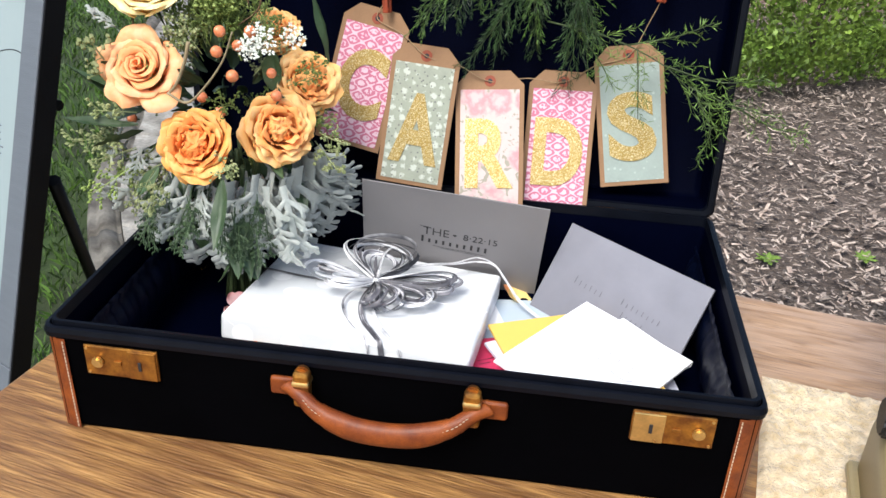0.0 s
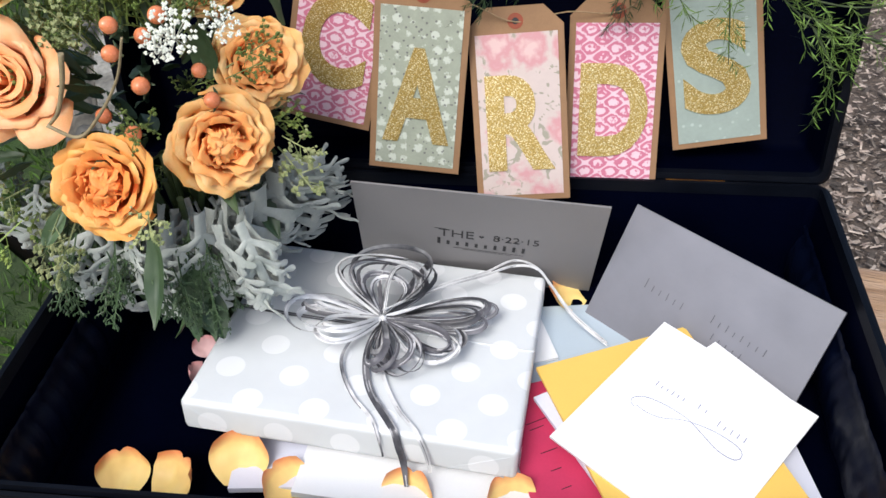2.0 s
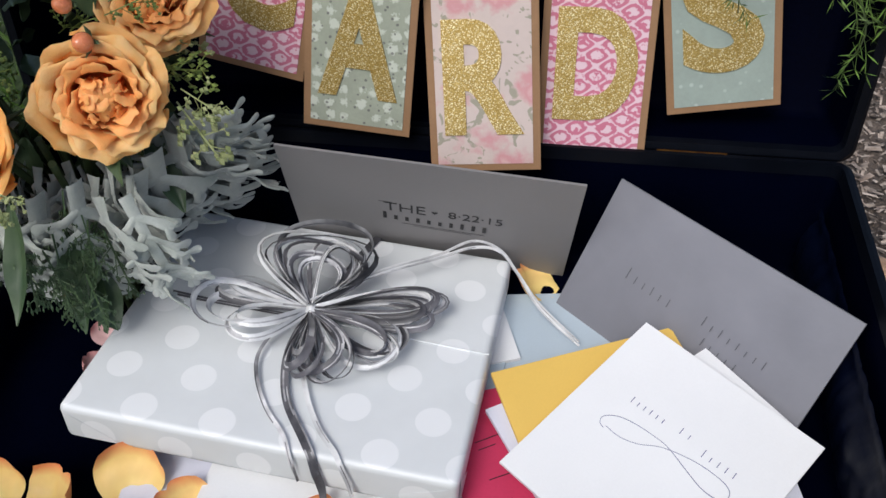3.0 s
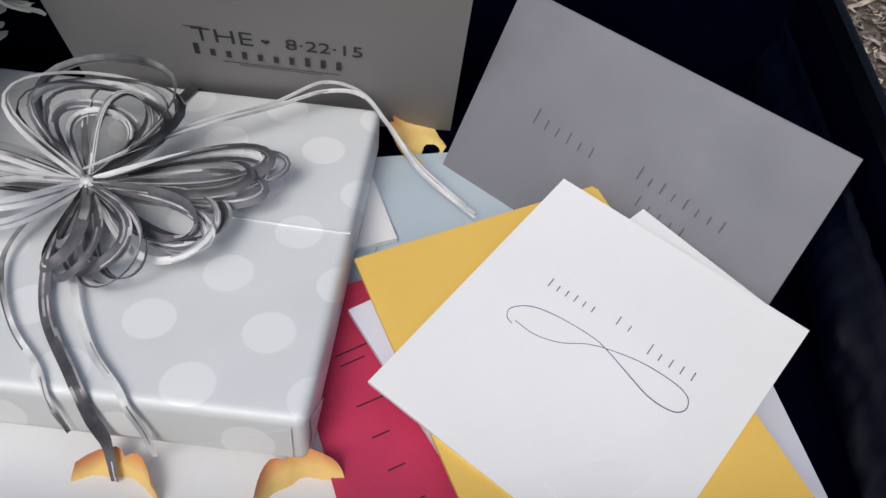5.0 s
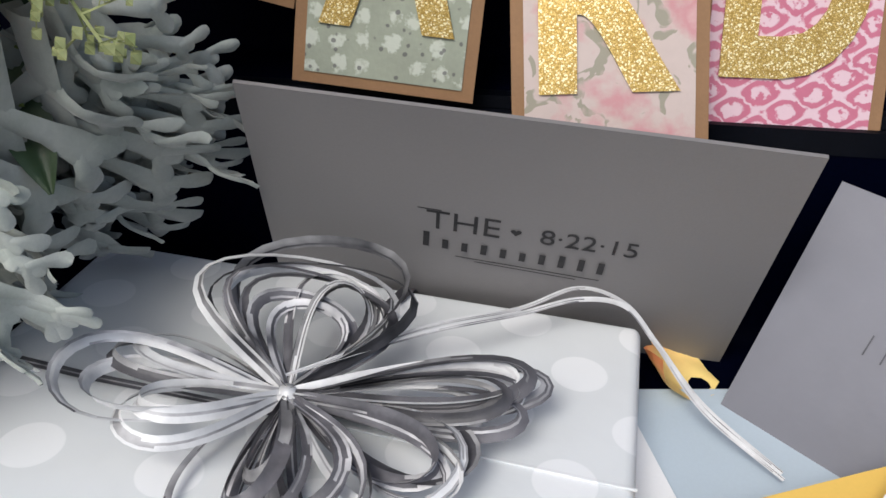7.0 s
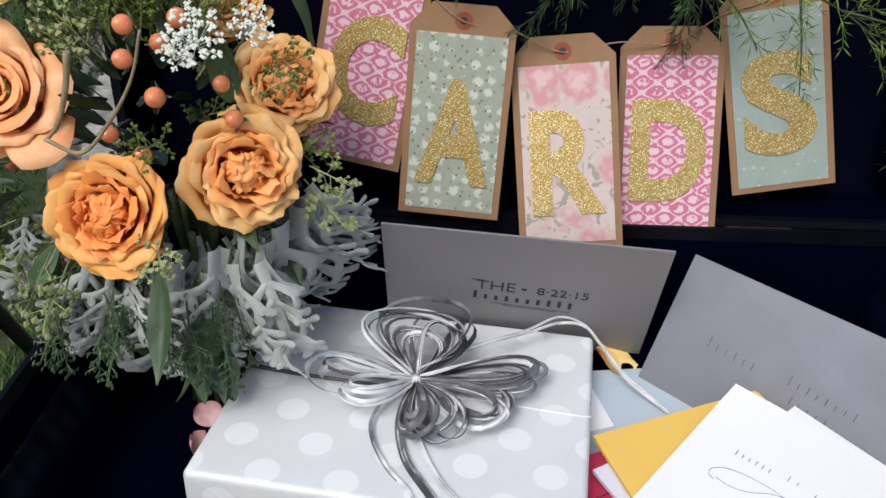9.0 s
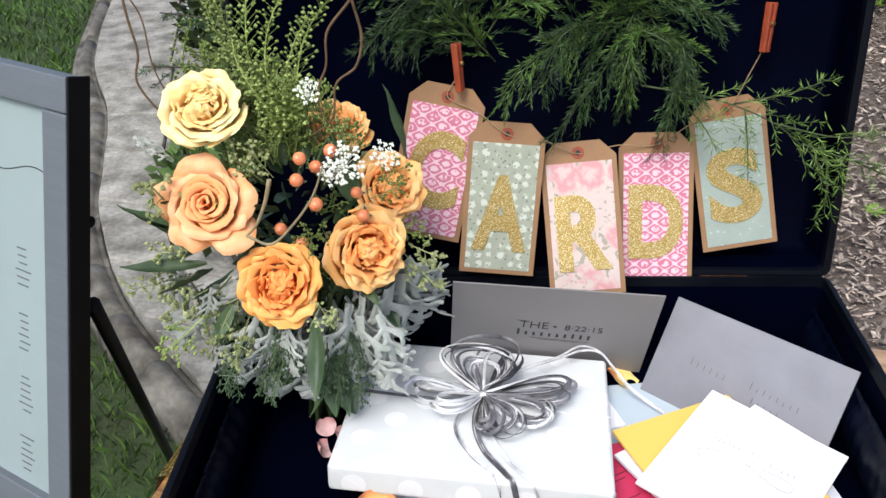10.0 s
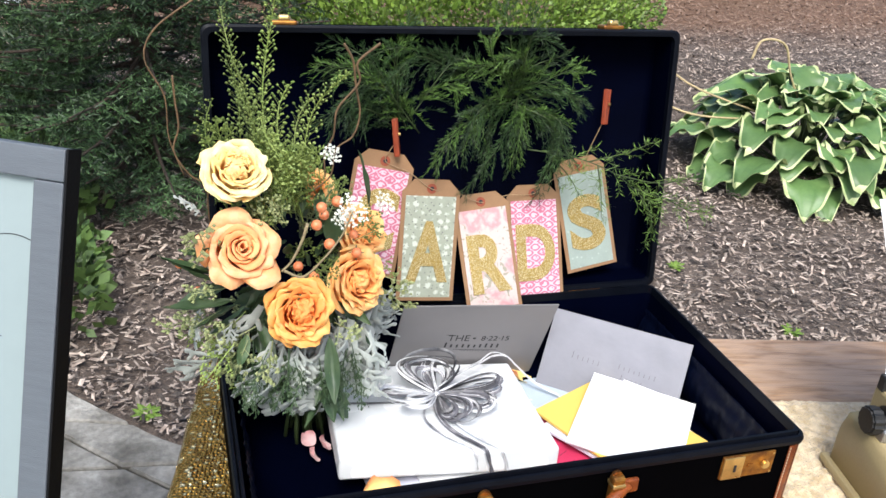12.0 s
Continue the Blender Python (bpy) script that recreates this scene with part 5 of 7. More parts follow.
for k in range(26):
    at = C0 + Vector((rb_.uniform(-0.09, 0.03), rb_.uniform(0.01, 0.08), rb_.uniform(0.04, 0.10)))
    put("fine_sprig", FINE[k % 2], aim(at, (rb_.uniform(-0.5, 0.4), rb_.uniform(-0.5, 0.1), 1), rb_.uniform(0, 360), rb_.uniform(0.9, 1.4)))
# tall seed spikes
for top, base in (((-0.283, 0.30, 1.262), (-0.262, 0.26, 1.06)), ((-0.252, 0.285, 1.278), (-0.248, 0.262, 1.06)), ((-0.226, 0.27, 1.185), (-0.24, 0.26, 1.05)), ((-0.182, 0.26, 1.205), (-0.225, 0.26, 1.05)), ((-0.272, 0.27, 1.19), (-0.26, 0.27, 1.05)),
                  ((-0.205, 0.27, 1.17), (-0.23, 0.26, 1.05)), ((-0.312, 0.28, 1.165), (-0.275, 0.26, 1.05)), ((-0.24, 0.24, 1.16), (-0.24, 0.25, 1.05)), ((-0.298, 0.29, 1.21), (-0.265, 0.26, 1.05))):
    t_, b_ = Vector(top), Vector(base)
    put("seed_spike", spike_mesh(rb_.random() * 9, (t_ - b_).length, M_SPRIG), aim(b_, t_ - b_, rb_.uniform(0, 360)), "tall green spike of seed pods")
# berries
for at in ((-0.205, 0.2, 1.078), (-0.21, 0.2, 1.058), (-0.196, 0.2, 1.035), (-0.229, 0.2, 1.011), (-0.212, 0.2, 0.997), (-0.165, 0.225, 1.033), (-0.184, 0.225, 1.073), (-0.198, 0.225, 1.058), (-0.161, 0.225, 1.01), (-0.349, 0.25, 0.997), (-0.332, 0.25, 0.962)):
    r_ = rb_.uniform(0.0052, 0.0064)
    bb = bmesh.new()
    bmesh.ops.create_uvsphere(bb, u_segments=14, v_segments=10, radius=r_)
    for v in bb.verts:
        if v.co.z > r_ * 0.75:
            v.co.z += (v.co.z / r_ - 0.75) * 0.004
    berry = put("berry", mesh_of("berry", smooth(bb)), aim(at, (rb_.uniform(-0.4, 0.4), -0.8, rb_.uniform(0.2, 0.8))), "coral-orange hypericum berry")
    berry.data.materials.append(M_BERRY)
    cb = bmesh.new()
    for k in range(4):
        a = 1.57 * k
        tube([(0, 0, -r_), (math.cos(a) * r_ * 0.9, math.sin(a) * r_ * 0.9, -r_ * 0.9), (math.cos(a) * r_ * 1.5, math.sin(a) * r_ * 1.5, -r_ * 0.3)], 0.0024, 4, 0.1, bm=cb)
    part("calyx", cb, M_LEAF, berry)
# white lace flowers
for at, d, s in (((-0.171, 0.21, 1.068), (0.2, -0.7, 0.6), 1.15), ((-0.136, 0.21, 1.075), (0.4, -0.7, 0.6), 0.8), ((-0.194, 0.21, 1.132), (0, -0.7, 0.6), 0.7), ((-0.182, 0.21, 1.058), (0.1, -0.7, 0.6), 0.7)):
    verts, faces = [], []
    rr_ = random.Random(int(s * 100))
    for k in range(20):
        a, q = k * 2.4, 0.0035 * math.sqrt(k)
        c = Vector((math.cos(a) * q, math.sin(a) * q, 0.003 - q * q * 9))
        stick(verts, faces, (0, 0, -0.014), c, 0.0002)
        for p in range(9):
            e = c + Vector((rr_.uniform(-1, 1), rr_.uniform(-1, 1), rr_.uniform(-0.3, 0.5))) * 0.0021
            bud(verts, faces, e, 0.00115, 0.6)
    put("lace_flower", from_lists("lace_flower", verts, faces, M_LACE), aim(at, d, 0, s), "white lace flower")
# willow twigs
for pts, rad, m_ in (([(-0.345, 0.25, 1.204), (-0.344, 0.25, 1.179), (-0.342, 0.25, 1.151), (-0.348, 0.25, 1.126), (-0.334, 0.25, 1.1), (-0.318, 0.25, 1.087), (-0.317, 0.25, 1.063), (-0.316, 0.25, 1.04)], 0.0012, M_TWIG), ([(-0.138, 0.25, 1.237), (-0.161, 0.25, 1.217), (-0.159, 0.25, 1.196), (-0.181, 0.25, 1.168), (-0.185, 0.25, 1.139), (-0.194, 0.25, 1.118), (-0.193, 0.25, 1.092)], 0.0014, M_TWIG), ([(-0.174, 0.26, 1.234), (-0.164, 0.26, 1.216), (-0.16, 0.26, 1.188), (-0.155, 0.26, 1.159), (-0.162, 0.26, 1.134), (-0.18, 0.26, 1.119), (-0.186, 0.26, 1.088), (-0.209, 0.26, 1.069)], 0.0014, M_TWIG), ([(-0.224, 0.17, 1.074), (-0.23, 0.17, 1.054), (-0.24, 0.17, 1.033), (-0.25, 0.17, 1.022)], 0.0019, M_TWIG_PALE), ([(-0.248, 0.165, 1.025), (-0.229, 0.165, 1.017), (-0.209, 0.165, 1.035), (-0.19, 0.165, 1.061), (-0.179, 0.165, 1.088)], 0.0014, M_TWIG_PALE), ([(-0.32, 0.3, 1.268), (-0.359, 0.3, 1.238), (-0.371, 0.3, 1.207), (-0.354, 0.3, 1.168), (-0.352, 0.3, 1.122), (-0.339, 0.3, 1.079)], 0.0011, M_TWIG)):
    me = mesh_of("twig", tube([b_inv @ Vector(p) for p in curve_points(pts, 7)], rad, 6, 0.6))
    me.materials.append(m_)
    tw_ = new("twig", me)
    tw_.parent = bouquet
    tagged(tw_, "curly willow twig")
# stems into the case
for k in range(14):
    a = k * 2.4
    q = 0.005 * math.sqrt(k)
    sb = tube(curve_points([b_inv @ Vector((C0.x + 3.2 * q * math.cos(a), C0.y + 3 * q * math.sin(a), 0.94)), b_inv @ Vector((C0.x + q * math.cos(a), C0.y + q * math.sin(a), 0.86)), b_inv @ Vector((C0.x + 1.6 * q * math.cos(a + 0.6), C0.y + 1.4 * q * math.sin(a + 0.6), 0.756))], 5), 0.0026, 6)
    part("stem", sb, M_GREEN, bouquet)
# trailing fine greens over the case edge
for k in range(9):
    at = C0 + Vector((rb_.uniform(-0.06, 0.06), rb_.uniform(-0.03, 0.02), rb_.uniform(-0.075, -0.04)))
    put("leaf", LEAVES[k % 3], aim(at, (rb_.uniform(-0.6, 0.6), rb_.uniform(-0.5, -0.1), -1), rb_.uniform(150, 210), rb_.uniform(0.7, 1.0)))
for k in range(10):
    at = Vector((rb_.uniform(-0.255, -0.18), rb_.uniform(0.185, 0.215), rb_.uniform(0.86, 0.91)))
    put("leaf", LEAVES[k % 3], aim(at, (rb_.uniform(-0.5, 0.5), rb_.uniform(-0.4, 0.0), -1), rb_.uniform(140, 220), rb_.uniform(0.8, 1.1)))
for k in range(34):
    at = C0 + Vector((rb_.uniform(-0.08, 0.06), rb_.uniform(-0.09, -0.03), rb_.uniform(-0.09, -0.05)))
    put("trailing_green", FINE_DARK[k % 2], aim(at, (rb_.uniform(-0.5, 0.3), rb_.uniform(-0.5, 0), -1), rb_.uniform(0, 360), rb_.uniform(0.8, 1.1)))

# ---- asparagus fern in the lid ----
# one fern in two greens: shaded depths and lit fronds put into the colour
M_FERN = mat("shaded_fern", (0.032, 0.075, 0.012), 0.6, vary=0.3, scale=20, bump=0.0, color2=(0.012, 0.03, 0.006), island=0.5)
M_FERN_LIGHT = mat("lit_fern", (0.1, 0.19, 0.03), 0.6, vary=0.25, scale=20, bump=0.0, color2=(0.05, 0.095, 0.016), island=0.5)


def needle(verts, faces, p, d, ln, w, r):
    d = d.normalized()
    s = d.cross(Vector((r.uniform(-1, 1), r.uniform(-1, 1), r.uniform(-1, 1))))
    if s.length < 1e-4:
        s = d.orthogonal()
    s = s.normalized() * w
    q = len(verts)
    mid = p + d * ln * 0.5
    verts.extend((tuple(p), tuple(mid + s), tuple(p + d * ln), tuple(mid - s)))
    faces.append((q, q + 1, q + 2, q + 3))


def fern(ctrl, seed, branch, step, needle_len, dense, material, label, width=0.00055, loose=0.5):
    """A feathery frond: a stem with side branchlets set with needles."""
    r = random.Random(seed)
    pts = curve_points(ctrl, 14)
    ob = thing("fern_frond", label, "fern", Matrix.Translation(pts[0]), "fern fronds in the lid")
    o = Vector(pts[0])
    part("stem", tube([p - o for p in pts[::3]], 0.0011, 5, 0.35), M_GREEN, ob)
    verts, faces = [], []
    total = sum((b - a).length for a, b in zip(pts, pts[1:]))
    n = max(6, int(total / step))
    for k in range(n):
        t = 0.06 + 0.94 * k / n
        i = min(len(pts) - 2, int(t * (len(pts) - 1)))
        p, fwd = pts[i] - o, (pts[i + 1] - pts[i]).normalized()
        side = fwd.cross(Vector((0, -1, 0.1))).normalized() * (1 if k % 2 else -1)
        d = (fwd * r.uniform(0.9, 1.5) + side * r.uniform(0.25, 0.8) + Vector((0, r.uniform(-0.5, 0.25), r.uniform(-0.25, 0.1)))).normalized()
        ln = branch * (1 - 0.55 * t) * r.uniform(0.6, 1.15)
        m = max(4, int(ln / dense))
        bow = Vector((r.uniform(-0.25, 0.25), r.uniform(-0.2, 0.1), r.uniform(-0.55, 0.05)))
        prev = p
        for q in range(m):
            s = (q + 1) / m
            c = p + d * ln * s + bow * (ln * s * s)
            stick(verts, faces, prev, c, 0.00022)
            for w in range(3):
                nd = d * (1.5 - loose) + Vector((r.uniform(-1, 1), r.uniform(-1, 1), r.uniform(-1, 1))) * (0.35 + 0.5 * loose)
                needle(verts, faces, c, nd, needle_len * r.uniform(0.6, 1.1), width, r)
            prev = c
    me = from_lists("needles", verts, faces, material)
    tagged(part("needles", me, material, ob), kind="stuff")
    return ob


def in_lid(x, z, off):
    """A point off metres in front of the lid's opening, at height z."""
    return (x, 0.352 + (z - 0.862) * 0.1545 - off, z)


FRONDS = (((0.085, 1.118), (-0.003, 1.065), 0.5), ((0.085, 1.118), (0.047, 1.02), 0.2), ((0.09, 1.12), (0.092, 1.02), 0.4), ((0.08, 1.125), (0.172, 1.128), 0.3), ((0.08, 1.125), (0.16, 1.17), 0.6), ((0.08, 1.125), (0.04, 1.214), 0.5),
          ((0.09, 1.14), (0.1, 1.235), 0.2), ((0.09, 1.125), (0.012, 1.17), 0.7), ((0.09, 1.105), (0.154, 1.05), 0.6), ((-0.06, 1.09), (-0.07, 1.205), 0.4), ((-0.06, 1.09), (-0.165, 1.205), 0.3), ((-0.06, 1.1), (-0.125, 1.11), 0.2),
          ((-0.06, 1.1), (0.01, 1.17), 0.5), ((-0.065, 1.14), (-0.17, 1.11), 0.1), ((-0.1, 1.12), (-0.17, 1.15), 0.0), ((0.02, 1.15), (-0.1, 1.16), 0.2), ((0.06, 1.1), (0.0, 1.1), 0.6), ((0.1, 1.15), (0.13, 1.2), 0.3), ((0.03, 1.13), (-0.03, 1.19), 0.5), ((0.11, 1.11), (0.12, 1.04), 0.5))
rf = random.Random(5)
EXTRA = [((a[0] + rf.uniform(-0.02, 0.02), a[1] + rf.uniform(-0.015, 0.015)), (b[0] + rf.uniform(-0.04, 0.04), b[1] + rf.uniform(-0.045, 0.025)), light) for a, b, light in FRONDS]
for k, (a, b, light) in enumerate(list(FRONDS) + EXTRA):
    rr_ = random.Random(k + 40)
    p0, p2 = Vector(in_lid(*a, rr_.uniform(-0.04, -0.02))), Vector(in_lid(*b, rr_.uniform(-0.035, 0.03)))
    mid = p0.lerp(p2, 0.5) + Vector((rr_.uniform(-0.02, 0.02), rr_.uniform(-0.03, 0.0), rr_.uniform(0.015, 0.035)))
    fern((p0, mid, p2), k, 0.042, 0.006, 0.0095, 0.0026, M_FERN_LIGHT if rr_.random() < light * 0.75 else M_FERN, "feathery dark green asparagus fern frond in the lid", 0.0004)
M_SPRAY = mat("fresh_fern_spray", (0.15, 0.24, 0.045), 0.6, vary=0.25, scale=20, bump=0.0, color2=(0.07, 0.13, 0.022), island=0.5)
SPARSE = "loose bright green asparagus fern spray hanging over the tags"
for k, (ctrl, br, mat_) in enumerate(((((0.10, 0.385, 1.066), (0.17, 0.375, 1.055), (0.231, 0.372, 1.03), (0.27, 0.365, 1.0), (0.30, 0.355, 0.985)), 0.045, M_FERN_LIGHT), (((0.19, 0.378, 1.048), (0.24, 0.365, 1.065), (0.275, 0.355, 1.085)), 0.028, M_FERN),
                                      (((0.231, 0.372, 1.03), (0.29, 0.36, 1.02), (0.345, 0.35, 1.03)), 0.036, M_FERN_LIGHT), (((0.26, 0.367, 1.01), (0.31, 0.36, 0.995), (0.37, 0.355, 0.985)), 0.034, M_FERN_LIGHT), (((0.2, 0.372, 1.045), (0.205, 0.36, 1.01), (0.21, 0.355, 0.97)), 0.026, M_FERN),
                                      (((0.27, 0.365, 1.0), (0.29, 0.355, 0.965), (0.28, 0.35, 0.93)), 0.03, M_FERN_LIGHT), (((0.31, 0.36, 0.995), (0.36, 0.37, 0.97), (0.40, 0.375, 0.965)), 0.03, M_FERN_LIGHT), (((0.13, 0.385, 1.06), (0.16, 0.375, 1.03), (0.18, 0.37, 1.0)), 0.024, M_FERN))):
    fern([Vector(p) for p in ctrl], 90 + k, br, 0.011, 0.0125, 0.0048, M_SPRAY, SPARSE, 0.00055, 1.0)

# ---- fallen petals ----
M_FALLEN = mat("yellow_pink_petal", (0.9, 0.68, 0.24), 0.5, vary=0.1, scale=25, bump=0.2, bump_scale=120, color2=(0.9, 0.6, 0.22), objrand=0.12, depth=0.001)
M_FALLEN_PINK = mat("blush_petal", (0.74, 0.5, 0.5), 0.5, vary=0.1, scale=25, bump=0.2, bump_scale=120, color2=(0.66, 0.4, 0.4), objrand=0.15, depth=0.001)
for m_, edge_ in ((M_FALLEN, (0.8, 0.17, 0.07)), (M_FALLEN_PINK, (0.72, 0.3, 0.3))):
    nt = m_.node_tree
    tc = nt.nodes.new("ShaderNodeTexCoord")
    sp = nt.nodes.new("ShaderNodeSeparateXYZ")
    nt.links.new(tc.outputs["Object"], sp.inputs[0])
    x2 = math_node(m_, "MULTIPLY", math_node(m_, "MULTIPLY", sp.outputs[0], sp.outputs[0]), 26.0)
    wob = math_node(m_, "MULTIPLY", tex(m_, "ShaderNodeTexNoise", 90.0, Detail=3.0).outputs[0], 0.006)
    shade_mix(m_, band(m_, math_node(m_, "ADD", math_node(m_, "ADD", sp.outputs[1], x2), wob), 0.016, 0.026, 0, 0.85), edge_)


def petal_flat(seed, material):
    verts, faces = [], []
    nu, nv = 12, 10
    for j in range(nv + 1):
        v = j / nv
        w = 0.024 * (math.sin(math.pi * (0.08 + 0.62 * v)) ** 0.8)
        for i in range(nu + 1):
            u = 2 * i / nu - 1
            y = 0.044 * v - 0.012 * abs(u) ** 2.5 * v - 0.004 * max(0, 1 - abs(u) * 4) * v
            z = 0.012 * (v - 0.45) ** 2 * 2.5 + 0.006 * u * u * (0.4 + v) + 0.003 * noise.noise((u * 2 + seed, v * 3, seed))
            verts.append((u * w, y - 0.022, z))
    for j in range(nv):
        for i in range(nu):
            q = j * (nu + 1) + i
            faces.append((q, q + 1, q + nu + 2, q + nu + 1))
    return from_lists("fallen_petal", verts, faces, material, True)


for at, rot, m_ in (((-0.239, 0.084, 0.7655), (55, 0, 20), 0), ((-0.197, 0.082, 0.7655), (40, 0, -30), 0), ((-0.152, 0.1, 0.77), (50, 10, 5), 0), ((-0.113, 0.082, 0.7655), (40, 0, 60), 0), ((-0.019, 0.083, 0.7655), (45, 0, -15), 0), ((0.054, 0.085, 0.7655), (50, 0, 30), 0), ((-0.215, 0.179, 0.77), (70, 20, 80), 1), ((-0.216, 0.21, 0.77), (40, 0, 30), 1), ((0.093, 0.306, 0.757), (30, 10, 70), 0), ((-0.199, 0.197, 0.77), (60, 0, 90), 1)):
    ob = new("fallen_petal", petal_flat(sum(at) * 40, M_FALLEN_PINK if m_ else M_FALLEN))
    ob.matrix_world = pose(*at, rot[0] * 0.65, rot[1], rot[2]) @ Matrix.Scale(0.45 if m_ else (0.95 if at[2] > 0.768 else 0.84), 4)
    tagged(ob, "blush pink fallen rose petal in the case" if m_ else "yellow fallen rose petal with red edges in the case", "petal", "fallen petals")

# ---- cloths on the table ----
M_CREAM = mat("cream_boucle_cloth", (0.78, 0.64, 0.43), 0.95, vary=0.25, scale=85, bump=0.9, bump_scale=260, color2=(0.5, 0.37, 0.21), sheen=0.3, depth=0.004)
def cloth_grid(x0, x1, y0, y1, step, height):
    nx, ny = int((x1 - x0) / step), int((y1 - y0) / step)
    verts = [(x0 + (x1 - x0) * i / nx, y0 + (y1 - y0) * j / ny, height(x0 + (x1 - x0) * i / nx, y0 + (y1 - y0) * j / ny)) for j in range(ny + 1) for i in range(nx + 1)]
    faces = [(j * (nx + 1) + i, j * (nx + 1) + i + 1, (j + 1) * (nx + 1) + i + 1, (j + 1) * (nx + 1) + i) for j in range(ny) for i in range(nx)]
    return verts, faces


def knobs(x, y):
    e = min(1, (x - 0.712) / 0.006, (0.279 + 0.004 * math.sin(x * 40) - y) / 0.006)
    return 0.0006 + max(0, e) * (0.002 + 0.010 * abs(noise.noise((x * 105, y * 105, 0))) + 0.0035 * noise.noise((x * 48, y * 48, 4)))


v_, f_ = cloth_grid(0.712, 1.9, -0.5, 0.28, 0.0034, knobs)
runner = new("table_runner", from_lists("table_runner", v_, f_, M_CREAM, True))
runner.matrix_world = table_m
tagged(runner, "cream knobbly boucle cloth spread on the table", "tablecloth")


def sequins():
    m = mat("gold_sequin_cloth", (0.55, 0.33, 0.08), 0.25, metal=0.9, vary=0.2, scale=30, bump=0)
    v = tex(m, "ShaderNodeTexVoronoi", 210, Randomness=0.5)
    sep = m.node_tree.nodes.new("ShaderNodeSeparateColor")
    m.node_tree.links.new(v.outputs["Color"], sep.inputs[0])
    shade_mix(m, band(m, sep.outputs[0], 0.5, 0.9, 0, 0.8), (0.3, 0.15, 0.03))
    shade_mix(m, band(m, sep.outputs[1], 0.86, 0.9, 0, 0.9), (0.95, 0.82, 0.5))
    bp = m.node_tree.nodes.new("ShaderNodeBump")
    bp.inputs["Strength"].default_value, bp.inputs["Distance"].default_value = 1.0, 0.004
    h = math_node(m, "ADD", sep.outputs[2], math_node(m, "MULTIPLY", v.outputs["Distance"], 0.8))
    m.node_tree.links.new(h, bp.inputs["Height"])
    m.node_tree.links.new(bp.outputs[0], m.node_tree.nodes["Principled BSDF"].inputs["Normal"])
    return m


verts, faces = [], []
ns, ny = 46, 40
for j in range(ny + 1):
    y = 0.085 + 0.34 * j / ny
    for i in range(ns + 1):
        s = 0.075 - 0.36 * i / ns
        w = 0.006 * noise.noise((s * 14, y * 22, 2))
        if s > 0:
            verts.append((s, y, 0.0025 + 0.004 * abs(noise.noise((s * 30, y * 30, 1))) * min(1, (0.075 - s) * 60)))
        else:
            verts.append((-0.005 + w * min(1, -s * 12) - 0.012 * min(1, -s * 30), y, 0.003 + s))
for j in range(ny):
    for i in range(ns):
        q = j * (ns + 1) + i
        faces.append((q, q + ns + 1, q + ns + 2, q + 1))
gold = new("sequin_cloth", from_lists("sequin_cloth", verts, faces, sequins(), True))
gold.matrix_world = table_m
tagged(gold, "gold sequin cloth draped over the table end", "tablecloth")

# ---- typewriter ----
M_OLIVE = mat("olive_tan_enamel", (0.33, 0.26, 0.13), 0.42, vary=0.15, scale=20, bump=0.15, bump_scale=300, depth=0.0008)
M_RUBBER = mat("black_rubber", (0.012, 0.012, 0.012), 0.5, vary=0.3, scale=50)
M_STEEL = mat("worn_steel", (0.45, 0.45, 0.44), 0.35, metal=0.9, vary=0.2, scale=60)
type_m = table_m @ pose(0.794, 0.148, 0.0062)
tw = thing("typewriter", "olive-tan portable typewriter with a sheet of paper, on the cream cloth", "typewriter", type_m)
bb = bmesh.new()
prof = [(0.0, 0.0), (-0.29, 0.0), (-0.3, 0.012), (-0.29, 0.03), (-0.2, 0.055), (-0.12, 0.085), (-0.03, 0.09), (-0.006, 0.082), (0.0, 0.06)]
rings = []
for x, inset in ((0.0, 0.012), (0.006, 0.003), (0.02, 0.0), (0.28, 0.0), (0.294, 0.003), (0.3, 0.012)):
    cy, cz = -0.14, 0.04
    rings.append([(x, cy + (y - cy) * (1 - inset * 4), cz + (z - cz) * (1 - inset * 8) if z > 0.001 else 0.0) for y, z in prof])
part("housing", smooth(loft(rings, True, True)), M_OLIVE, tw)
part("base_plate", box(0.316, 0.3, 0.012, (0.15, -0.145, 0.006), 0.004), M_OLIVE, tw)
part("platen", cyl(0.017, 0.27, Matrix.Translation((0.15, -0.055, 0.105)) @ Matrix.Rotation(math.pi / 2, 4, "Y"), 28), M_RUBBER, tw, "black rubber roller")
part("carriage", box(0.29, 0.05, 0.018, (0.15, -0.05, 0.094), 0.004), M_STEEL, tw)
for s in (0, 1):
    kb = cyl(0.0165, 0.016, Matrix.Translation((0.0 + s * 0.3, -0.055, 0.105)) @ Matrix.Rotation(math.pi / 2, 4, "Y"), 28, bevel=0.002)
    for v in kb.verts:
        a = math.atan2(v.co.z - 0.105, v.co.y + 0.055)
        k = 1 + 0.04 * math.cos(a * 14)
        v.co.y, v.co.z = -0.055 + (v.co.y + 0.055) * k, 0.105 + (v.co.z - 0.105) * k
    knob = part("platen_knob", kb, M_RUBBER, tw, "ribbed black knob")
    part("knob_spindle", cyl(0.004, 0.022, Matrix.Translation((0.006 + s * 0.288, -0.055, 0.105)) @ Matrix.Rotation(math.pi / 2, 4, "Y"), 12), M_STEEL, knob)
part("carriage_end", box(0.012, 0.06, 0.04, (0.022, -0.05, 0.112), 0.004), M_OLIVE, tw)
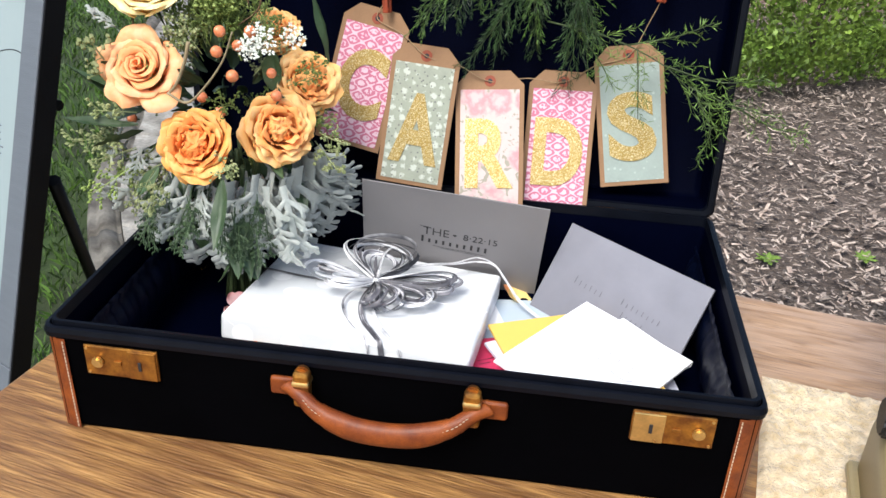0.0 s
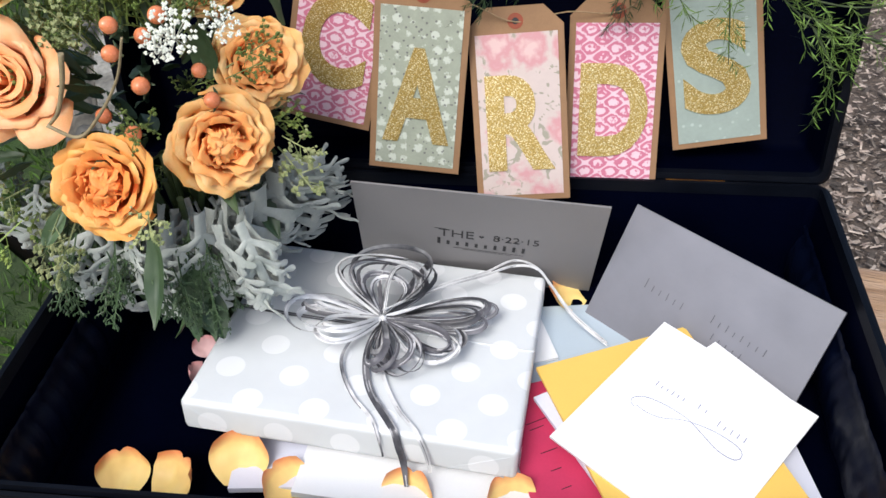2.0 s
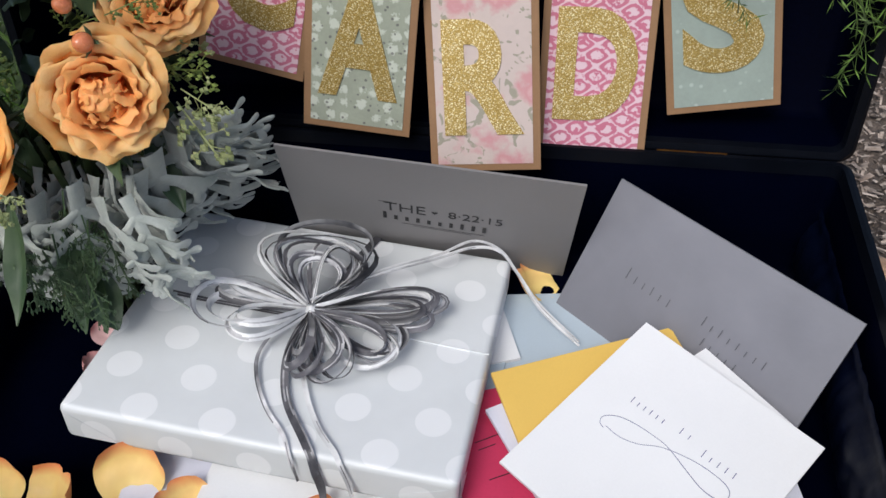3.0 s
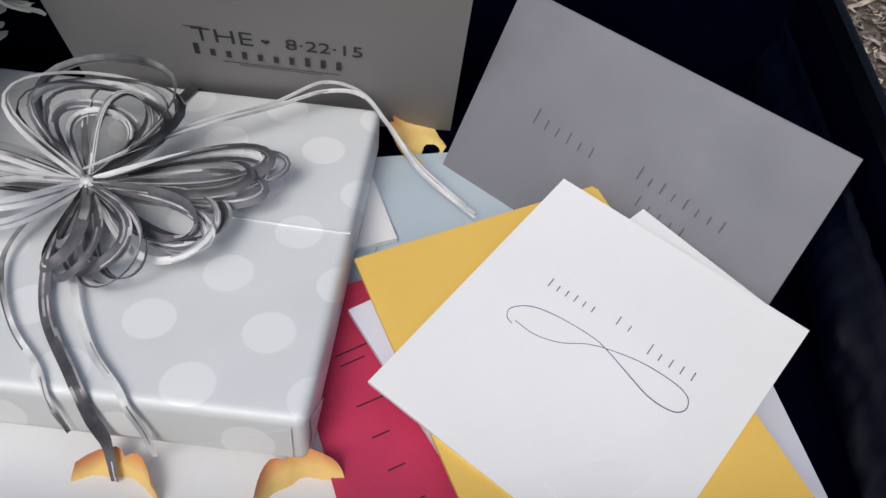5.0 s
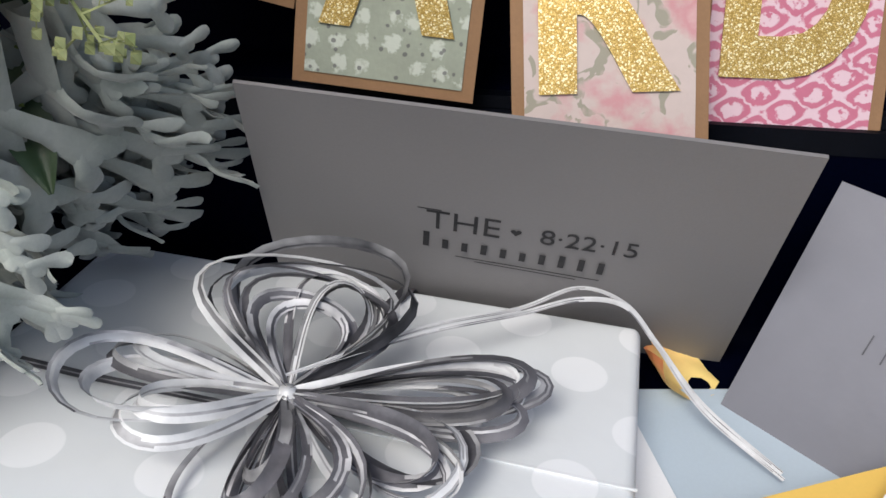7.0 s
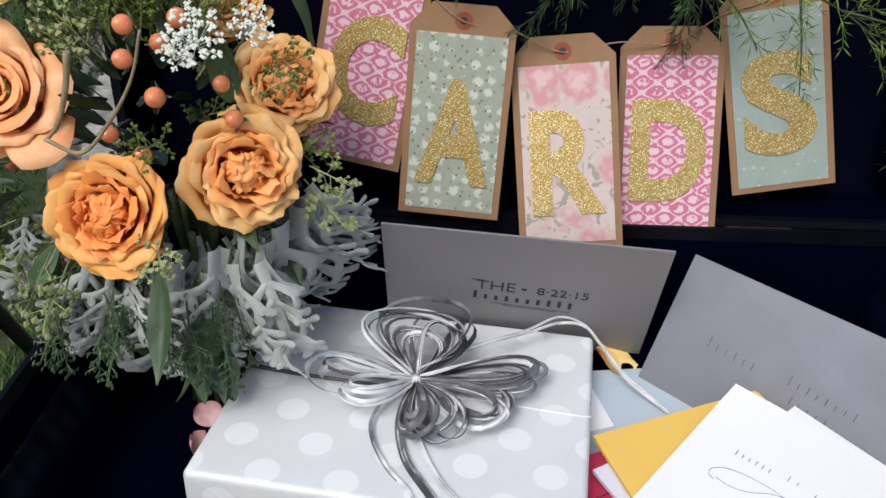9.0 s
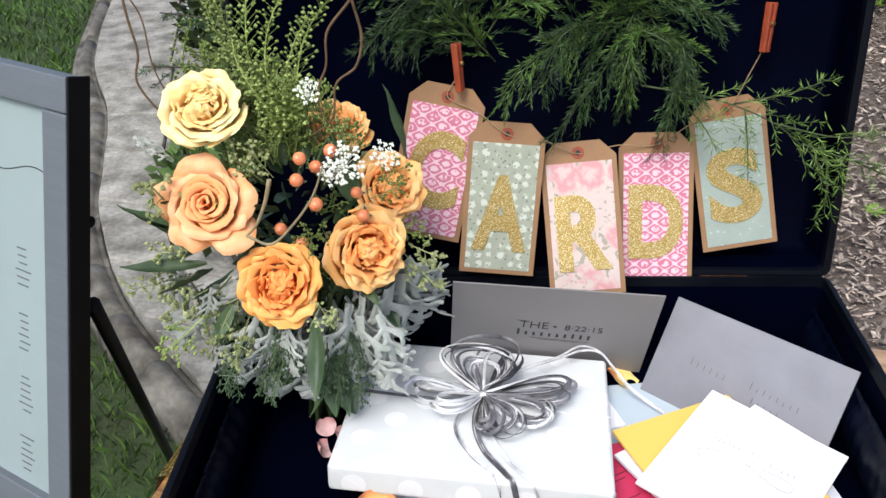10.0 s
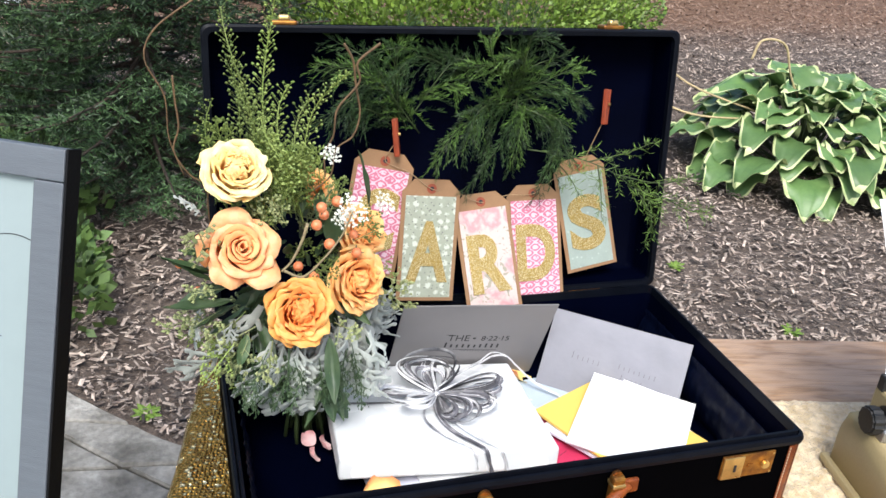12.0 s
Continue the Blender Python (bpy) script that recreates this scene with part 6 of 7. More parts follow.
for dx in (0.018, 0.032):
    part("release_lever", box(0.007, 0.012, 0.02, (dx, -0.03, 0.14), 0.002), M_RUBBER, tw)
paper = []
for j in range(13):
    t = j / 12
    paper.append([(0.02 + 0.22 * i / 6, -0.036 + 0.09 * t * t + 0.03 * t, 0.1 + 0.225 * t) for i in range(7)])
pv = [p for r in paper for p in r] + [(x, y + 0.0006, z) for r in paper for x, y, z in r]
pf = [(j * 7 + i, j * 7 + i + 1, j * 7 + i + 8, j * 7 + i + 7) for j in range(12) for i in range(6)]
pf += [tuple(91 + k for k in f[::-1]) for f in pf]
sheet_p = part("typed_sheet", from_lists("typed_sheet", pv, pf, M_WHITE, True), M_WHITE, tw, "white sheet with typed lines")
rt = random.Random(6)
tb_ = bmesh.new()
for j in range(12):
    t = 0.35 + 0.05 * j
    x = 0.04
    while x < 0.225:
        w = rt.uniform(0.004, 0.014)
        box(w, 0.0006, 0.0022, (x + w / 2, -0.0372 + 0.09 * t * t + 0.03 * t, 0.1 + 0.225 * t), bm=tb_)
        x += w + 0.003
tagged(part("typed_bar", tb_, M_INK, sheet_p), kind="stuff")

# ---- seating board on an easel ----
M_FRAME = mat("grey_painted_wood", (0.125, 0.14, 0.16), 0.5, vary=0.12, scale=12, bump=0.3, bump_scale=90, stretch=(1, 12, 12), depth=0.0015)
M_FRAME_SIDE = mat("black_painted_edge", (0.006, 0.006, 0.007), 0.6, vary=0.2, spec=0.2)
M_POSTER = mat("pale_aqua_poster", (0.29, 0.35, 0.355), 0.4, vary=0.05, scale=5, bump=0.05, coat=0.4)
right_d = Vector((math.cos(radians(-28)), math.sin(radians(-28)), 0))
up_d = Vector((0.074, 0.302, 1.0))
up_d = (up_d - right_d * up_d.dot(right_d)).normalized()
nrm = right_d.cross(up_d) * 1.0
board_m = Matrix((right_d, -nrm, up_d)).transposed().to_4x4()
board_m.translation = Vector((-0.461, 0.347, 1.095))
BW, BH = 0.44, 0.53
board = thing("seating_board", "grey-framed pale seating chart on a black easel", "sign", board_m)
part("frame_top", box(BW, 0.022, 0.036, (-BW / 2, 0.011, -0.018), 0.0015), M_FRAME, board)
part("frame_bottom", box(BW, 0.022, 0.036, (-BW / 2, 0.011, -BH + 0.018), 0.0015), M_FRAME, board)
for x in (-0.018, -BW + 0.018):
    part("frame_side", box(0.036, 0.0219, BH - 0.074, (x, 0.011, -BH / 2), 0.0015), M_FRAME, board)
part("frame_edge", box(0.003, 0.026, BH + 0.002, (0.0018, 0.014, -BH / 2), 0.0008), M_FRAME_SIDE, board)
part("frame_back", box(BW - 0.01, 0.006, BH - 0.01, (-BW / 2, 0.0255, -BH / 2), 0.0008), M_FRAME_SIDE, board)
poster = part("poster", box(BW - 0.07, 0.003, BH - 0.07, (-BW / 2, 0.012, -BH / 2)), M_POSTER, board, "pale aqua printed poster")
rp = random.Random(8)
for col in range(4):
    for blk in range(4):
        z = -0.2 - 0.078 * blk
        x = -0.085 - 0.085 * col
        for k in range(6):
            w = rp.uniform(0.016, 0.034)
            part("name_bar", box(w * 0.75, 0.0006, 0.0013, (x - rp.uniform(0, 0.003), 0.0102, z - 0.0085 * k)), M_PENCIL, poster)
sw = bmesh.new()
tube([(x, 0.0102, z) for x, z in [(-0.036 - 0.008 * k, -0.11 + 0.006 * math.sin(k * 0.45)) for k in range(40)]], 0.0006, 4, bm=sw)
part("flourish", sw, M_INK, poster)
M_EASEL = mat("black_easel", (0.008, 0.008, 0.009), 0.45, vary=0.3, spec=0.3)
easel = thing("easel", "black easel standing behind the seating board", "easel", Matrix.Translation((-0.6, 0.4, 0.0)))
ei = Matrix.Translation((0.6, -0.4, 0.0))
def bar(a, b, r, name, parent=easel):
    return part(name, tube([ei @ Vector(a), ei @ Vector(b)], r, 8), M_EASEL, parent)
bar((-0.489, 0.328, 0.84), (-0.70, 0.85, -0.05), 0.0085, "back_leg")
for x in (-0.12, -BW + 0.06):
    a = board_m @ Vector((x, 0.04, -0.05))
    b = board_m @ Vector((x - 0.02, 0.036, -1.2))
    k = (a.z + 0.1) / (a.z - b.z)
    bar(a, a.lerp(b, k), 0.0085, "front_leg")
bar(board_m @ Vector((0.0, 0.012, -BH - 0.009)), board_m @ Vector((-BW, 0.012, -BH - 0.009)), 0.008, "ledge")
bar(board_m @ Vector((-0.02, 0.045, -0.16)), board_m @ Vector((-BW + 0.04, 0.045, -0.16)), 0.007, "cross_bar")

# ---- path ----
LEFT = [(-0.164, 0.6), (-0.537, 0.941), (-0.882, 1.297), (-1.134, 1.609), (-1.37, 2.048), (-1.53, 2.513), (-1.683, 2.933), (-1.996, 3.579), (-2.3, 4.6), (-2.7, 6.0), (-3.2, 8.0)]
RIGHT = [(0.4, 0.55), (-0.1, 0.96), (-0.365, 1.195), (-0.64, 1.47), (-0.94, 1.95), (-1.08, 2.5), (-1.2, 3.0), (-1.37, 4.0), (-1.6, 5.0), (-1.95, 6.3), (-2.4, 8.0)]
M_STONE = mat("weathered_grey_stone", (0.38, 0.362, 0.32), 0.85, vary=0.6, scale=9, bump=0.8, bump_scale=60, color2=(0.13, 0.12, 0.1), objrand=0.1, depth=0.006, detail=9)
M_STONE_DARK = mat("lichened_edging_stone", (0.2, 0.185, 0.155), 0.9, vary=0.5, scale=9, bump=0.7, bump_scale=50, color2=(0.055, 0.047, 0.036), objrand=0.12, depth=0.006, detail=9)
Lc = [Vector((x, y, 0)) for x, y in LEFT]
Rc = [Vector((x, y, 0)) for x, y in RIGHT]
Lp, Rp = curve_points(Lc, 6), curve_points(Rc, 6)
bed = bmesh.new()
pl = [bed.verts.new((p.x, p.y, -0.045)) for p in Lp]
pr = [bed.verts.new((p.x, p.y, -0.045)) for p in Rp]
for i in range(len(pl) - 1):
    bed.faces.new((pl[i], pr[i], pr[i + 1], pl[i + 1]))
path = tagged(part("path", bed, M_STONE), "weathered grey stone path with a moulded edge", "path", kind="structure")


def slab(poly, z0, z1, inset, seed):
    b = bmesh.new()
    c = sum((Vector(p) for p in poly), Vector()) / len(poly)
    rings = []
    for k, (i, z) in enumerate(((inset, z0), (inset, z1 - 0.008), (inset + 0.006, z1))):
        ring_ = []
        for p in poly:
            d = Vector(p) - c
            d.z = 0
            q = Vector(p) - d.normalized() * i * 1.3
            ring_.append((q.x, q.y, z + (0.003 * noise.noise((q.x * 3, q.y * 3, seed)) if k else 0)))
        rings.append(ring_)
    return loft(rings, False, True)


step = 5
for i in range(0, len(Lp) - step, step):
    mid0, mid1 = Lp[i].lerp(Rp[i], 0.52), Lp[i + step].lerp(Rp[i + step], 0.55)
    lpoly = [mid0] + [mid1] + [Lp[k] for k in range(i + step, i - 1, -1)]
    rpoly = [Rp[k] for k in range(i, i + step + 1)] + [mid1, mid0]
    for s, poly in enumerate((lpoly[::-1], rpoly)):
        area = sum(a.x * b.y - b.x * a.y for a, b in zip(poly, poly[1:] + poly[:1]))
        part("paving_slab", slab(poly if area > 0 else poly[::-1], -0.045, 0.0, 0.004, i + s), M_STONE, path)
# moulded lower edging outside the path
for i in range(0, len(Lp) - 4, 4):
    rows = []
    for k in range(i, i + 5):
        p = Lp[k]
        d = (Lp[min(k + 1, len(Lp) - 1)] - Lp[max(k - 1, 0)]).normalized()
        out = Vector((-d.y, d.x, 0))
        rows.append([tuple(p + out * o + Vector((0, 0, z))) for o, z in ((0.002, -0.12), (0.002, -0.03), (0.012, -0.034), (0.018, -0.026), (0.03, -0.016), (0.05, -0.009), (0.066, -0.014), (0.076, -0.03), (0.082, -0.032), (0.098, -0.03), (0.108, -0.045), (0.11, -0.12))])
    d0 = (Vector(rows[1][0]) - Vector(rows[0][0])).normalized() * 0.003
    rows[0] = [tuple(Vector(q) + d0) for q in rows[0]]
    part("edging_stone", smooth(loft(rows[::-1], True, True)), M_STONE_DARK, path)

# ---- mulch bed ----
bb = bmesh.new()
lim = [Vector((p.x, p.y, 0)) for p in Rp]
cols = []
for k, p in enumerate([Vector((0.4, -4, 0)), Vector((0.4, 0.0, 0))] + lim + [Vector((-4, 14, 0)), Vector((-8, 30, 0))]):
    row = []
    for j in range(31):
        t = (j / 30) ** 2.0
        x = p.x + (34 - p.x) * t
        z = -0.1 if j == 0 and k < 2 else -0.012 + 0.022 * noise.noise((x * 1.7, p.y * 1.7, 0)) * min(1, j / 3)
        row.append(bb.verts.new((x, p.y, z)))
    cols.append(row)
for a, c in zip(cols, cols[1:]):
    for j in range(30):
        bb.faces.new((a[j], a[j + 1], c[j + 1], c[j])).smooth = True
tagged(part("mulch_bed", bb, M_MULCH), "grey-brown shredded bark mulch bed", "ground", kind="structure")


def right_of_path(x, y):
    for a, b in zip(Rp, Rp[1:]):
        if a.y <= y <= b.y:
            return x > a.x + (b.x - a.x) * (y - a.y) / (b.y - a.y) + 0.01
    return y > 0.5 and x > 0.4


M_CHIP = mat("bark_chip", (0.38, 0.315, 0.26), 0.9, vary=0.35, scale=40, bump=0.3, bump_scale=200, color2=(0.15, 0.11, 0.088), island=0.85)
# redder, fresher bark towards the back of the bed
for m_ in (M_CHIP, M_MULCH):
    tc = m_.node_tree.nodes.new("ShaderNodeTexCoord")
    sp = m_.node_tree.nodes.new("ShaderNodeSeparateXYZ")
    m_.node_tree.links.new(tc.outputs["Object"], sp.inputs[0])
    patch = math_node(m_, "ADD", sp.outputs[1], math_node(m_, "MULTIPLY", tex(m_, "ShaderNodeTexNoise", 1.5, Detail=4.0).outputs[0], 1.6))
    shade_mix(m_, band(m_, patch, 6.0, 7.4, 0, 0.6), (0.2, 0.1, 0.052))
rc = np.random.RandomState(4)
verts, faces = [], []
made = 0
while made < 105000:
    y = 0.5 + 8.0 * rc.rand() ** 1.7
    x = -2.0 + rc.rand() * (3.2 + y * 0.95)
    if not right_of_path(x, y):
        continue
    made += 1
    ln = (0.004 + 0.013 * rc.rand() ** 2.4) * (1 + 0.1 * y)
    w = ln * (0.18 + 0.32 * rc.rand())
    a, tilt, z = rc.rand() * 6.28, (rc.rand() - 0.5) * 1.0, -0.004 + 0.02 * rc.rand()
    cx, sx = math.cos(a), math.sin(a)
    q = len(verts)
    for u, v, h in ((-1, -0.6, 0), (1, -1, 0), (0.8, 0.8, 0.25), (-0.9, 1, 0.2), (0, 0, 0.5)):
        lx, ly = u * ln, v * w
        verts.append((x + cx * lx - sx * ly, y + sx * lx + cx * ly, z + tilt * lx + h * w))
    faces.extend(((q, q + 1, q + 4), (q + 1, q + 2, q + 4), (q + 2, q + 3, q + 4), (q + 3, q, q + 4)))
tagged(new("bark_chips", from_lists("bark_chips", verts, faces, M_CHIP)), "loose grey-brown bark chips covering the bed", "mulch", kind="stuff")

# ---- lawn ----
M_BLADE = mat("grass_blade", (0.058, 0.13, 0.012), 0.6, vary=0.3, scale=2, bump=0, color2=(0.045, 0.085, 0.01), island=0.45)
verts, faces = [], []
made = 0
def left_of_path(x, y):
    for a, b in zip(Lp, Lp[1:]):
        if a.y <= y <= b.y:
            return x < a.x + (b.x - a.x) * (y - a.y) / (b.y - a.y) - 0.15
    return y < 0.2 and x < -0.1
while made < 36000:
    y = -0.4 + 8.5 * rc.rand() ** 1.6
    x = -0.35 - 4.2 * rc.rand()
    if not left_of_path(x, y):
        continue
    made += 1
    h = (0.02 + 0.03 * rc.rand()) * (1 + 0.05 * y)
    a, w = rc.rand() * 6.28, 0.0012 + 0.0011 * rc.rand() + 0.0003 * y
    dx, dy = math.cos(a), math.sin(a)
    lean = h * (0.2 + 0.9 * rc.rand())
    q = len(verts)
    verts.extend(((x - dy * w, y + dx * w, -0.102), (x + dy * w, y - dx * w, -0.102), (x + dx * lean * 0.4 + dy * w * 0.8, y + dy * lean * 0.4 - dx * w * 0.8, -0.1 + h * 0.65), (x + dx * lean, y + dy * lean, -0.1 + h)))
    faces.extend(((q, q + 1, q + 2), (q, q + 2, q + 3)))
tagged(new("grass", from_lists("grass", verts, faces, M_BLADE)), "short green lawn grass beside the path", "grass", kind="stuff")

# ---- hosta ----
M_HOSTA = mat("hosta_leaf_green", (0.125, 0.21, 0.065), 0.45, vary=0.25, scale=12, bump=0.2, bump_scale=80, color2=(0.085, 0.165, 0.05), objrand=0.25, depth=0.002)
M_HOSTA_EDGE = mat("hosta_leaf_margin", (0.58, 0.62, 0.33), 0.5, vary=0.2, scale=25, bump=0.2, bump_scale=80, color2=(0.36, 0.45, 0.17), depth=0.002)


def hosta_leaf(seed):
    nu, nv = 14, 14
    verts, faces, edge = [], [], []
    for j in range(nv + 1):
        v = j / nv
        w = 0.098 * (math.sin(math.pi * min(1, 0.1 + v * 0.9) ** 0.72) ** 0.75) * (1 - 0.12 * v) + 0.001
        for i in range(nu + 1):
            u = 2 * i / nu - 1
            rib = 0.0022 * math.cos(u * 15) * math.sin(math.pi * v)
            cup = 0.03 * abs(u) ** 1.5 * (0.3 + v) * math.sin(math.pi * min(1, v + 0.1))
            wave = 0.02 * abs(u) ** 3 * math.sin(v * 14 + seed + u)
            arch = 0.085 * v ** 2.4
            verts.append((u * w, 0.19 * v - 0.03 * abs(u) ** 2 * (1 - v) - 0.02 * v * v, cup + rib + wave - arch))
    mats = []
    for j in range(nv):
        for i in range(nu):
            q = j * (nu + 1) + i
            faces.append((q, q + 1, q + nu + 2, q + nu + 1))
            mats.append(1 if i in (0, nu - 1) or j == nv - 1 else 0)
    me = from_lists("hosta_leaf", verts, faces, M_HOSTA, True)
    me.materials.append(M_HOSTA_EDGE)
    me.polygons.foreach_set("material_index", mats)
    return me


HL = [hosta_leaf(s) for s in (0.0, 1.7, 3.1, 4.4)]
hosta = thing("hosta", "large hosta plant with cream-edged green leaves in the mulch", "plant", pose(2.66, 2.8, 0.0))
rh = random.Random(31)
for ring_i, (count, rad, z, pitch, sc) in enumerate(((8, 0.07, 0.40, 45, 0.9), (13, 0.16, 0.37, 36, 1.05), (18, 0.27, 0.32, 26, 1.12), (22, 0.37, 0.26, 16, 1.12), (22, 0.45, 0.18, 4, 1.1), (18, 0.5, 0.1, -8, 1.0))):
    for k in range(count):
        a = 360 * (k + 0.5 * (ring_i % 2)) / count + rh.uniform(-9, 9)
        r_ = rad * rh.uniform(0.85, 1.12)
        at = Vector((math.cos(radians(a)) * r_, math.sin(radians(a)) * r_, z + rh.uniform(-0.03, 0.04)))
        ob = new("leaf", HL[rh.randrange(4)])
        ob.parent = hosta
        ob.matrix_local = pose(*at, 0, 0, a - 90) @ pose(0, 0, 0, pitch + rh.uniform(-12, 12), rh.uniform(-14, 14), rh.uniform(-16, 16)) @ Matrix.Scale(sc * rh.uniform(0.9, 1.3), 4)
        part("leaf_stalk", tube(curve_points([(at.x * 0.12, at.y * 0.12, 0.0), (at.x * 0.55, at.y * 0.55, at.z * 0.75), tuple(at)], 4), 0.004, 5, 0.7), M_GREEN, hosta)
M_STRAW = mat("dry_straw_stalk", (0.55, 0.43, 0.23), 0.8, vary=0.3, scale=60, bump=0.3, bump_scale=200)
h_inv = hosta.matrix_world.inverted()
for pts in ([(1.61, 3.3, 0.408), (1.715, 3.1, 0.419), (1.932, 2.8, 0.326), (2.3, 2.8, 0.28)], [(1.971, 3.5, 0.558), (2.002, 3.2, 0.476), (2.029, 2.9, 0.417), (2.4, 2.8, 0.3)], [(2.204, 2.75, 0.586), (2.241, 2.75, 0.672), (2.369, 2.75, 0.652), (2.443, 2.75, 0.506), (2.6, 2.78, 0.3)]):
    part("dry_flower_stalk", tube([h_inv @ Vector(p) for p in curve_points(pts, 8)], 0.0065, 6, 0.7), M_STRAW, hosta, "dried straw-coloured flower stalk")

# ---- shrubs and tree ----
M_HEDGE = mat("bright_hedge_leaf", (0.19, 0.28, 0.04), 0.55, vary=0.25, scale=4, bump=0, color2=(0.09, 0.16, 0.02), island=0.5)
M_DARKLEAF = mat("dark_shrub_leaf", (0.04, 0.065, 0.018), 0.55, vary=0.3, scale=4, bump=0, color2=(0.02, 0.035, 0.01), island=0.4)
M_BARK = mat("dark_bark", (0.06, 0.042, 0.03), 0.9, vary=0.4, scale=20, bump=0.6, bump_scale=120, depth=0.006)


def shrub(name, label, at, turn, size, count, leaf, material, seed, group=""):
    """A clipped shrub: short stems, twigs and many leaf blades over a lumpy rounded block."""
    r = np.random.RandomState(seed)
    ob = thing(name, label, "shrub", pose(*at, 0, 0, turn), group)
    sx, sy, sz = size
    for k in range(5):
        x = sx * (-0.4 + 0.2 * k)
        part("stem", tube([(x, 0, -0.02), (x + 0.03, 0.02, sz * 0.4), (x - 0.02, -0.03, sz * 0.8)], 0.018, 6, 0.4), M_BARK, ob)
    verts, faces = [], []
    for k in range(count):
        u = r.normal(size=3)
        u /= np.abs(u) .max() ** 0.75 * np.linalg.norm(u) ** 0.25
        depth = 1 - 0.3 * r.rand() ** 2
        p = np.array((u[0] * sx / 2, u[1] * sy / 2, sz * 0.52 + u[2] * sz * 0.48)) 
        lump = 1 + 0.09 * noise.noise((p[0] * 4, p[1] * 4, p[2] * 4 + seed)) + 0.05 * noise.noise((p[0] * 13, p[1] * 13, p[2] * 13))
        c = np.array((0, 0, sz * 0.5)) + (p - np.array((0, 0, sz * 0.5))) * depth * lump
        if c[2] < 0.02:
            continue
        d = np.array((u[0], u[1], abs(u[2]) + 0.4)) + r.normal(size=3) * 0.55
        d /= np.linalg.norm(d)
        s = np.cross(d, r.normal(size=3))
        s /= np.linalg.norm(s)
        ln = leaf * (0.7 + 0.7 * r.rand())
        q = len(verts)
        for a, b in ((0, 0), (0.5, 0.32), (1, 0), (0.5, -0.32)):
            verts.append(tuple(c + d * ln * a + s * ln * b))
        faces.append((q, q + 1, q + 2, q + 3))
    tagged(part("foliage", from_lists("foliage", verts, faces, material), material, ob), kind="stuff")
    return ob


hx, hy = math.cos(radians(33)), math.sin(radians(33))
shrub("hedge", "bright green clipped hedge behind the mulch bed", (1.70 - 0.42 * hy, 3.95 + 0.42 * hx, 0.0), 33, (2.9, 0.95, 0.66), 30000, 0.03, M_HEDGE, 3)
shrub("dark_shrub", "dark green shrub at the back of the bed", (0.75, 7.0, 0), 0, (1.1, 0.9, 1.3), 6000, 0.06, M_DARKLEAF, 5, "dark shrubs at the back")
shrub("dark_shrub", "dark green shrub at the back of the bed", (5.4, 8.3, 0), 10, (2.0, 1.2, 1.5), 8000, 0.06, M_DARKLEAF, 6, "dark shrubs at the back")
shrub("dark_shrub", "dark green shrub at the back of the bed", (3.2, 9.0, 0), -10, (3.2, 1.2, 1.6), 8000, 0.07, M_DARKLEAF, 7, "dark shrubs at the back")
shrub("dark_shrub", "dark green shrub at the back of the bed", (-1.2, 8.8, 0), 5, (2.6, 1.2, 1.7), 8000, 0.07, M_DARKLEAF, 8, "dark shrubs at the back")
shrub("ground_cover", "low leafy ground cover under the spruce", (-1.12, 4.0, 0), 75, (1.3, 0.5, 0.3), 2600, 0.05, M_DARKLEAF, 9)

M_COVER = mat("ground_cover_leaf", (0.1, 0.165, 0.04), 0.5, vary=0.3, scale=6, bump=0, color2=(0.045, 0.085, 0.02), island=0.5)
for k, (x, y) in enumerate(((-0.912, 2.395), (-0.837, 2.092), (-0.931, 2.146), (-0.835, 2.574), (-1.374, 4.138), (-1.192, 3.579), (-1.022, 2.874), (-0.776, 1.902))):
    shrub("ground_cover", "low leafy green ground cover beside the path", (x, y, 0), 40 * k, (0.42, 0.36, 0.2), 420, 0.05, M_COVER, 60 + k, "ground cover beside the path")

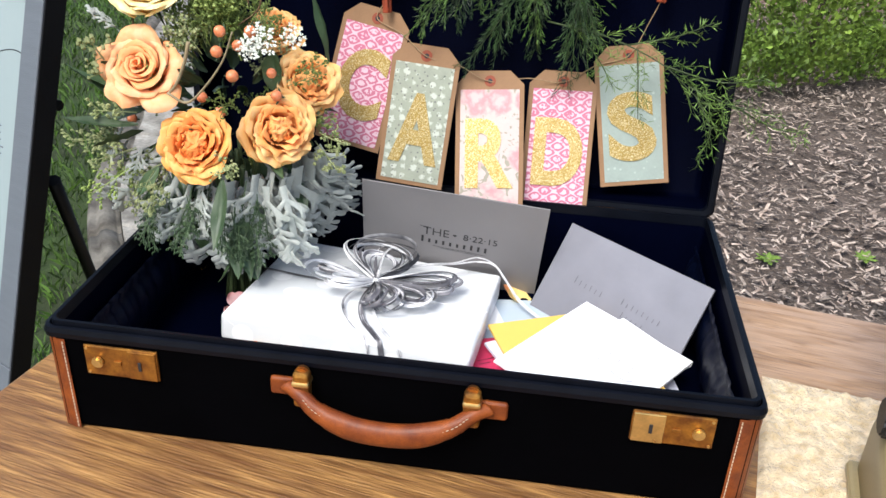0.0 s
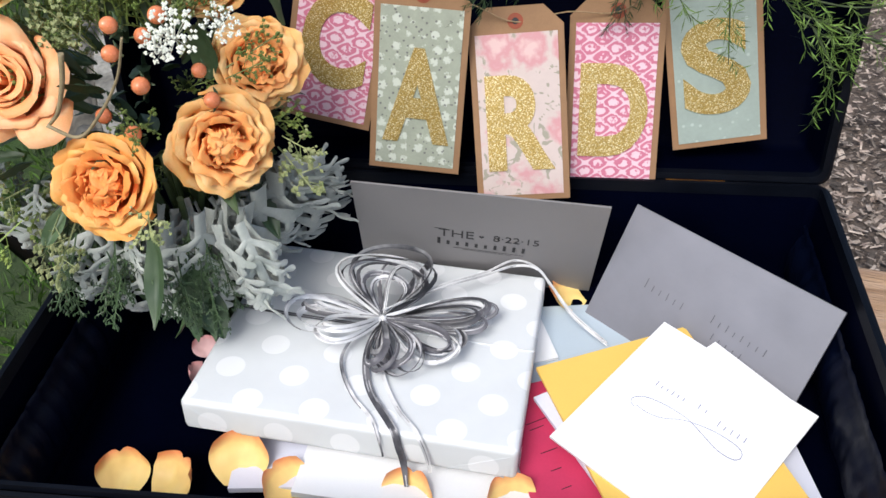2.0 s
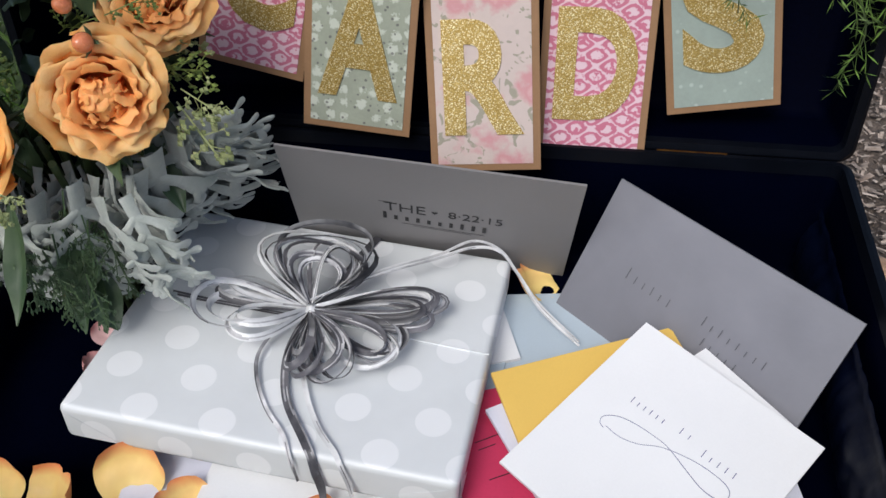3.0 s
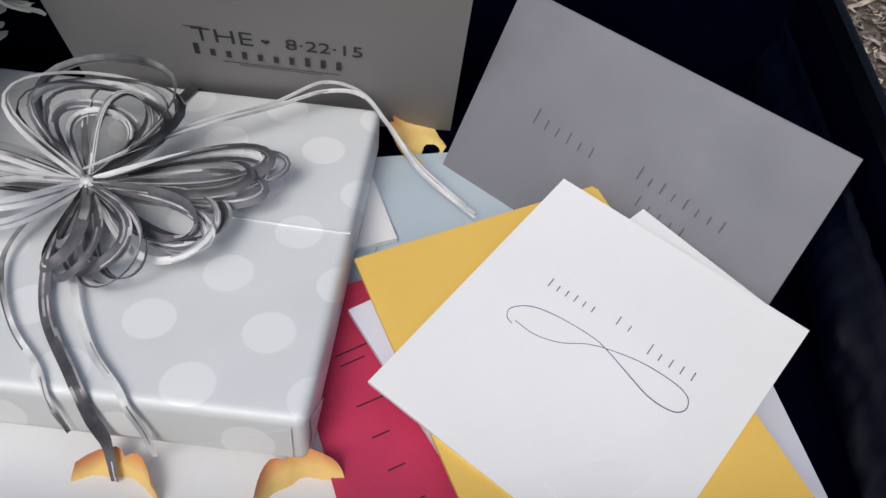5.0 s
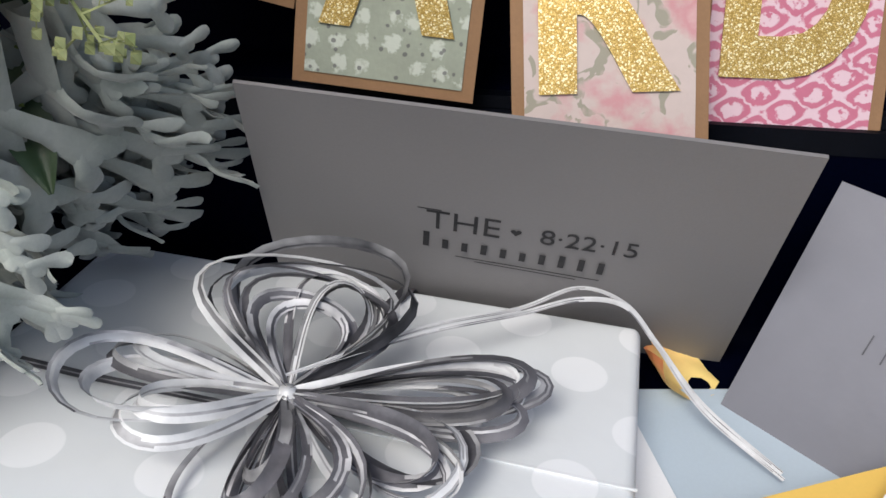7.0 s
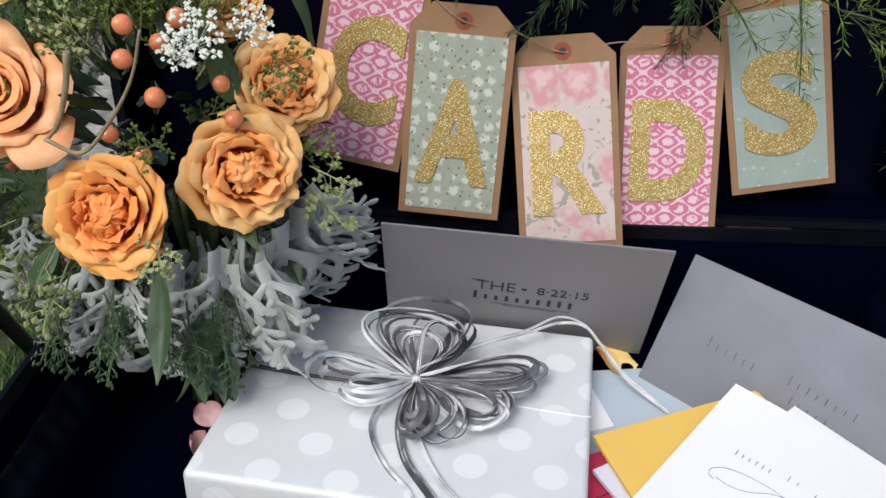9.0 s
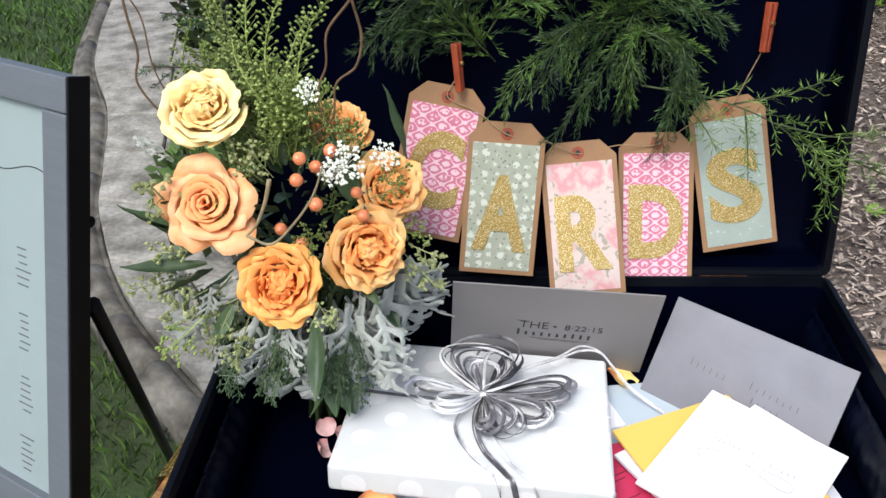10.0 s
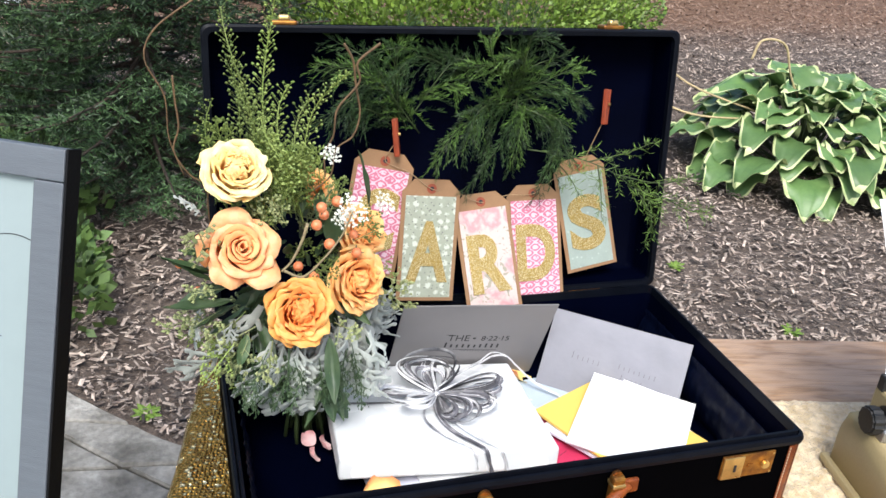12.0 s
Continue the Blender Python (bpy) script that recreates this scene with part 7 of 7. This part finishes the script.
M_NEEDLE = mat("spruce_needles", (0.05, 0.095, 0.03), 0.6, vary=0.3, scale=3, bump=0, color2=(0.014, 0.034, 0.012), island=0.85)
spruce = thing("spruce_tree", "young dark green spruce beside the stone path", "tree", pose(-0.45, 3.05, 0.0))
part("trunk", tube([(0, 0, -0.02), (0.01, 0.0, 0.9), (0, 0.01, 2.0), (0, 0, 2.8)], 0.06, 8, 0.15), M_BARK, spruce)
rsn = random.Random(12)
verts, faces = [], []
for k in range(225):
    z = 0.1 + 2.3 * (k / 225) ** 1.1
    a = k * 2.4 + rsn.uniform(-0.3, 0.3)
    ln = (1.08 - 0.38 * z) * rsn.uniform(0.6, 1.08)
    base = Vector((0, 0, z))
    tip = base + Vector((math.cos(a) * ln, math.sin(a) * ln, -0.12 * ln + 0.1))
    mid = base.lerp(tip, 0.5) + Vector((0, 0, -0.05))
    pts = curve_points([base, mid, tip], 8)
    limb = part("limb", tube(pts, 0.010, 5, 0.3), M_BARK, spruce)
    fwd = (tip - base).normalized()
    side = fwd.cross(Vector((0, 0, 1))).normalized()
    for q in range(22):
        t = 0.2 + 0.8 * q / 22
        p = pts[min(len(pts) - 1, int(t * (len(pts) - 1)))]
        s = 1 if q % 2 else -1
        d = (fwd * 0.7 + side * s * rsn.uniform(0.5, 0.9) + Vector((0, 0, rsn.uniform(-0.35, 0.1)))).normalized()
        tl = 0.24 * (1.15 - 0.7 * t) * rsn.uniform(0.7, 1.2)
        stick(verts, faces, p, p + d * tl, 0.0016)
        for w in range(34):
            c = p + d * tl * (w / 34)
            nd = d * 0.8 + Vector((rsn.uniform(-1, 1), rsn.uniform(-1, 1), rsn.uniform(-0.6, 1)))
            needle(verts, faces, c, nd, rsn.uniform(0.018, 0.032), 0.003, rsn)
tagged(part("needles", from_lists("needles", verts, faces, M_NEEDLE), M_NEEDLE, spruce), kind="stuff")

# ---- weeds in the bed ----
WEED = [leaf_mesh("weed_leaf", 0.05, 0.022, 0.02, 0.2, M_HEDGE, 0.003, s) for s in (1, 5)]
for k, (x, y) in enumerate(((0.839, 1.938), (1.154, 2.013), (-0.46, 1.342), (1.441, 1.903), (1.594, 1.406), (2.22, 2.987), (-0.75, 1.814))):
    w = thing("weed", "small green weed growing in the mulch", "plant", pose(x, y, 0.0, 0, 0, 70 * k), "weeds in the mulch")
    for q in range(14):
        ob = new("leaf", WEED[q % 2])
        ob.parent = w
        ob.matrix_local = aim((0, 0, 0.004), (math.cos(q * 2.4), math.sin(q * 2.4), 0.4 + 0.05 * q), 0, 0.7 + 0.05 * (q % 5))

# ---- white draped table far off ----
M_LINEN = mat("white_linen", (0.74, 0.78, 0.82), 0.8, vary=0.08, scale=6, bump=0.3, bump_scale=40, depth=0.005)
rows = []
for z, o in ((0.42, -0.02), (0.44, 0.0), (0.4, 0.02), (0.22, 0.04), (0.02, 0.07)):
    row = []
    for k in range(72):
        a = 2 * math.pi * k / 72
        ex, ey = math.cos(a), math.sin(a)
        s = 1 / max(abs(ex), abs(ey)) ** 0.8
        w = (0.44 - z) * 0.10 * math.sin(a * 16)
        row.append((ex * s * (0.6 + o + w), ey * s * (0.4 + o + w), z))
    rows.append(row)
dr = smooth(loft(rows, True))
drape = part("draped_table", dr, M_LINEN)
drape.matrix_world = pose(-2.15, 6.75, 0.0, 0, 0, 20)
tagged(drape, "low table under a draped white cloth at the back", "table")
